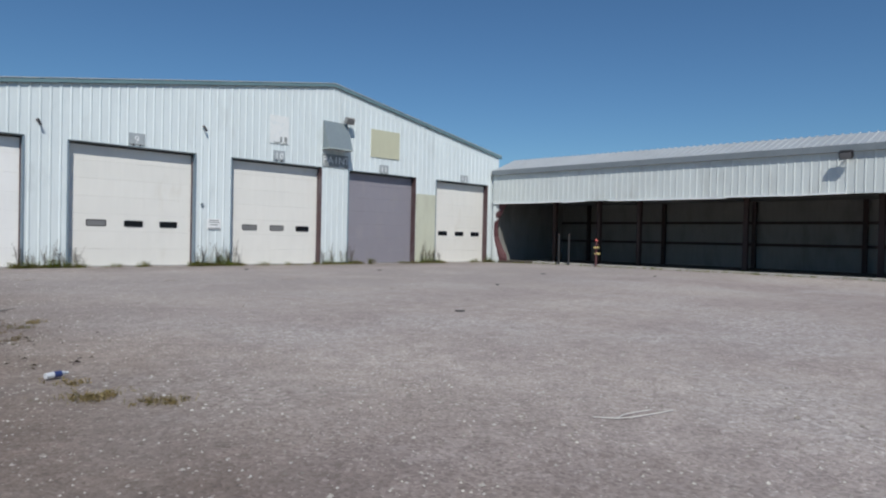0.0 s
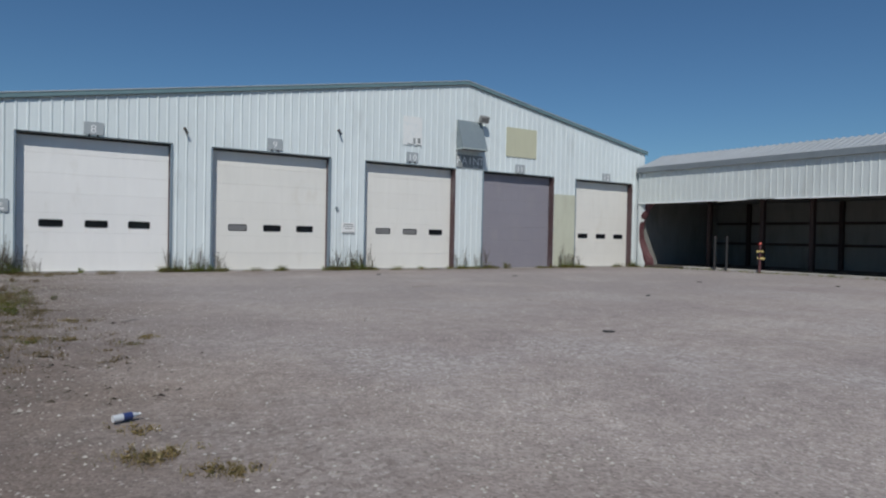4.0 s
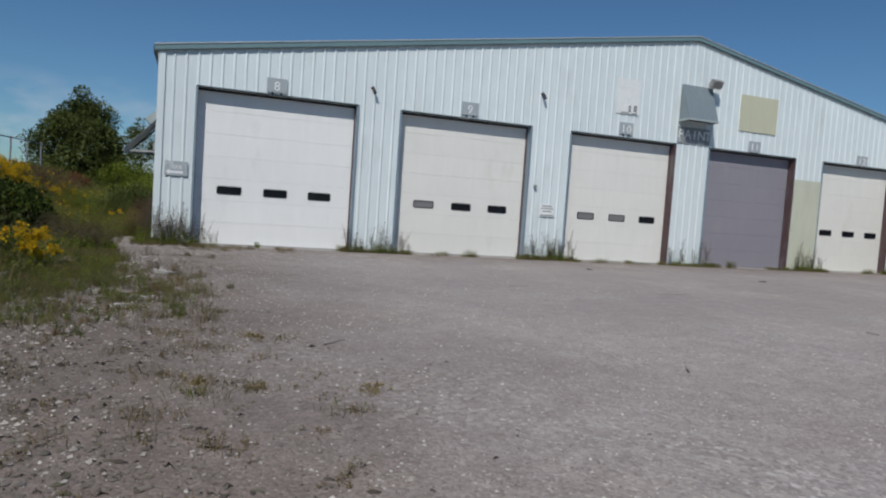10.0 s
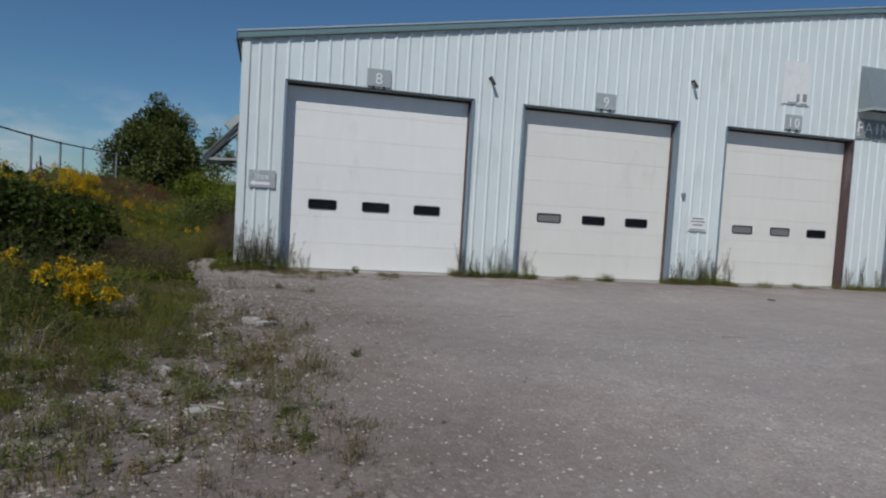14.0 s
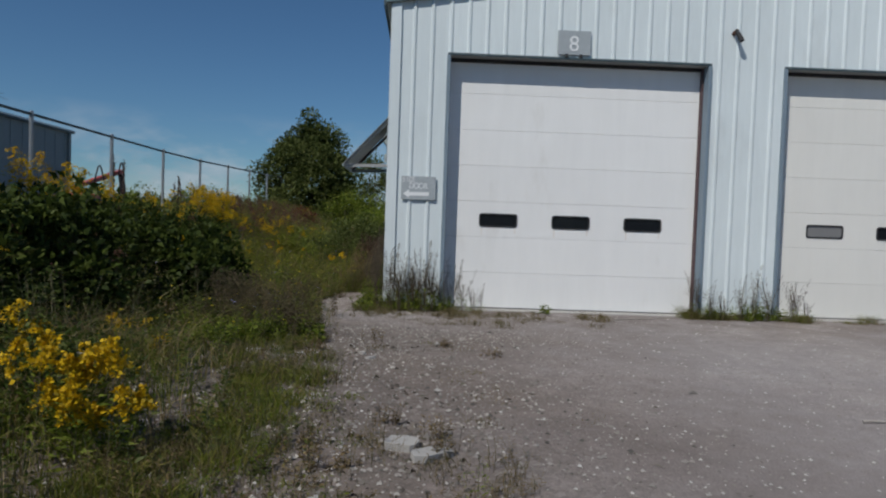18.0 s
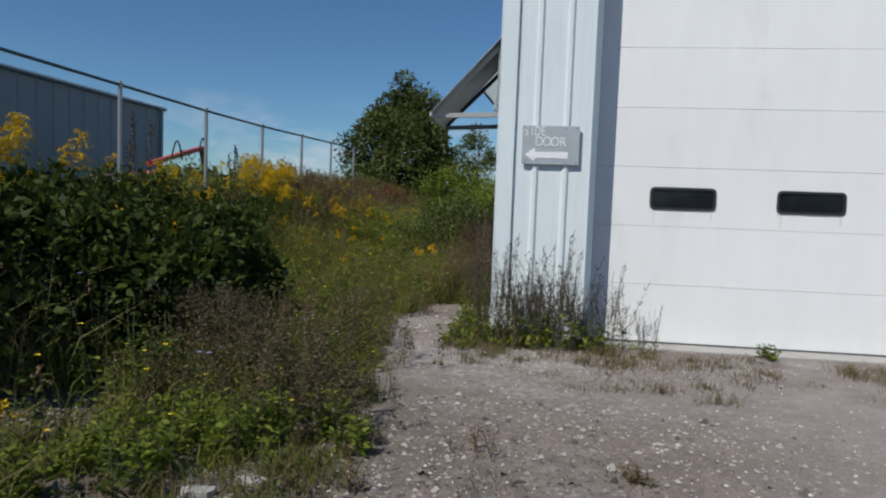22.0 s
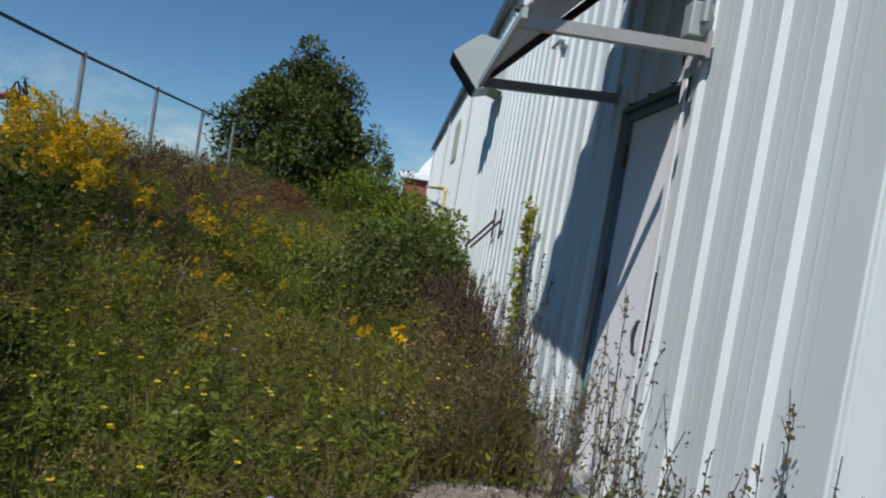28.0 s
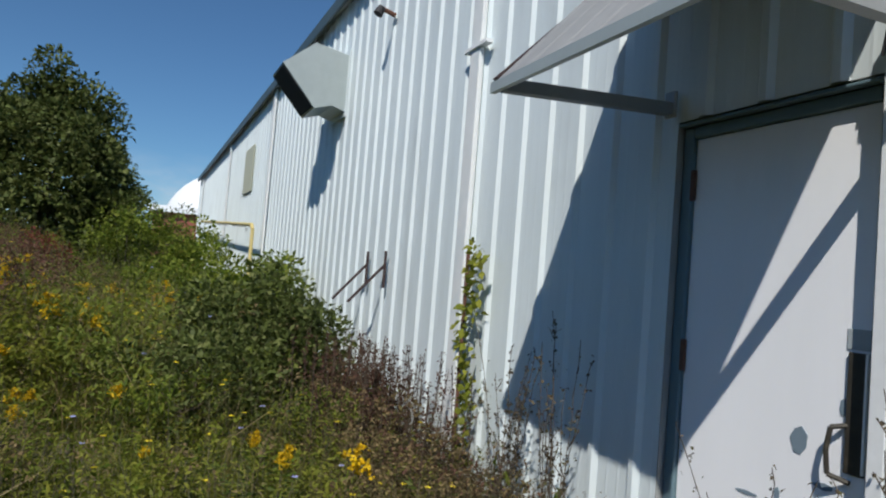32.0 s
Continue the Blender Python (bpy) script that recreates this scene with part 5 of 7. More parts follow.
for i, (x, y, w, d, t) in enumerate(((0.54, -7.02, 0.24, 0.14, 0.08), (0.72, -7.2, 0.24, 0.13, 0.07), (0.1, -8.01, 0.25, 0.1, 0.07), (-0.13, -9.55, 0.26, 0.13, 0.06), (0.5, -10.05, 0.1, 0.06, 0.05), (0.26, -10.8, 0.17, 0.12, 0.07), (0.12, -4.23, 0.1, 0.06, 0.04), (-1.55, -7.87, 0.17, 0.09, 0.05), (0.02, -4.0, 0.07, 0.05, 0.04), (-0.94, -3.92, 0.13, 0.09, 0.06), (-1.15, -4.07, 0.15, 0.07, 0.05), (-0.62, -4.2, 0.09, 0.07, 0.05), (-0.36, -5.33, 0.16, 0.08, 0.05), (-0.12, -16.0, 0.12, 0.05, 0.04), (-0.68, -15.8, 0.16, 0.05, 0.04))):
    slab(x, y, w * 0.62, d * 0.62, t * 0.7, 37 * i, M_CONC, "concrete_chunk", "pale broken chunk of concrete on the gravel", "rubble", "rubble pieces")


def twig(x, y, length, turn, r=0.012, bend=0.15):
    bm = bmesh.new()
    rng = random.Random(int(x * 31 + y * 17))
    prev = Vector((x, y, 0.015))
    a = radians(turn)
    for i in range(5):
        a += rng.uniform(-bend, bend) * 2
        q = prev + Vector((math.cos(a), math.sin(a), 0)) * length / 5
        q.z = 0.014 + 0.01 * rng.random()
        rod(bm, prev, q, r * (1 - i * 0.14), r * (0.86 - i * 0.14), 6)
        prev = q
    thing("stick", bm, M_WOODGREY, "dry grey stick lying on the gravel", "stick", "fallen sticks")


for x, y, ln, tr in ((2.3, -12.95, 0.35, 30), (3.75, -0.72, 1.9, 2), (9.9, -8.4, 0.9, 5), (0.2, -10.6, 0.5, -20), (5.6, -14.3, 0.4, 60), (-1.6, -11.9, 0.7, -35), (6.9, -7.7, 0.4, 15), (10.5, -12.6, 0.25, 70), (-2.0, -13.5, 0.6, 150), (4.1, -6.2, 0.3, 5)):
    twig(x, y, ln, tr)
def forked_twig():
    """A pale forked twig, bleached by the sun."""
    bm = bmesh.new()
    for pts in (((3.98, -22.25), (4.08, -22.38), (4.2, -22.44), (4.4, -22.49), (4.62, -22.54)), ((4.08, -22.38), (4.2, -22.36), (4.34, -22.38), (4.5, -22.42))):
        for p, q in zip(pts, pts[1:]):
            rod(bm, (p[0] + 0.12, p[1], 0.016), (q[0] + 0.12, q[1], 0.015), 0.0042, 0.0036, 6)
    thing("forked_twig", bm, M_PAPER, "pale forked twig lying on the gravel", "stick")


forked_twig()
for x, y in ((11.5, -3.4), (16.2, -5.0), (8.4, -16.8), (14.3, -12.6), (20.5, -9.6), (22.7, -13.0)):
    slab(x, y, 0.11, 0.06, 0.025, x * 40, M_SEAL, "rubber_scrap", "dark flat scrap of rubber on the gravel", "litter", "rubber scraps")

# ---- plants ----
RNG = np.random.default_rng(7)
TRACK = np.array([(0.5, -24), (0.9, -20), (0.35, -12), (0.25, -5), (-0.45, -2.5), (-1.3, -1.7), (-2.1, -0.9), (-2.2, -0.05)])


def off_track(x, y):
    """Distance of places from the trodden line."""
    p = np.stack([x, y], -1)
    best = np.full(len(p), 1e9)
    for a, b in zip(TRACK, TRACK[1:]):
        d = b - a
        t = np.clip(((p - a) @ d) / (d @ d), 0, 1)
        best = np.minimum(best, np.linalg.norm(p - a - t[:, None] * d, axis=1))
    return best


def unit(v):
    return v / np.maximum(np.linalg.norm(v, axis=-1, keepdims=True), 1e-9)


def leaf_quads(c, way, size, width=0.5, droop=0.25):
    """One folded leaf a place: it starts at c and points along way."""
    n = len(c)
    way = unit(way)
    side = unit(np.cross(way, RNG.normal(size=(n, 3)) + (0, 0, 1.2)))
    up = np.cross(side, way)
    s = np.asarray(size)[:, None]
    mid = c + way * s * 0.45
    tip = c + way * s - up * s * droop
    v = np.stack([c, mid + side * s * width * 0.5 + up * s * 0.06, tip, mid - side * s * width * 0.5 + up * s * 0.06], 1).reshape(-1, 3)
    return v, np.arange(4 * n).reshape(-1, 4)


def blade_quads(base, lean, height, width):
    """Bent grass blades of two quads."""
    n = len(base)
    h, w = np.asarray(height)[:, None], np.asarray(width)[:, None]
    side = unit(np.cross(lean + (0, 0, 0.3), RNG.normal(size=(n, 3))))
    mid = base + (0, 0, 1) * h * 0.6 + lean * h * 0.2
    tip = base + (0, 0, 1) * h * 0.95 + lean * h * 0.75
    v = np.stack([base - side * w, base + side * w, mid + side * w * 0.75, mid - side * w * 0.75, tip + side * w * 0.12, tip - side * w * 0.12], 1).reshape(-1, 3)
    k = np.arange(n)[:, None] * 6
    return v, np.concatenate([k + (0, 1, 2, 3), k + (3, 2, 4, 5)])


def stalk_quads(p, q, r0, r1):
    """Three-sided stalks from p to q."""
    n = len(p)
    d = unit(q - p)
    a = unit(np.cross(d, RNG.normal(size=(n, 3))))
    b = np.cross(d, a)
    r0, r1 = np.broadcast_to(r0, n)[:, None], np.broadcast_to(r1, n)[:, None]
    rings = []
    for c, r in ((p, r0), (q, r1)):
        for k in range(3):
            t = 2 * math.pi * k / 3
            rings.append(c + (a * math.cos(t) + b * math.sin(t)) * r)
    v = np.stack(rings, 1).reshape(-1, 3)
    k = np.arange(n)[:, None] * 6
    return v, np.concatenate([k + (0, 1, 4, 3), k + (1, 2, 5, 4), k + (2, 0, 3, 5)])


def joined(*pieces):
    vs, qs, n = [], [], 0
    for v, q in pieces:
        vs.append(v), qs.append(q + n)
        n += len(v)
    return np.concatenate(vs), np.concatenate(qs)


def on_ground(x, y, dz=0.0):
    return np.stack([x, y, ground_z(x, y) + dz], -1)


def stuff(name, pieces, material, label, category, parts=()):
    """A patch that nobody could count, with its other looks as parts."""
    ob = tagged(new(name, arrays_mesh(name, *joined(*pieces), material)), label, category, kind="stuff")
    for pname, ppieces, pmat in parts:
        ch = new(pname, arrays_mesh(pname, *joined(*ppieces), pmat))
        ch.parent = ob
        tagged(ch, kind="stuff")
    return ob


def soft_noise(x, y, seed, scale):
    """Smooth noise between 0 and 1, with lumps of about the given size."""
    grid = np.random.default_rng(seed).uniform(0, 1, (64, 64))
    u, v = np.asarray(x) / scale + 500, np.asarray(y) / scale + 500
    i, j = np.floor(u).astype(int), np.floor(v).astype(int)
    a, b = u - i, v - j
    a, b = a * a * (3 - 2 * a), b * b * (3 - 2 * b)
    g = lambda p, q: grid[p % 64, q % 64]
    return (g(i, j) * (1 - a) + g(i + 1, j) * a) * (1 - b) + (g(i, j + 1) * (1 - a) + g(i + 1, j + 1) * a) * b


def edge_x(y):
    """Where the dense weeds begin, going left from the yard."""
    return np.interp(y, [-30, -15, -12, -10.5, -8.5, -6.5, -5.4, -4.8, -4.3, -3.7, -3.3, -2.5, -1, 0.3, 1.3, 2.0, 2.6, 4, 40], [-4.0, -2.7, -1.95, -1.4, -1.15, -0.8, -0.85, -1.4, -1.5, -1.1, -0.75, -0.8, -1.05, -1.3, -1.2, -0.8, -0.25, -0.12, -0.12])


def scatter(n, x0, x1, y0, y1, near=0.0):
    """Random places in the weeds, clear of the trodden line and the bare patches."""
    x, y = RNG.uniform(x0, x1, n), RNG.uniform(y0, y1, n)
    keep = (x < edge_x(y) + RNG.normal(0, 0.14, n)) & (x > -9)
    keep &= (off_track(x, y) > near) | (y > -3.2)
    u, v = 0.48 * (x + 2.75) + 0.88 * (y + 3.5), 0.88 * (x + 2.75) - 0.48 * (y + 3.5)
    keep &= (u / 0.95) ** 2 + (v / 0.38) ** 2 > RNG.uniform(0.5, 1.15, n)
    keep &= ((x + 0.62) / 0.5) ** 2 + ((y - 1.85) / 0.45) ** 2 > RNG.uniform(0.6, 1.1, n)
    keep &= RNG.uniform(0, 1, n) < np.where(y < -2.5, np.clip((edge_x(y) - x) / 0.9, 0.3, 1), 1)
    keep &= (x > -5.45) | (RNG.uniform(0, 1, n) < 0.4)
    return x[keep], y[keep]


def lush(x, y):
    """How tall the growth stands, as a share of full height."""
    inward = np.clip((edge_x(y) - x) / 1.9, 0, 1)
    ahead = np.interp(y, [-30, -4, 0.5, 2.5, 4.5, 7, 11], [1, 1, 0.36, 0.55, 0.9, 1.2, 1.35])
    behind = np.interp(y, [-30, -6, -1, 0.5], [1, 1, 0.8, 0.5])
    open_field = np.where(y > 0.3, ahead, behind)
    wall = np.clip((x + 1.6) / 1.2, 0, 1) * (y > 2.2)
    lumps = 0.55 + 0.9 * soft_noise(x, y, 3, 0.8)
    open_field = open_field * (1 - 0.85 * np.exp(-((x + 2.8) / 1.0) ** 2 - ((y + 4.0) / 0.8) ** 2))
    calm = np.clip((off_track(x, y) - 0.1) / 1.5, 0.28, 1)
    return np.minimum(((0.35 + 0.65 * inward) * open_field * lumps + 0.3 * wall), 1.5) * calm


def tufts(x, y, per, height, width, spread=0.06):
    n = len(x)
    bx, by = np.repeat(x, per) + RNG.normal(0, spread, n * per), np.repeat(y, per) + RNG.normal(0, spread, n * per)
    lean = RNG.normal(0, 0.55, (n * per, 3)) * (1, 1, 0)
    h = np.repeat(height, per) * RNG.uniform(0.5, 1.15, n * per)
    return blade_quads(on_ground(bx, by, -0.01), lean, h, width * RNG.uniform(0.6, 1.4, n * per))


def leafy(x, y, height, leaves, size, width=0.5, r=0.004, top=True):
    """Upright weeds: a stalk each and leaves up along it."""
    n = len(x)
    base = on_ground(x, y, -0.02)
    tip = base + np.stack([RNG.normal(0, 0.16, n) * height, RNG.normal(0, 0.16, n) * height, height], -1)
    k = np.repeat(np.arange(n), leaves)
    t = RNG.uniform(0.12, 1.0, n * leaves)[:, None]
    c = base[k] * (1 - t) + tip[k] * t
    a = RNG.uniform(0, 2 * math.pi, n * leaves)
    reach = np.stack([np.cos(a), np.sin(a), RNG.uniform(0.0, 0.8, n * leaves)], -1)
    c = c + reach * (0.1 * height[k] * RNG.uniform(0, 1, n * leaves))[:, None]
    sz = size * RNG.uniform(0.5, 1.3, n * leaves) * np.clip(1.25 - 0.6 * t[:, 0], 0.4, 1.2)
    return stalk_quads(base, tip, r, r * 0.4), leaf_quads(c, reach, sz, width), tip, base


def plume(tip, base, bits, reach, size):
    """Flower heads: small florets along arching sprays at each tip."""
    n = len(tip)
    k = np.repeat(np.arange(n), bits)
    a = RNG.uniform(0, 2 * math.pi, n * bits)
    u = RNG.uniform(0, 1, n * bits)
    h = np.linalg.norm(tip - base, axis=1)[k]
    out = np.stack([np.cos(a), np.sin(a), 0 * a], -1) * (reach * u * (0.35 + 0.65 * RNG.uniform(0, 1, n * bits)))[:, None]
    c = tip[k] + out + np.stack([0 * u, 0 * u, 0.1 * h - reach * 1.5 * u + 0.25 * reach * np.sqrt(u)], -1)
    return leaf_quads(c, RNG.normal(size=(n * bits, 3)) + (0, 0, 0.5), size * RNG.uniform(0.6, 1.3, n * bits), 0.8)


def crown(centres, radius, count, size, width=0.55, rise=0.35):
    """Leaves in clumps round given centres."""
    n = len(centres)
    k = np.repeat(np.arange(n), count)
    d = unit(RNG.normal(size=(n * count, 3)))
    r = radius[k] * RNG.uniform(0.35, 1.0, n * count) ** 0.6
    c = centres[k] + d * r[:, None] * (1, 1, 0.75)
    return leaf_quads(c, d + RNG.normal(0, 0.6, d.shape) + (0, 0, -0.15 + rise), size * RNG.uniform(0.55, 1.25, n * count), width)


def keep_where(x, y, f):
    """Thin places out by a share f between 0 and 1."""
    m = RNG.uniform(0, 1, len(x)) < f
    return x[m], y[m]


def meadow():
    # grass underlayer
    x, y = scatter(13000, -6.5, 0, -25, 17, 0.3)
    x, y = keep_where(x, y, np.where(y < -9, 0.55, 1.0))
    h = 0.14 + 0.38 * lush(x, y)
    stuff("grass", [tufts(x, y, 9, h, 0.004)], M_GRASS, "rough green grass among the weeds on the bank", "grass")
    x, y = scatter(6800, -6.5, 0, -25, 17, 0.4)
    x, y = keep_where(x, y, np.clip(3.0 * soft_noise(x, y, 11, 1.1) - 0.8, 0.08, 1))
    stuff("dry_grass", [tufts(x, y, 10, 0.16 + 0.62 * lush(x, y), 0.0032, 0.06)], M_DRYGRASS, "dry straw coloured grass stalks among the weeds", "grass")
    # leafy green weeds, in lumps
    x, y = scatter(8500, -6.5, 0, -22, 17, 0.4)
    x, y = keep_where(x, y, np.clip(2.4 * soft_noise(x, y, 21, 0.9) - 0.45, 0.08, 1))
    s, l, tip, base = leafy(x, y, 0.14 + 0.8 * lush(x, y) * RNG.uniform(0.6, 1.15, len(x)), 32, 0.07, 0.3)
    # weeds on the bank and by the wall get leaves darkened for shade
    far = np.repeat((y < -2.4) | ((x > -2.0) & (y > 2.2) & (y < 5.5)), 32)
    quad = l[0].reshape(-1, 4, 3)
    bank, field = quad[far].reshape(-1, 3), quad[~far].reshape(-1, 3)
    stuff("leafy_weeds", [s], M_STEM, "dense green leafy weeds covering the bank", "weeds", [("leaves", [(field, np.arange(len(field)).reshape(-1, 4))], M_WEED), ("dark_leaves", [(bank, np.arange(len(bank)).reshape(-1, 4))], M_SHADELEAF)])
    # fine pale growth
    x, y = scatter(5200, -5.4, 0, -4, 14, 0.4)
    x, y = keep_where(x, y, np.clip(3.0 * soft_noise(x, y, 31, 1.2) - 1.1, 0.03, 1))
    s, l, tip, base = leafy(x, y, 0.16 + 0.75 * lush(x, y) * RNG.uniform(0.6, 1.15, len(x)), 46, 0.042, 0.3, 0.003)
    stuff("feathery_weeds", [s], M_STEM, "feathery pale yellow green weeds in soft clumps", "weeds", [("leaves", [l], M_FEATHER)])
    x, y = scatter(3200, -6.5, 0, -1.5, 17, 0.5)
    x, y = keep_where(x, y, np.clip(3.0 * soft_noise(x, y, 41, 1.0) - 1.35, 0.02, 1))
    s, l, tip, base = leafy(x, y, 0.12 + 0.66 * lush(x, y) * RNG.uniform(0.6, 1.1, len(x)), 22, 0.09, 0.5)
    stuff("bright_weeds", [s], M_STEM, "bright lime green broadleaf weeds", "weeds", [("leaves", [l], M_LIME)])
    # closer cover where the field begins
    x, y = scatter(3600, -5.2, -0.1, -2.6, 5.0)
    x, y = keep_where(x, y, 0.35 + 0.65 * soft_noise(x, y, 51, 0.6))
    stuff("field_grass", [tufts(x, y, 10, RNG.uniform(0.12, 0.38, len(x)), 0.004, 0.07)], M_GRASS, "rough grass where the field meets the path", "grass")
    x, y = scatter(2600, -4.2, -0.1, -3.3, 4.5)
    x, y = keep_where(x, y, 0.3 + 0.7 * soft_noise(x, y, 61, 0.6))
    s, l, tip, base = leafy(x, y, RNG.uniform(0.1, 0.42, len(x)), 28, 0.05, 0.26)
    stuff("field_weeds", [s], M_STEM, "low green weeds where the field meets the path", "weeds", [("leaves", [l], M_WEED)])
    # reddish brown seeding weeds: towards the fence, at the mouth of the path and along the wall
    x, y = scatter(9000, -6.5, 0, -6, 17, 0.3)
    band = 1.0 * np.exp(-((x + 4.1) / 1.2) ** 2) * np.clip((y - 4.5) / 2.5, 0, 1) + 0.4 * np.exp(-((x + 1.6) / 0.5) ** 2 - ((y + 1.5) / 1.1) ** 2) + 0.6 * np.exp(-((x + 0.5) / 0.6) ** 2) * ((y > 2.1) & (y < 6.6)) + 0.1 * (soft_noise(x, y, 71, 0.9) > 0.6)
    x, y = keep_where(x, y, np.clip(band, 0.02, 1))
    h = 0.2 + 0.8 * np.clip(lush(x, y), 0.3, 1) * RNG.uniform(0.6, 1.15, len(x))
    h = np.where(off_track(x, y) < 0.5, np.minimum(h, 0.5), h)
    s, l, tip, base = leafy(x, y, h, 20, 0.04, 0.35)
    stuff("seeding_weeds", [s], M_DEADSTEM, "reddish brown seeding weeds drying in the sun", "weeds", [("leaves", [l], M_DRYGRASS), ("seed_heads", [plume(tip[x > -3], base[x > -3], 30, 0.1, 0.022)], M_BROWN), ("red_seed_heads", [plume(tip[x <= -3], base[x <= -3], 40, 0.12, 0.026)], M_REDBROWN)])
    # goldenrod: dense stands and scattered plants
    xs, ys, hs = [], [], []
    for cx, cy, rx, ry, n, h in ((-4.35, 4.7, 0.5, 0.8, 70, 1.15), (-4.5, -1.7, 0.4, 0.9, 34, 1.35), (-2.6, -3.95, 0.2, 0.25, 7, 0.26), (-1.42, -7.35, 0.2, 0.14, 10, 0.62), (-1.24, -7.5, 0.2, 0.1, 8, 0.42), (-2.42, -6.05, 0.06, 0.08, 4, 0.7), (-1.95, -4.6, 0.1, 0.1, 3, 0.2), (-2.2, -16.9, 0.22, 0.2, 10, 0.55), (-3.9, -12.6, 0.4, 0.9, 22, 1.35), (-3.6, -9.4, 0.4, 1.7, 44, 1.25), (-4.0, -5.2, 0.3, 0.5, 7, 1.1), (-4.2, -11.8, 0.5, 1.2, 26, 1.3), (-3.1, -1.3, 0.3, 0.5, 3, 0.9), (-3.3, 6.6, 0.8, 1.5, 16, 0.8), (-4.4, -14.0, 0.5, 2.5, 26, 1.2), (-2.6, 2.9, 0.2, 0.2, 1, 0.42), (-3.6, 4.0, 0.5, 0.5, 5, 0.6), (-4.8, 2.0, 0.4, 1.0, 14, 1.1), (-2.6, 9.5, 1.2, 1.8, 18, 0.85), (-0.95, 3.6, 0.2, 0.3, 1, 0.6)):
        xs.append(cx + rx * RNG.normal(0, 0.6, n)), ys.append(cy + ry * RNG.normal(0, 0.6, n)), hs.append(h * RNG.uniform(0.7, 1.15, n))
    fx, fy = RNG.uniform(-4.4, -1.4, 34), RNG.uniform(3.4, 9.5, 34)
    xs.append(fx), ys.append(fy), hs.append(0.16 + 0.66 * lush(fx, fy))
    x, y, h = np.concatenate(xs), np.concatenate(ys), np.concatenate(hs)
    small = np.r_[np.ones(len(x) - len(fx)), RNG.uniform(0.35, 0.75, len(fx))]
    small = np.where((x > -3) & (y < -5), 1.5, small)
    m = ((off_track(x, y) > 0.7) | (h < 0.5)) & (x < edge_x(y) + 0.45) & (x > -5.4)
    x, y, h, small = x[m], y[m], h[m], small[m]
    s, l, tip, base = leafy(x, y, h, 40, 0.09, 0.2)
    n, sprays, bits = len(x), 9, 26
    k = np.repeat(np.arange(n), sprays * bits)
    j = np.tile(np.repeat(np.arange(sprays), bits), n)
    a = np.repeat(RNG.uniform(0, 2 * math.pi, n * sprays), bits) + RNG.normal(0, 0.1, len(k))
    u = RNG.uniform(0.0, 1, len(k))
    big = (np.clip(h, 0.45, 1.0) * small)[k]
    reach = np.repeat(RNG.uniform(0.09, 0.2, n * sprays), bits) * (1.15 - j / sprays * 0.7) * big
    lift = (0.024 * j - 0.12) * big
    c = tip[k] + np.stack([np.cos(a) * u * reach, np.sin(a) * u * reach, lift + reach * (1.0 * u - 1.15 * u * u)], -1) + RNG.normal(0, 0.007, (len(k), 3))
    heads = leaf_quads(c, RNG.normal(size=(len(k), 3)) + (0, 0, 0.8), 0.021 * np.sqrt(small)[k] * RNG.uniform(0.6, 1.3, len(k)), 0.9)
    stuff("goldenrod", [s], M_STEM, "tall goldenrod with yellow flower plumes", "flowers", [("leaves", [l], M_WEED), ("flower_heads", [heads], M_GOLD)])
    # straw and withered stalks at the wall and where the path ends
    x, y = np.r_[-0.2 - np.abs(RNG.normal(0, 0.35, 300)), RNG.uniform(-2.5, -0.7, 320)], np.r_[RNG.uniform(2.3, 4.5, 300), RNG.uniform(1.3, 3.4, 320)]
    h = np.r_[RNG.uniform(0.3, 0.75, 300), RNG.uniform(0.15, 0.42, 320)]
    m = ((x + 0.62) / 0.5) ** 2 + ((y - 1.85) / 0.45) ** 2 > RNG.uniform(0.6, 1.1, len(x))
    x, y, h = x[m], y[m], h[m]
    s, l, tip, base = leafy(x, y, h, 26, 0.034, 0.3, 0.003)
    stuff("withered_weeds", [tufts(x, y, 7, h * 0.9, 0.0028, 0.06), s], M_STRAW, "withered straw brown weeds along the side wall", "weeds", [("leaves", [l], M_BROWN)])
    # low mounds of leaf that break up the field
    for name, n, mat, size, lab in (("leafy_mounds", 24, M_WEED, 0.055, "soft green mounds of leafy weeds in the field"), ("pale_mounds", 30, M_FEATHER, 0.048, "soft yellow green mounds of weeds in the field"), ("lime_mounds", 12, M_LIME, 0.065, "bright green mounds of broad leaves in the field")):
        x, y = scatter(n * 3, -5.2, -0.4, 3.0 if mat == M_FEATHER else 4.5, 13)
        x, y = x[:n], y[:n]
        g = ground_z(x, y)
        top = 0.25 + 0.62 * lush(x, y) * RNG.uniform(0.7, 1.2, len(x))
        c = []
        for i in range(len(x)):
            r = 0.2 + 0.3 * RNG.uniform()
            p = RNG.normal(0, 1, (12, 3)) * (r * 0.6, r * 0.6, 0) + (x[i], y[i], g[i])
            p[:, 2] += top[i] * RNG.uniform(0.35, 1.0, 12)
            c.append(p)
        c = np.concatenate(c)
        c = c[c[:, 0] < -0.25]
        stuff(name, [crown(c, RNG.uniform(0.1, 0.2, len(c)), 56, size, 0.3)], mat, lab, "weeds")
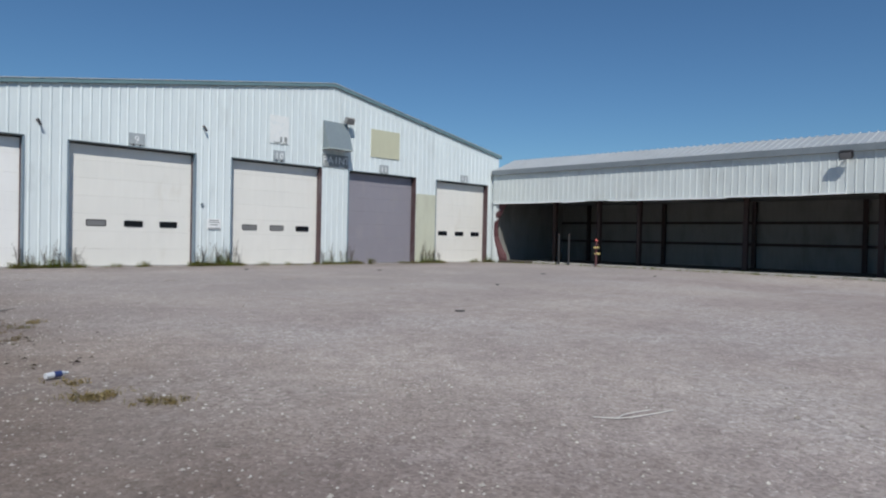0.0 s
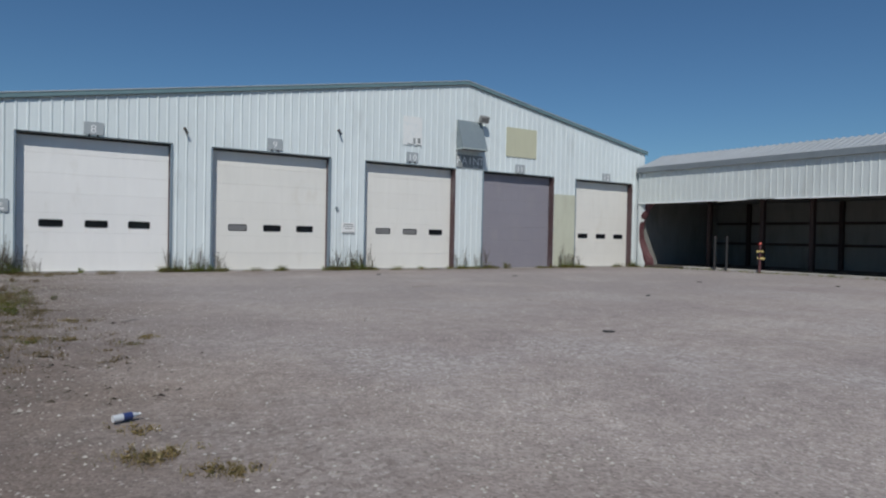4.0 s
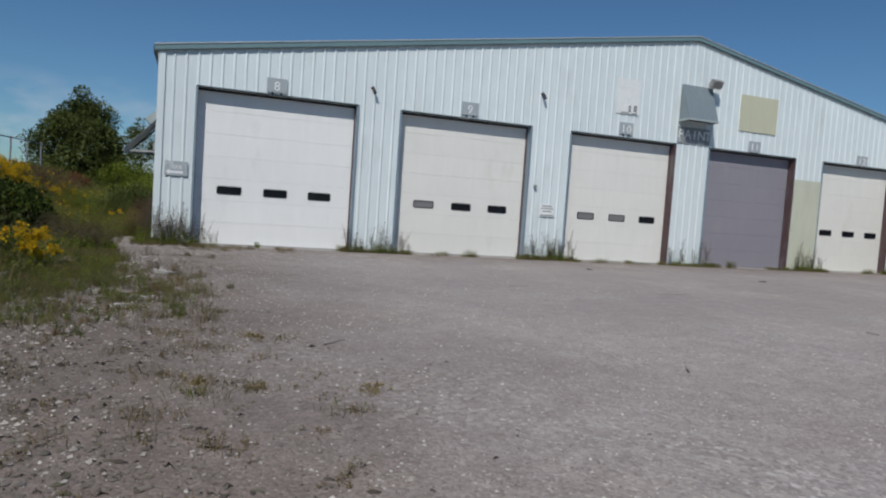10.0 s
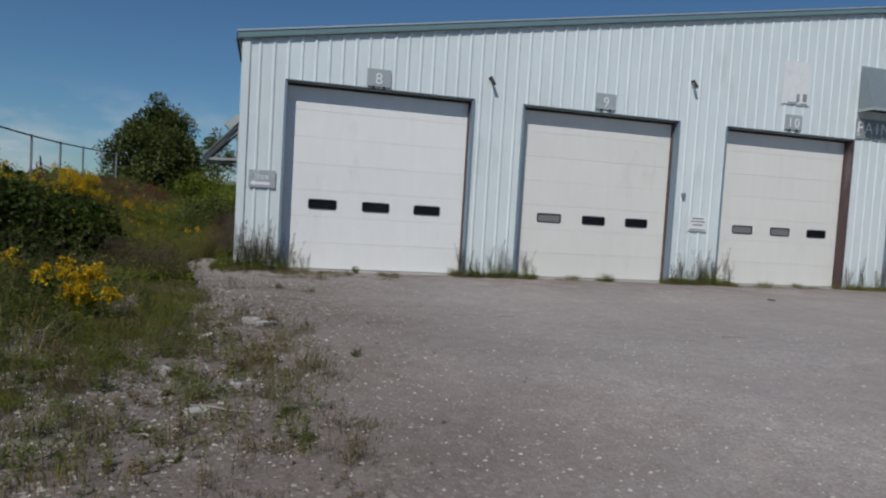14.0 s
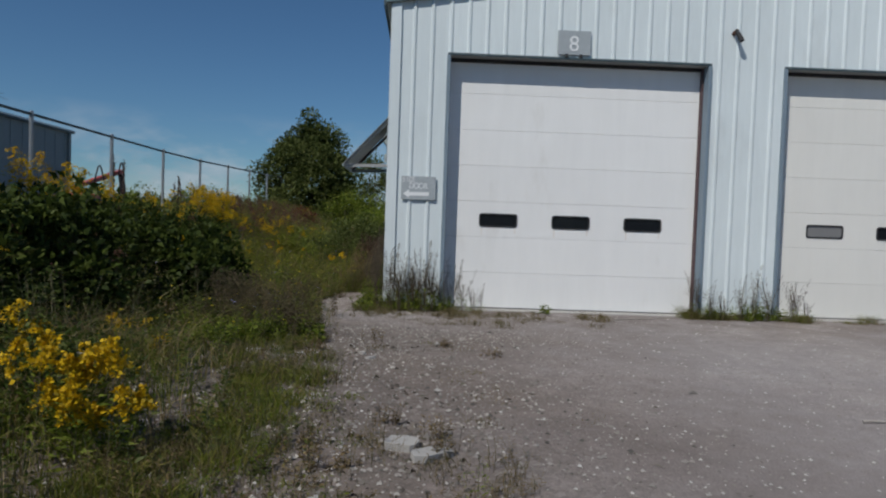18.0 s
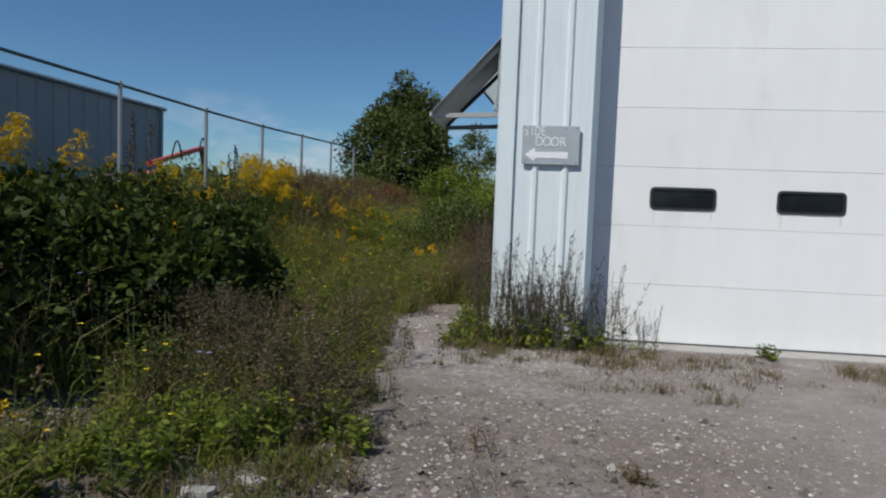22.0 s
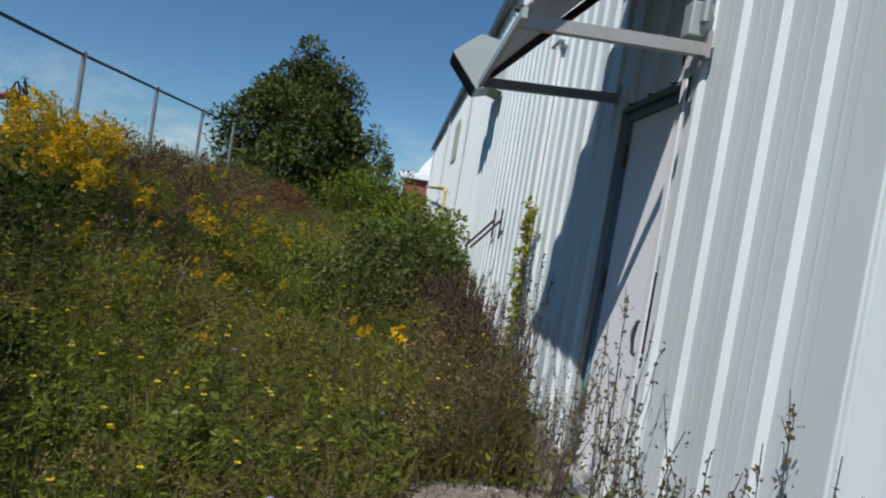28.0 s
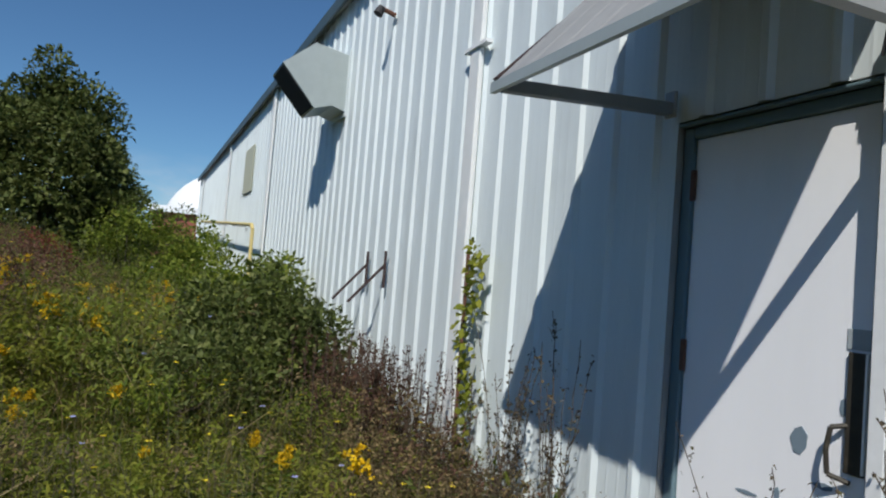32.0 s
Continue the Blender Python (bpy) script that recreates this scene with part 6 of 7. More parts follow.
    # little flowers in the field
    for name, n, mat, size, y0, lab in (("yellow_flowers", 420, M_YELLOWBLOOM, 0.034, -5, "small yellow hawkweed flowers in the field"), ("blue_flowers", 90, M_BLUEBLOOM, 0.034, -3, "pale blue chicory flowers in the field"), ("white_flowers", 60, M_WHITEBLOOM, 0.045, -16, "white daisy and lace flowers by the weeds")):
        x, y = scatter(n * 2, -5.5, -0.2, y0, 9 if y0 > -10 else -6, 0.3)
        if name == "blue_flowers":
            x, y = np.r_[x[:55], RNG.normal(-1.6, 0.3, 40)], np.r_[y[:55], RNG.normal(-1.2, 0.7, 40)]
        if name == "white_flowers":
            x, y = np.r_[RNG.normal(-1.66, 0.12, 14), RNG.normal(-2.6, 0.3, 8), x[:38]], np.r_[RNG.normal(-11.3, 0.35, 14), RNG.normal(-8.0, 0.5, 8), y[:38]]
        x, y = x[:n], y[:n]
        h = 0.2 + 0.66 * lush(x, y) * RNG.uniform(0.6, 1.1, len(x))
        s, l, tip, base = leafy(x, y, h, 5, 0.05, 0.2, 0.0025)
        k = np.repeat(np.arange(len(x)), 7)
        a = np.tile(np.arange(7) * 2 * math.pi / 7, len(x))
        pet = leaf_quads(tip[k], np.stack([np.cos(a), np.sin(a), 0 * a + 0.25], -1), np.full(len(k), size * 0.6), 0.6, 0.1)
        stuff(name, [s], M_STEM, lab, "flowers", [("leaves", [l], M_WEED), ("petals", [pet], mat)])


meadow()


def spots(cx, cy, r, n):
    """n places round each of the given centres."""
    k = np.repeat(np.arange(len(cx)), n)
    return cx[k] + RNG.normal(0, 1, len(k)) * r[k] * 0.6, cy[k] + RNG.normal(0, 1, len(k)) * r[k] * 0.6, k


def yard_tufts():
    """Sparse low growth on the gravel in front of the bank."""
    def fringe(n, reach):
        y = RNG.uniform(-18, -3.2, n)
        x = edge_x(y) + np.abs(RNG.normal(0, reach, n)) - 0.15
        m = (off_track(x, y) > 0.25) & (x < 2.6)
        return x[m], y[m]
    cx, cy = fringe(90, 0.8)
    fx = np.array([-0.5, -0.05, -0.9, -0.25, -1.1, -0.75, -0.6, 0.41, 0.1])
    fy = np.array([-9.4, -9.7, -9.9, -8.2, -8.6, -7.2, -6.4, -10.2, -12.4])
    mx, my = RNG.uniform(-1.0, 1.2, 16), RNG.uniform(-11.5, -7, 16)
    nx, ny = RNG.uniform(-2.4, 0.4, 16), RNG.uniform(-18, -11.5, 16)
    cx, cy = np.r_[cx, fx, fx - 0.25, mx, nx, -1.17, -1.3, -1.05, -2.4], np.r_[cy, fy, fy + 0.3, my, ny, -18.0, -17.9, -14.9, -16.4]
    r = RNG.uniform(0.05, 0.2, len(cx))
    x, y, k = spots(cx, cy, r, 7)
    h = (RNG.uniform(0.03, 0.11, len(cx)) + 0.07 * (cx < -0.1))[k] * RNG.uniform(0.6, 1.2, len(k))
    s, l, tip, base = leafy(x, y, h, 20, 0.034, 0.3)
    stuff("yard_weeds", [s], M_STEM, "small green weeds rooted in the gravel edge", "weeds", [("leaves", [l], M_TREELEAF)])
    # thin upright sprigs and rusty stalks among the rubble
    cx = np.r_[RNG.uniform(-0.9, 1.2, 70), edge_x(RNG.uniform(-12, -5, 90)) + RNG.uniform(-0.1, 0.9, 90)]
    cy = np.r_[RNG.uniform(-11.6, -8.0, 70), RNG.uniform(-12, -5, 90)]
    x, y, k = spots(cx, cy, np.full(len(cx), 0.09), 3)
    s, l, tip, base = leafy(x, y, RNG.uniform(0.1, 0.34, len(cx))[k], 26, 0.034, 0.22, 0.0025)
    stuff("green_sprigs", [s], M_STEM, "thin upright green sprigs among the rubble", "weeds", [("leaves", [l], M_WEED)])
    cx, cy = np.r_[RNG.uniform(-1.2, 1.3, 110), RNG.uniform(-0.2, 2.3, 60)], np.r_[RNG.uniform(-12, -7, 110), RNG.uniform(-16.5, -12, 60)]
    x, y, k = spots(cx, cy, np.full(len(cx), 0.12), 7)
    hh = (RNG.uniform(0.05, 0.2, len(cx)) * np.where(cy > -12, 1.3, 0.6))[k] * RNG.uniform(0.5, 1.1, len(k))
    s, l, tip, base = leafy(x, y, hh, 14, 0.022, 0.3, 0.0018)
    stuff("rusty_weeds", [tufts(x, y, 3, hh, 0.002, 0.05), s], M_STRAW, "rusty brown dry weeds on the dirt", "weeds", [("leaves", [l], M_BROWN)])
    cx, cy = fringe(170, 1.15)
    cx, cy = np.r_[cx, RNG.uniform(-1.2, 1.6, 50)], np.r_[cy, RNG.uniform(-15, -7, 50)]
    cx, cy = np.r_[cx, 0.3, 0.4, 0.2, 1.67, 2.4, 1.13, 1.43, 0.9, 2.03, 0.35, 1.46, 1.6, 1.95], np.r_[cy, -9.9, -10.3, -8.5, -12.6, -14.5, -14.2, -14.3, -14.0, -15.9, -11.0, -19.2, -19.4, -19.95]
    r = RNG.uniform(0.06, 0.2, len(cx))
    x, y, k = spots(cx, cy, r, 6)
    stuff("yard_grass", [tufts(x, y, 14, (RNG.uniform(0.025, 0.075, len(cx)) + 0.1 * (cx < -0.2))[k], 0.0026, 0.07)], M_STRAW, "sparse dry tufts growing through the gravel", "grass")
    # matted low tufts by the bottle
    cx = np.array([1.69, 1.6, 1.78, 2.04, 1.95, 2.43, 1.68, 1.72, 1.15, 1.55])
    cy = np.array([-19.46, -19.4, -19.42, -19.95, -19.8, -14.45, -12.54, -18.75, -14.2, -14.4])
    x, y, k = spots(cx, cy, RNG.uniform(0.06, 0.13, len(cx)), 14)
    s, l, tip, base = leafy(x, y, RNG.uniform(0.03, 0.075, len(k)), 12, 0.03, 0.4, 0.002)
    stuff("matted_weeds", [tufts(x, y, 5, np.full(len(k), 0.06), 0.0026, 0.05)], M_DRYGRASS, "low matted yellow green tufts on the gravel", "weeds", [("leaves", [l], M_DRYGRASS)])
    cx, cy = fringe(90, 0.8)
    gy = RNG.uniform(-8.5, -4.4, 60)
    cx, cy = np.r_[cx, edge_x(gy) + np.abs(RNG.normal(0, 0.4, 60)), 0.1, 0.5, 0.95, 2.24, 1.1, -0.2, 0.78, 0.92], np.r_[cy, gy, -9.8, -9.7, -10.97, -14.9, -14.55, -16.3, -10.4, -9.7]
    x, y, k = spots(cx, cy, RNG.uniform(0.05, 0.15, len(cx)), 6)
    stuff("green_tufts", [tufts(x, y, 14, (RNG.uniform(0.03, 0.08, len(cx)) + 0.08 * (cx < -0.3))[k], 0.003, 0.06)], M_GRASS, "low green tufts in the gravel", "grass")
    cx, cy = RNG.uniform(-2.1, -1.1, 14), RNG.normal(-3.5, 0.3, 14)
    cx, cy = np.r_[cx, -0.7, -0.85, -1.9, -2.2, -2.75, -2.45, -2.95, -2.2, -3.1], np.r_[cy, -3.35, -3.2, -4.3, -4.6, -2.75, -2.5, -3.05, -2.3, -3.4]
    x, y, k = spots(cx, cy, np.full(len(cx), 0.17), 9)
    s, l, tip, base = leafy(x, y, RNG.uniform(0.16, 0.34, len(cx))[k] * RNG.uniform(0.6, 1.2, len(k)), 26, 0.06)
    stuff("bank_weeds", [s], M_STEM, "bushy green weeds at the corner of the bank", "weeds", [("leaves", [l], M_WEED)])
    # brown burnt growth among them
    cx, cy = fringe(60, 0.9)
    cx, cy = np.r_[cx, RNG.uniform(-1.2, 1.0, 30), RNG.uniform(-2.8, 0.6, 30)], np.r_[cy, RNG.uniform(-11.5, -6.5, 30), RNG.uniform(-17.5, -11.5, 30)]
    x, y, k = spots(cx, cy, RNG.uniform(0.06, 0.2, len(cx)), 6)
    s, l, tip, base = leafy(x, y, RNG.uniform(0.06, 0.2, len(cx))[k], 22, 0.03, 0.4)
    stuff("brown_weeds", [s], M_DEADSTEM, "small reddish brown withered weeds in the gravel", "weeds", [("leaves", [l], M_BROWN)])
    # dry scraps of growth on the dirt before the corner
    cx, cy = RNG.uniform(-0.4, 3.6, 60), -0.35 - np.abs(RNG.normal(0, 0.6, 60))
    x, y, k = spots(cx, cy, RNG.uniform(0.05, 0.2, 60), 7)
    y = np.minimum(y, -0.1)
    stuff("corner_grass", [tufts(x, y, 12, RNG.uniform(0.03, 0.13, 60)[k], 0.0026, 0.05)], M_STRAW, "thin dry grass on the dirt before the door", "grass")
    # along the foot of the walls
    piers = [(0.0, 1.1), (5.3, 6.85), (11.05, 12.75), (16.8, 18.45), (22.45, 24.0), (27.9, 28.3)]
    cx = np.concatenate([RNG.uniform(a - 0.3, b + 0.35, int(9 * (b - a) + 3)) for a, b in piers] + [RNG.uniform(0.9, 28, 26)])
    cy = -0.1 - np.abs(RNG.normal(0, 0.1, len(cx)))
    x, y, k = spots(cx, cy, RNG.uniform(0.05, 0.22, len(cx)), 8)
    y = np.minimum(y, -0.07)
    hh = np.maximum(0.05, RNG.normal(0.13, 0.07, len(cx)))[k]
    stuff("wall_grass", [tufts(x, y, 12, hh, 0.003, 0.04)], M_GRASS, "grass growing along the foot of the garage wall", "grass", [("dry_blades", [tufts(x + 0.06, y - 0.05, 12, hh * 0.9, 0.0028, 0.07)], M_STRAW)])
    # leafy clumps at the piers
    xs, ys, hs = [], [], []
    for px, n, h in ((0.15, 11, 0.26), (0.55, 12, 0.3), (0.95, 10, 0.24), (5.6, 12, 0.25), (6.2, 18, 0.3), (6.6, 10, 0.25), (11.3, 10, 0.25), (12.05, 22, 0.45), (12.4, 14, 0.3), (17.2, 8, 0.2), (23.2, 10, 0.3), (23.8, 8, 0.3), (28.0, 10, 0.4), (2.72, 5, 0.2)):
        xs.append(px + RNG.normal(0, 0.13, n) * (0.3 if px == 2.72 else 1)), ys.append(-0.13 - np.abs(RNG.normal(0, 0.09, n))), hs.append(h * RNG.uniform(0.5, 1.1, n))
    for px, py, n, h in ((-0.2, 0.2, 14, 0.3), (-0.3, 0.8, 14, 0.3), (-0.35, -0.15, 14, 0.22), (-0.3, 1.4, 8, 0.25), (-0.3, 2.3, 12, 0.4)):
        xs.append(px + RNG.normal(0, 0.08, n)), ys.append(py + RNG.normal(0, 0.15, n)), hs.append(h * RNG.uniform(0.5, 1.1, n))
    x, y = np.concatenate(xs), np.concatenate(ys)
    s, l, tip, base = leafy(x, y, np.concatenate(hs), 26, 0.055, 0.4)
    stuff("pier_weeds", [s], M_STEM, "leafy green weeds at the foot of the siding", "weeds", [("leaves", [l], M_WEED)])
    ys = RNG.uniform(-30, -0.5, 420)
    xs = 27.98 - np.abs(RNG.normal(0, 0.1, len(ys)))
    stuff("kerb_grass", [tufts(xs, ys, 10, RNG.uniform(0.04, 0.16, len(xs)), 0.004, 0.05)], M_GRASS, "low grass along the shed curb", "grass")


yard_tufts()


def wall_weed(seed, h, spread, material=None, leaf_mat=None, leaves=40):
    """A many-stemmed weed with knobbly buds, at the origin."""
    rng = np.random.default_rng(seed)
    segs_p, segs_q, buds = [], [], []
    for i in range(rng.integers(8, 13)):
        a = rng.uniform(0, 2 * math.pi)
        p = np.array([rng.normal(0, 0.04), rng.normal(0, 0.02), -0.01])
        lean = np.array([math.cos(a), 0.35 * math.sin(a), 0]) * rng.uniform(0.05, spread)
        hh = h * rng.uniform(0.55, 1.0)
        steps = 9
        for s in range(steps):
            q = p + np.array([0, 0, hh / steps]) + lean * hh / steps * (0.4 + s / steps) + rng.normal(0, 0.006, 3)
            segs_p.append(p), segs_q.append(q)
            if s > 2:
                for _ in range(4):
                    b = p + (q - p) * rng.uniform() + rng.normal(0, 0.012, 3)
                    buds.append(b)
                if rng.uniform() < 0.45:
                    e = q + np.array([rng.normal(0, 0.08), rng.normal(0, 0.03), rng.uniform(0.05, 0.16)]) * (1.2 - s / steps)
                    segs_p.append(q), segs_q.append(e)
                    for t in np.linspace(0.3, 1, 4):
                        buds.append(q + (e - q) * t + rng.normal(0, 0.006, 3))
            p = q
    ob = empty("wall_weed", (0, 0, 0), "wiry dry weed with dark buds against the white siding", "weed", "weeds along the wall")
    sp, sq, bd = np.array(segs_p), np.array(segs_q), np.array(buds)
    for name, (v, q), mt in (("stalk", stalk_quads(sp, sq, 0.0027, 0.0018), M_DEADSTEM), ("seed_stuff", leaf_quads(bd, rng.normal(size=(len(bd), 3)), rng.uniform(0.011, 0.023, len(bd)), 0.8), M_BUD), ("foliage", leaf_quads(np.stack([rng.normal(0, 0.16, leaves), rng.normal(0, 0.05, leaves), rng.uniform(0.02, 0.3 * h, leaves)], -1), rng.normal(size=(leaves, 3)) + (0, 0, 0.4), rng.uniform(0.03, 0.09, leaves), 0.35), M_WEED)):
        ch = new(name, arrays_mesh(name, v, q, mt))
        ch.parent = ob
        tagged(ch, kind="stuff")
    return ob


def weeds_along_walls():
    kinds = [wall_weed(s, h, sp) for s, h, sp in ((1, 1.25, 0.35), (2, 1.05, 0.5), (3, 0.85, 0.65))]
    rng = random.Random(5)
    places = []
    for a, b, n in ((0.0, 1.15, 14), (5.2, 7.0, 12), (11.0, 12.9, 12), (16.8, 18.6, 6), (22.5, 24.2, 7)):
        places += [(a + (b - a) * (i + rng.random()) / n, -0.1 - 0.25 * rng.random(), 0.0, 0.5 + 0.5 * rng.random(), rng.uniform(-20, 20)) for i in range(n)]
    places += [(0.12, -0.36, 0.0, 0.95, 30), (0.3, -0.42, 0.0, 1.0, -10), (0.48, -0.38, 0.0, 0.95, 12), (0.66, -0.44, 0.0, 1.0, -25), (0.84, -0.36, 0.0, 0.9, 5), (-0.05, -0.3, 0.0, 0.9, 40)]
    places += [(1.2, -0.22, 0.0, 0.75, 10), (1.34, -0.26, 0.0, 0.7, -15), (1.5, -0.28, 0.0, 0.55, 20), (1.62, -0.25, 0.0, 0.42, 0), (6.95, -0.22, 0.0, 0.6, 0), (7.15, -0.25, 0.0, 0.5, 15)]
    # round the corner, by the side door
    places += [(-0.14, -0.1, 0.0, 1.05, 90), (-0.16, 0.3, 0.05, 1.0, 80), (-0.18, 0.7, 0.1, 1.1, 90), (-0.2, 1.05, 0.1, 1.1, 100), (-0.22, 1.6, 0.2, 0.95, 95), (-0.2, 2.0, 0.2, 0.7, 85), (-0.24, 2.75, 0.2, 1.1, 90), (-0.2, 3.3, 0.2, 1.15, 80), (-0.4, 3.0, 0.15, 0.8, 60), (-0.5, 2.3, 0.1, 0.6, 70), (-0.35, 1.35, 0.1, 0.75, 110)]
    used = set()
    for i, (x, y, z, s, turn) in enumerate(places):
        k = i % 3
        m = pose(x, y, z, 0, 0, turn) @ Matrix.Diagonal((s, s, s, 1))
        if k not in used:
            used.add(k)
            kinds[k].matrix_basis = m
        else:
            ob = copy_thing(kinds[k], pose(x, y, z, 0, 0, turn))
            ob.scale = (s, s, s)


weeds_along_walls()


def limbs(base, centres, r, joint):
    """A tapered trunk that forks towards the clumps."""
    top = joint
    pieces = [stalk_quads(base[None], top[None], r, r * 0.7)]
    centres = centres[:: max(1, len(centres) // 14)]
    p = np.repeat(top[None], len(centres), 0) + RNG.normal(0, 0.05, (len(centres), 3))
    midp = (p + centres) / 2 + RNG.normal(0, 0.1, (len(centres), 3))
    pieces += [stalk_quads(p, midp, r * 0.32, r * 0.2), stalk_quads(midp, centres, r * 0.2, r * 0.06)]
    return joined(*pieces)


def grown(name, label, category, base, centres, radius, count, size, leaf_mat, trunk_r, fork, group=""):
    ob = empty(name, tuple(base), label, category, group)
    for pname, (v, q), mt in (("trunk", limbs(base, centres, trunk_r, fork), M_BARK), ("crown", crown(centres, radius, count, size), leaf_mat)):
        ch = new(pname, arrays_mesh(pname, v - base, q, mt))
        ch.parent = ob
    return ob


def ball_of_clumps(mid, radii, n, low=-1.0, cone=0.0):
    d = unit(RNG.normal(size=(n * 3, 3)))
    d = d[d[:, 2] > low][:n]
    r = RNG.uniform(0.5, 1.0, len(d)) ** 0.5
    r = r * (0.86 + 0.16 * np.sin(3.1 * np.arctan2(d[:, 1], d[:, 0]) + 2.3 * d[:, 2] + 1.0) * np.cos(4.0 * d[:, 2] + mid[0]))
    c = d * r[:, None]
    c[:, :2] *= (1 - cone * np.clip(c[:, 2:3], -0.3, 1))
    return np.asarray(mid) + c * radii


def thicket(x, y, rx, ry, h, n):
    """Clump centres of an uneven, flat-topped shrub: crowded under a lumpy upper face, with sprays that stand out."""
    a, r = RNG.uniform(0, 2 * math.pi, n), np.sqrt(RNG.uniform(0, 1, n))
    px, py = x + rx * r * np.cos(a), y + ry * r * np.sin(a)
    top = h * (1 - 0.62 * r ** 2.6) * (0.66 + 0.55 * soft_noise(px, py, 17, 0.55))
    z = ground_z(px, py) + top * RNG.uniform(0.05, 1, n) ** 0.55
    z = z + np.where(RNG.uniform(0, 1, n) > 0.93, 0.16 * h, 0.0)
    return np.stack([px, py, z], -1)


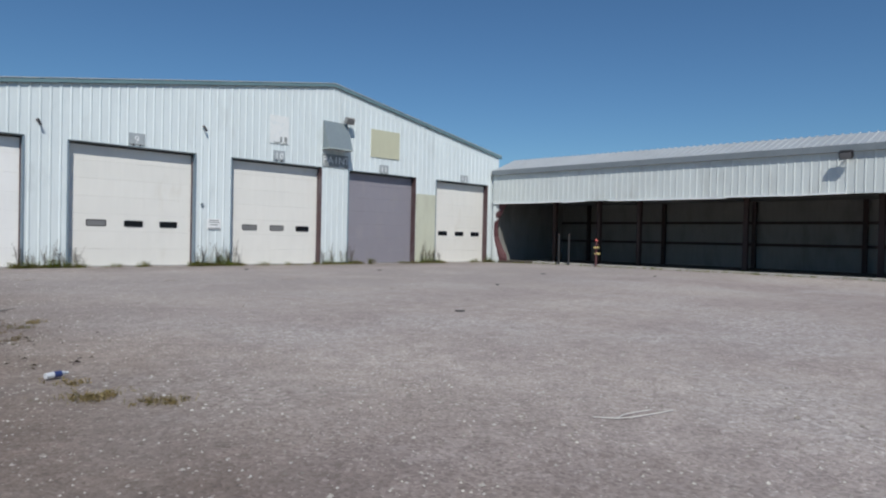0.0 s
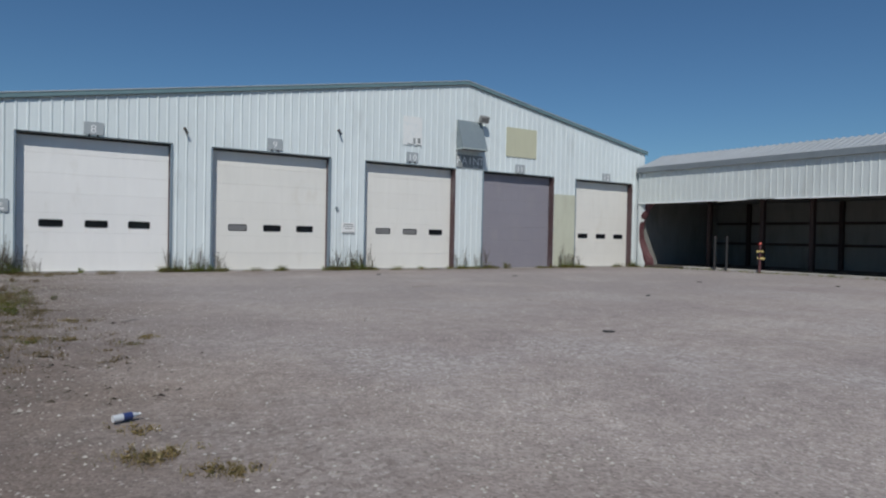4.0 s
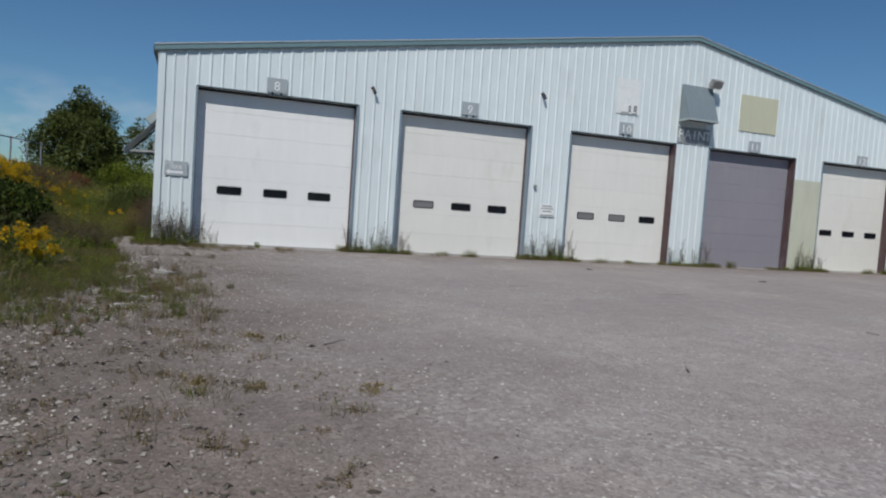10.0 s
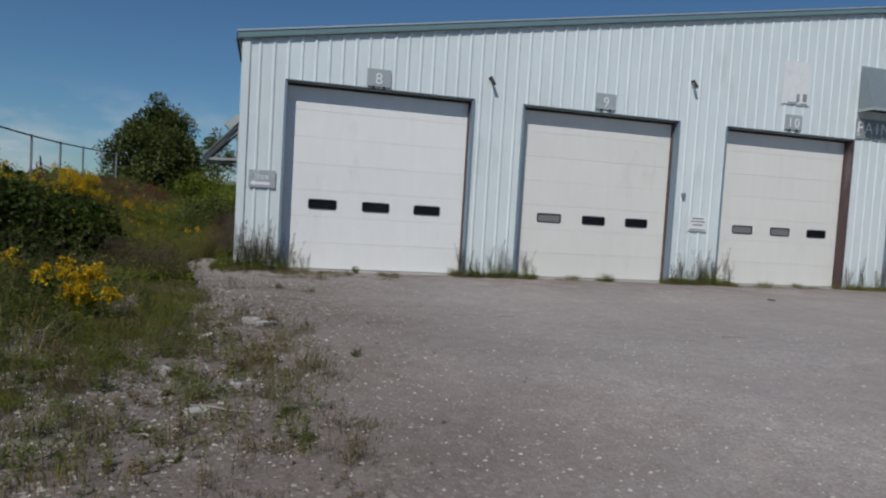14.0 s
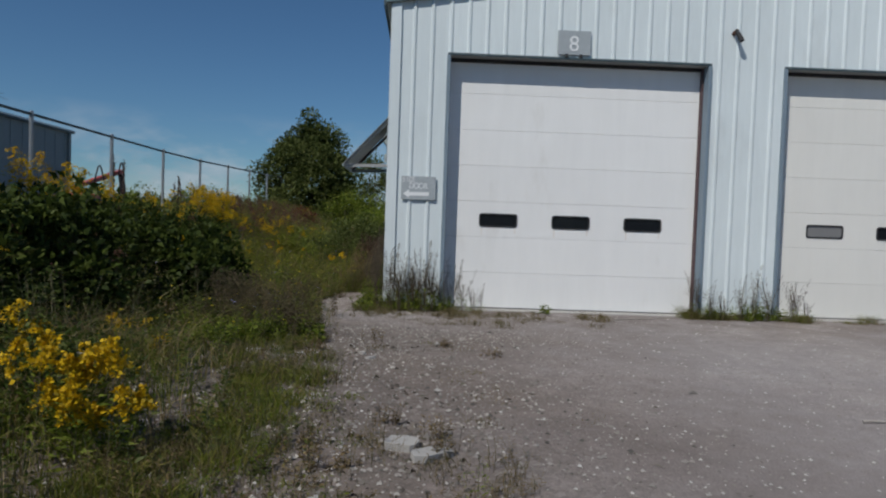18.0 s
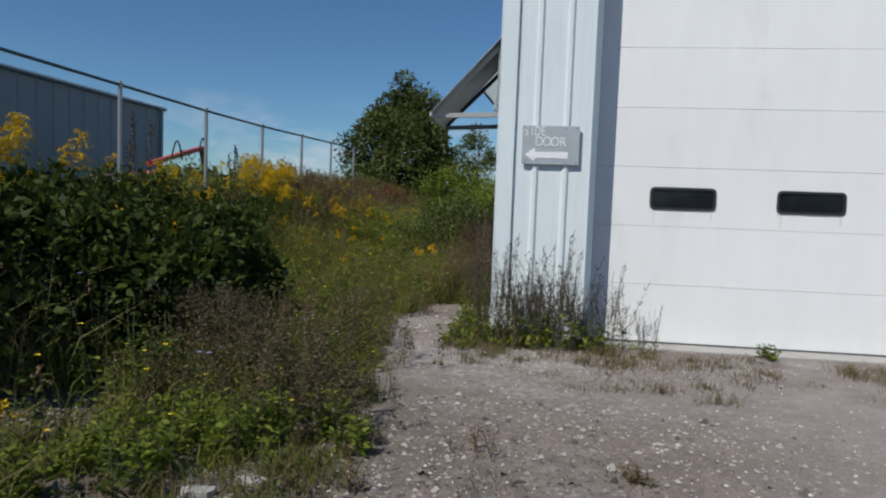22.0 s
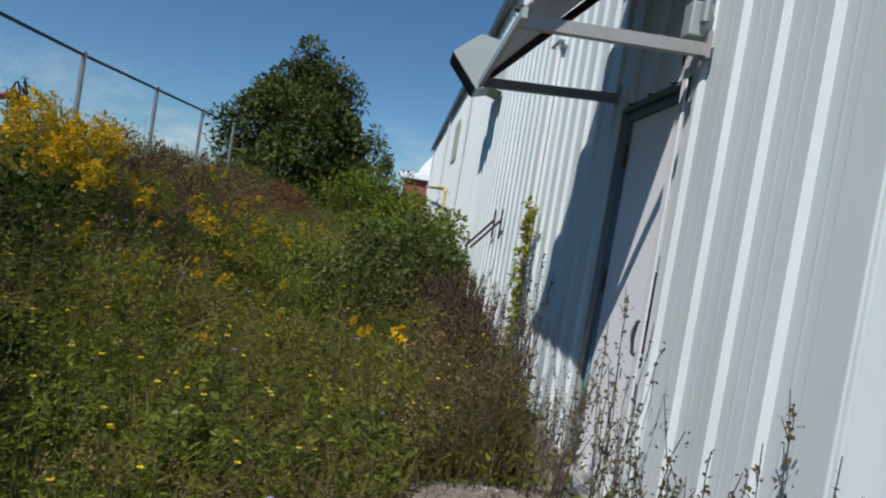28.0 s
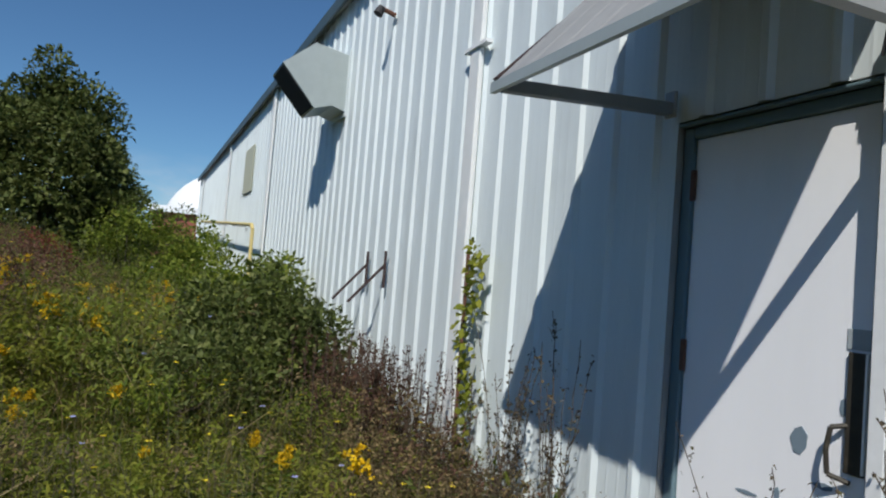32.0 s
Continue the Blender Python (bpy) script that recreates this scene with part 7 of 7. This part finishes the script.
def trees():
    base = np.array([-4.2, 17.4, 0.6])
    c = ball_of_clumps((-4.25, 17.4, 3.1), np.array([2.3, 2.0, 2.85]), 215, -0.8, 0.4)
    c = np.concatenate([c, [(-4.3, 17.3, 5.95), (-4.35, 17.2, 5.6), (-3.7, 17.5, 5.3), (-3.1, 17.5, 4.9), (-4.9, 17.4, 5.0)]])
    grown("tree", "dense dark green young tree above the weeds", "tree", base, c, RNG.uniform(0.22, 0.66, len(c)), 160, 0.14, M_TREELEAF, 0.11, base + (0.05, 0, 1.0))
    base = np.array([-1.5, 18.6, 0.6])
    c = ball_of_clumps((-1.5, 18.6, 2.2), np.array([0.7, 0.8, 1.0]), 24, -0.8)
    grown("sapling", "thin sapling with sparse pale leaves", "tree", base, c, RNG.uniform(0.2, 0.4, len(c)), 45, 0.1, M_TREELEAF, 0.05, base + (0, 0, 1.2))
    base = np.array([-3.4, 40.0, 0.6])
    c = ball_of_clumps((-3.4, 40.0, 4.6), np.array([1.7, 1.7, 2.5]), 60, -0.8, 0.25)
    grown("tree", "airy pale green tree standing far behind the young tree", "tree", base, c, RNG.uniform(0.25, 0.6, len(c)), 50, 0.2, M_TREELEAF, 0.12, base + (0, 0, 1.8))
    # climber heaped over the fence
    base = np.array([-5.7, -3.3, 0.75])
    c = ball_of_clumps((-5.75, -3.5, 2.5), np.array([0.65, 0.95, 0.78]), 62, -0.9)
    grown("fence_climber", "leafy climber heaped over the fence", "shrub", base, c, RNG.uniform(0.2, 0.38, len(c)), 90, 0.12, M_LIME, 0.05, base + (0, 0, 0.8))
    # shrubs: place, radii, leaf, colour
    for x, y, rx, ry, rz, n, size, mt, lab in (
        (-3.75, -1.9, 1.0, 0.85, 1.3, 95, 0.115, M_DARKLEAF, "dark leafy shrub on the bank"),
        (-3.05, -1.45, 0.75, 0.95, 1.25, 85, 0.115, M_DARKLEAF, "dark leafy shrub on the bank"),
        (-3.2, -0.35, 0.85, 0.75, 1.2, 80, 0.115, M_DARKLEAF, "dark leafy shrub on the bank"),
        (-4.35, -0.5, 0.7, 1.1, 1.1, 70, 0.115, M_DARKLEAF, "dark leafy shrub near the fence"),
        (-4.5, -2.9, 0.7, 0.9, 1.15, 70, 0.115, M_DARKLEAF, "dark leafy shrub near the fence"),
        (-4.05, -4.3, 0.7, 0.85, 1.15, 75, 0.115, M_DARKLEAF, "dark leafy shrub on the bank"),
        (-3.75, -3.15, 0.75, 0.85, 1.25, 80, 0.115, M_DARKLEAF, "dark leafy shrub on the bank"),
        (-4.3, -6.3, 0.95, 1.2, 1.15, 90, 0.115, M_DARKLEAF, "dark leafy shrub near the fence"),
        (-3.5, -7.2, 0.75, 0.9, 0.9, 70, 0.115, M_DARKLEAF, "dark leafy shrub on the bank"),
        (-3.6, -5.5, 0.6, 0.8, 0.8, 50, 0.115, M_DARKLEAF, "dark leafy shrub on the bank"),
        (-4.3, -8.7, 1.0, 1.3, 1.25, 95, 0.115, M_DARKLEAF, "dark leafy shrub near the fence"),
        (-4.3, -10.8, 0.95, 1.2, 1.15, 80, 0.115, M_DARKLEAF, "dark leafy shrub near the fence"),
        (-3.5, -9.3, 0.7, 0.9, 0.9, 60, 0.115, M_DARKLEAF, "dark leafy shrub on the bank"),
        (-4.4, 3.7, 0.6, 0.8, 1.0, 44, 0.07, M_DARKLEAF, "dark leafy shrub among the goldenrod"),
        (-3.9, 1.6, 0.7, 0.8, 0.75, 44, 0.07, M_DARKLEAF, "dark leafy shrub among the goldenrod"),
        (-0.72, 6.1, 0.42, 0.55, 0.66, 56, 0.075, M_TREELEAF, "green bush against the side wall"),
        (-1.7, 5.6, 0.7, 0.8, 0.5, 50, 0.06, M_TREELEAF, "soft green mound of weeds in the field"),
        (-3.0, 6.6, 0.8, 0.9, 0.5, 44, 0.055, M_FEATHER, "soft pale mound of weeds in the field"),
        (-4.7, 1.0, 0.7, 1.0, 0.55, 34, 0.09, M_SHADELEAF, "green leafy shrub near the fence"),
        (-4.5, -13.0, 0.9, 1.5, 1.2, 80, 0.115, M_DARKLEAF, "dark leafy shrub near the fence"),
        (-2.2, -9.6, 0.4, 0.6, 0.4, 34, 0.045, M_SHADELEAF, "soft green bush at the edge of the weeds"),
        (-1.9, -6.6, 0.35, 0.5, 0.3, 30, 0.05, M_SHADELEAF, "fresh green bush at the edge of the weeds"),
        (-0.8, 8.5, 0.6, 0.9, 0.88, 80, 0.085, M_WEED, "green bush against the side wall"),
        (-0.42, 9.1, 0.2, 0.35, 0.98, 20, 0.1, M_LIME, "upright broad leaved bush against the side wall"),
        (-1.15, 6.8, 0.75, 0.9, 0.74, 84, 0.075, M_TREELEAF, "green bush against the side wall"),
        (-2.2, 8.2, 0.8, 1.1, 0.5, 50, 0.06, M_FEATHER, "soft pale green bush in the field"),
        (-1.7, 10.9, 0.9, 1.3, 0.75, 50, 0.08, M_WEED, "green bush in the field beside the wall"),
        (-1.2, 13.4, 0.9, 1.5, 1.2, 60, 0.09, M_WEED, "green bush below the gas pipe"),
        (-2.4, 14.3, 1.0, 1.4, 1.3, 64, 0.09, M_WEED, "green bush below the tree"),
        (-0.7, 17.5, 0.6, 1.5, 1.3, 36, 0.09, M_WEED, "tall green bush at the far wall"),
        (-1.6, 22.0, 1.2, 2.4, 1.2, 40, 0.12, M_WEED, "tall green bush at the far wall"),
        (-6.15, 4.9, 0.4, 0.6, 0.68, 22, 0.07, M_WEED, "pale leafy plants behind the fence"),
        (-6.2, 8.3, 0.4, 0.7, 0.72, 24, 0.07, M_WEED, "pale leafy plants behind the fence"),
        (-6.2, 10.4, 0.4, 0.8, 0.7, 24, 0.07, M_WEED, "pale leafy plants behind the fence"),
        (-6.2, 12.6, 0.4, 0.8, 0.66, 22, 0.07, M_WEED, "pale leafy plants behind the fence"),
        (-4.7, 16.7, 1.1, 1.1, 1.1, 50, 0.12, M_TREELEAF, "dense green bush below the tree"),
        (-3.1, 16.5, 1.0, 1.0, 1.0, 50, 0.12, M_TREELEAF, "dense green bush below the tree"),
        (-3.7, 12.6, 0.5, 0.7, 0.75, 30, 0.06, M_REDLEAF, "reddish shrub beside the tree"),
    ):
        g = float(ground_z(x, y))
        base = np.array([x, y, g])
        if mt == M_DARKLEAF:
            c = thicket(x, y, rx, ry, rz, n)
        else:
            c = ball_of_clumps((x, y, g + rz * 0.95), np.array([rx, ry, rz]), n, -0.75)
        c[:, 2] = np.maximum(c[:, 2], g + 0.12)
        c[:, 0] = np.minimum(c[:, 0], -0.25)
        grown("shrub", lab, "shrub", base, c, RNG.uniform(0.16, 0.34, len(c)), 64, size, mt, 0.03, base + (0, 0, 0.25), "shrubs")


trees()


def corner_bush():
    """Wiry brown weed clump at the mouth of the path, and dark stalks by the wall."""
    for x, y, h, n in ((-1.2, -3.0, 0.5, 40), (-1.55, -2.6, 0.66, 46), (-0.85, -3.15, 0.34, 26), (-1.95, -2.2, 0.7, 44), (-2.3, -1.6, 0.62, 36), (-1.25, -0.75, 0.42, 30), (-1.0, -1.4, 0.34, 30), (-1.5, 0.35, 0.5, 24), (-1.35, -1.9, 0.38, 34), (-1.0, -2.5, 0.38, 30), (-1.9, -2.9, 0.4, 30)):
        xs, ys = x + RNG.normal(0, 0.2, n), y + RNG.normal(0, 0.25, n)
        s, l, tip, base = leafy(xs, ys, h * RNG.uniform(0.6, 1.1, n), 44, 0.035, 0.35, 0.003)
        ob = tagged(new("dry_bush", arrays_mesh("dry_bush", *s, M_DEADSTEM)), "brown wiry dry bush beside the gravel path", "weed", "dry bushes")
        for pname, pc, mt in (("foliage", l, M_STRAW), ("seed_stuff", plume(tip, base, 40, 0.12, 0.016), M_BUD)):
            ch = new(pname, arrays_mesh(pname, *pc, mt))
            ch.parent = ob
            tagged(ch, kind="stuff")
    n = 230
    base = on_ground(-0.22 - np.abs(RNG.normal(0, 0.28, n)), RNG.normal(5.1, 0.65, n), -0.02)
    tip = base + np.stack([RNG.normal(0, 0.07, n), RNG.normal(0, 0.07, n), RNG.uniform(0.6, 1.15, n)], -1)
    k = np.repeat(np.arange(n), 64)
    t = RNG.uniform(0.4, 1.0, len(k))[:, None]
    seeds = leaf_quads(base[k] * (1 - t) + tip[k] * t + RNG.normal(0, 0.012, (len(k), 3)), RNG.normal(size=(len(k), 3)) + (0, 0, 1), RNG.uniform(0.015, 0.03, len(k)), 0.6)
    stuff("dock_weeds", [stalk_quads(base, tip, 0.005, 0.003)], M_DEADSTEM, "dark brown dock stalks standing by the side wall", "weeds", [("seed_heads", [seeds], M_DOCK)])


corner_bush()


def edge_bushes():
    """Feathery many-stemmed green bushes where the bank meets the gravel."""
    for x, y, rx, ry, h, n in ((-2.15, -11.1, 0.42, 0.3, 0.92, 120), (-2.75, -10.4, 0.4, 0.4, 0.95, 90), (-2.6, -13.2, 0.28, 0.25, 0.7, 70), (-2.05, -9.9, 0.25, 0.3, 0.55, 60)):
        xs, ys = x + RNG.normal(0, rx, n), y + RNG.normal(0, ry, n)
        away = np.hypot((xs - x) / rx, (ys - y) / ry)
        s, l, tip, base = leafy(xs, ys, h * np.clip(1.1 - 0.25 * away, 0.35, 1) * RNG.uniform(0.75, 1.1, n), 90, 0.06, 0.2, 0.003)
        ob = tagged(new("feathery_bush", arrays_mesh("feathery_bush", *s, M_STEM)), "feathery green bush at the edge of the gravel", "shrub", "feathery bushes")
        ch = new("foliage", arrays_mesh("foliage", *l, M_WEED))
        ch.parent = ob
        tagged(ch, kind="stuff")


edge_bushes()


def dead_stalk(y, top, lean):
    """A tall dead seed stalk behind the fence, bent at its tip."""
    x, g = -5.9, 0.72
    t = np.linspace(0, 1, 9)
    bend = lean * t ** 3
    p = np.stack([x + 0 * t, y + bend, g + (top - g) * (t - 0.1 * abs(lean) * t ** 4)], -1)
    k = RNG.integers(4, 8, 160)
    u = RNG.uniform(0, 1, 160)[:, None]
    c = p[k] * (1 - u) + p[np.minimum(k + 1, 8)] * u + RNG.normal(0, 0.018, (160, 3))
    ob = tagged(new("dead_stalk", arrays_mesh("dead_stalk", *stalk_quads(p[:-1], p[1:], 0.012, 0.01), M_DEADSTEM)), "tall dark dead seed stalk behind the fence", "weed", "dead stalks")
    ch = new("seed_spike", arrays_mesh("seed_spike", *leaf_quads(c, RNG.normal(size=(160, 3)) + (0, 0, 1), RNG.uniform(0.02, 0.05, 160), 0.6), M_DOCK))
    ch.parent = ob
    tagged(ch, kind="stuff")


for sy, st, sl in ((3.0, 2.7, -0.06), (3.42, 2.58, 0.04), (2.86, 2.2, 0.0), (6.95, 2.55, -0.3), (6.45, 2.3, -0.1), (6.6, 2.42, 0.08)):
    dead_stalk(sy, st, sl)


def vine():
    v = empty("wall_vine", (-0.1, 3.98, 0.3), "green vine climbing a thin pipe on the side wall", "vine")
    bm = bmesh.new()
    rod(bm, (-0.07, 4.2, 0.2), (-0.07, 4.2, 1.86), 0.014, None, 8)
    part("pipe", bm, M_RUST, v, "thin rusty pipe")
    n = 230
    z = RNG.uniform(0.4, 1.92, n)
    c = np.stack([-0.11 + RNG.normal(0, 0.025, n), 4.02 + 0.06 * np.sin(z * 6) + RNG.normal(0, 0.05, n), z], -1)
    ch = new("leaves", arrays_mesh("leaves", *leaf_quads(c, RNG.normal(size=(n, 3)) + (-0.8, 0, -0.3), RNG.uniform(0.04, 0.085, n), 0.7), M_FEATHER))
    ch.data.transform(Matrix.Translation(-v.location))
    ch.parent = v


vine()


def far_woods():
    n = 1500
    a = RNG.uniform(-1.5, 0.75, n)
    d = RNG.uniform(110, 170, n)
    x, y = d * np.sin(a), d * np.cos(a)
    keep = ~((x > -8) & (x < 30) & (y < 105))
    x, y, d = x[keep], y[keep], d[keep]
    z = RNG.uniform(0.2, 1.0, len(x)) * (3.6 + 1.2 * np.sin(x * 0.06) + 0.9 * np.sin(x * 0.19 + 1))
    c = np.stack([x, y, z], -1)
    piece = crown(c, np.full(len(c), 2.2), 26, 1.5, 0.8)
    tagged(new("far_woods", arrays_mesh("far_woods", *piece, M_DARKLEAF)), "low dark line of woods on the horizon", "woods", kind="stuff")
    # scrub that closes the yard behind the camera
    n = 420
    x, y = RNG.uniform(-60, 70, n), RNG.uniform(-75, -55, n)
    c = np.stack([x, y, RNG.uniform(0.3, 3.0, n)], -1)
    tagged(new("far_scrub", arrays_mesh("far_scrub", *crown(c, np.full(n, 1.8), 24, 0.9, 0.8), M_DARKLEAF)), "scrub closing the far side of the yard", "woods", kind="stuff")


far_woods()


def stones():
    """Loose stones on the yard: small rough lumps joined into one sheet of pieces."""
    base_v = np.array([(1, 0, 0), (0, 1, 0), (-1, 0, 0), (0, -1, 0), (0.1, 0.1, 0.7), (0.1, -0.1, -0.4)], float)
    n = 32000
    y = -27 + 27.5 * RNG.uniform(0, 1, n)
    x = RNG.normal(1.5, 4.2, n)
    m = (x > -3.5) & (x < 26) & (y < -0.2)
    m |= (x < -0.1) & (x > -1.2) & (y > -0.2)
    x, y = x[m], y[m]
    px, py = RNG.uniform(-1.15, -0.05, 900), RNG.uniform(-0.5, 2.8, 900)
    x, y = np.r_[x, px], np.r_[y, py]
    qx, qy = RNG.uniform(2, 17, 13000), RNG.uniform(-27, -7, 13000)
    keep = soft_noise(qx, qy, 81, 2.5) > 0.4
    x, y = np.r_[x, qx[keep]], np.r_[y, qy[keep]]
    n = len(x)
    s = 0.005 + 0.013 * RNG.uniform(0, 1, n) ** 3 + 0.01 * (RNG.uniform(0, 1, n) > 0.99)
    a = RNG.uniform(0, 2 * math.pi, n)
    c, d = np.cos(a), np.sin(a)
    v = base_v[None] * RNG.uniform(0.6, 1.3, (n, 6, 3)) * s[:, None, None]
    rx = v[..., 0] * c[:, None] - v[..., 1] * d[:, None]
    ry = v[..., 0] * d[:, None] + v[..., 1] * c[:, None]
    v = np.stack([rx + x[:, None], ry + y[:, None], v[..., 2] + ground_z(x, y)[:, None] + 0.2 * s[:, None]], -1)
    k = np.arange(n)[:, None] * 6
    quads = np.concatenate([k + (0, 1, 2, 4), k + (2, 3, 0, 4)])
    tagged(new("loose_stones", arrays_mesh("loose_stones", v.reshape(-1, 3), quads, M_SPECK)), "pale loose stones scattered over the gravel", "stones", kind="stuff")


def bank_stones():
    """Coarser rubble on the dirt beside the weeds."""
    base_v = np.array([(1, 0, 0), (0, 1, 0), (-1, 0, 0), (0, -1, 0), (0.1, 0.1, 0.75), (0.1, -0.1, -0.4)], float)
    n = 24000
    y = RNG.uniform(-18, -2.2, n)
    x = np.maximum(edge_x(y), -2.2) + RNG.normal(0.9, 1.2, n)
    pu = RNG.normal(0, 0.45, 700)
    px, py = -2.75 + 0.48 * pu + RNG.normal(0, 0.17, 700), -3.5 + 0.88 * pu + RNG.normal(0, 0.1, 700)
    x, y = np.r_[x, px], np.r_[y, py]
    m = (x < 3.2) & (x > -4.2)
    x, y = x[m], y[m]
    n = len(x)
    s = 0.006 + 0.02 * RNG.uniform(0, 1, n) ** 4 + 0.025 * (RNG.uniform(0, 1, n) > 0.996)
    a = RNG.uniform(0, 2 * math.pi, n)
    c, d = np.cos(a), np.sin(a)
    v = base_v[None] * RNG.uniform(0.55, 1.35, (n, 6, 3)) * s[:, None, None]
    rx = v[..., 0] * c[:, None] - v[..., 1] * d[:, None]
    ry = v[..., 0] * d[:, None] + v[..., 1] * c[:, None]
    v = np.stack([rx + x[:, None], ry + y[:, None], v[..., 2] + ground_z(x, y)[:, None] + 0.2 * s[:, None]], -1)
    k = np.arange(n)[:, None] * 6
    quads = np.concatenate([k + (0, 1, 2, 4), k + (2, 3, 0, 4)])
    tagged(new("bank_stones", arrays_mesh("bank_stones", v.reshape(-1, 3), quads, M_RUBBLE)), "mixed dark and pale stones on the dirt by the weeds", "stones", kind="stuff")


def clods():
    """Flat dark crumbs of soil and bark strewn over the dirt beside the weeds."""
    n = 9000
    y = RNG.uniform(-18.5, -3.4, n)
    x = np.maximum(edge_x(y), -2.4) + np.abs(RNG.normal(0, 1.25, n)) - 0.3
    keep = (x < 3.0) & (soft_noise(x, y, 91, 0.7) > 0.36)
    bx, by = RNG.normal(0.1, 1.1, 3600), RNG.uniform(-18, -12.6, 3600)
    lumpy = soft_noise(bx, by, 93, 0.35) > 0.42
    x, y = np.r_[x[keep], bx[lumpy]], np.r_[y[keep], by[lumpy]]
    n = len(x)
    base_v = np.array([(1, 0, 0), (0.4, 0.8, 0), (-0.7, 0.7, 0), (-1, -0.2, 0), (-0.2, -0.8, 0), (0.1, 0.0, 0.5)], float)
    s = 0.011 + 0.034 * RNG.uniform(0, 1, n) ** 4
    a = RNG.uniform(0, 2 * math.pi, n)
    v = base_v[None] * RNG.uniform(0.5, 1.4, (n, 6, 3)) * s[:, None, None] * (1, 0.6, 0.8)
    rx = v[..., 0] * np.cos(a)[:, None] - v[..., 1] * np.sin(a)[:, None]
    ry = v[..., 0] * np.sin(a)[:, None] + v[..., 1] * np.cos(a)[:, None]
    v = np.stack([rx + x[:, None], ry + y[:, None], v[..., 2] + ground_z(x, y)[:, None] + 0.004], -1)
    k = np.arange(n)[:, None] * 6
    quads = np.concatenate([k + (0, 1, 2, 5), k + (2, 3, 4, 5)])
    tagged(new("soil_clods", arrays_mesh("soil_clods", v.reshape(-1, 3), quads, M_CLOD)), "dark crumbs of soil and bark strewn on the dirt", "soil", kind="stuff")


stones()
bank_stones()
clods()


def clouds():
    """A thin band of cloud low over the horizon, far beyond the fence."""
    a = np.radians(np.linspace(-100, 25, 40))
    v = np.concatenate([np.stack([900 * np.sin(a), 900 * np.cos(a), np.full(40, z)], -1) for z in (20.0, 140.0, 260.0)])
    k = np.arange(39)
    q = np.concatenate([np.stack([k + o, k + o + 1, k + o + 41, k + o + 40], -1) for o in (0, 40)])
    tagged(new("backdrop", arrays_mesh("backdrop", v, q, M_CLOUD)), "thin white cloud low over the horizon", "sky", kind="structure")


clouds()


def side_wall_stand():
    """A closer stand of drying weeds against the side wall past the door."""
    x, y = -0.18 - np.abs(RNG.normal(0, 0.32, 330)), RNG.uniform(2.9, 5.4, 330)
    h = RNG.uniform(0.25, 0.6, 330) + 0.12 * np.clip(y - 3.4, 0, 1.5)
    s, l, tip, base = leafy(x[:210], y[:210], h[:210], 34, 0.042, 0.3, 0.003)
    stuff("drying_weeds", [s], M_DEADSTEM, "reddish brown drying weeds against the side wall", "weeds", [("leaves", [l], M_BROWN), ("seed_heads", [plume(tip, base, 26, 0.08, 0.02)], M_REDBROWN)])
    s, l, tip, base = leafy(x[210:], y[210:], h[210:] * 0.85, 30, 0.06, 0.35, 0.003)
    stuff("side_weeds", [s], M_STEM, "dark green weeds among the dry stalks at the side wall", "weeds", [("leaves", [l], M_TREELEAF)])


side_wall_stand()
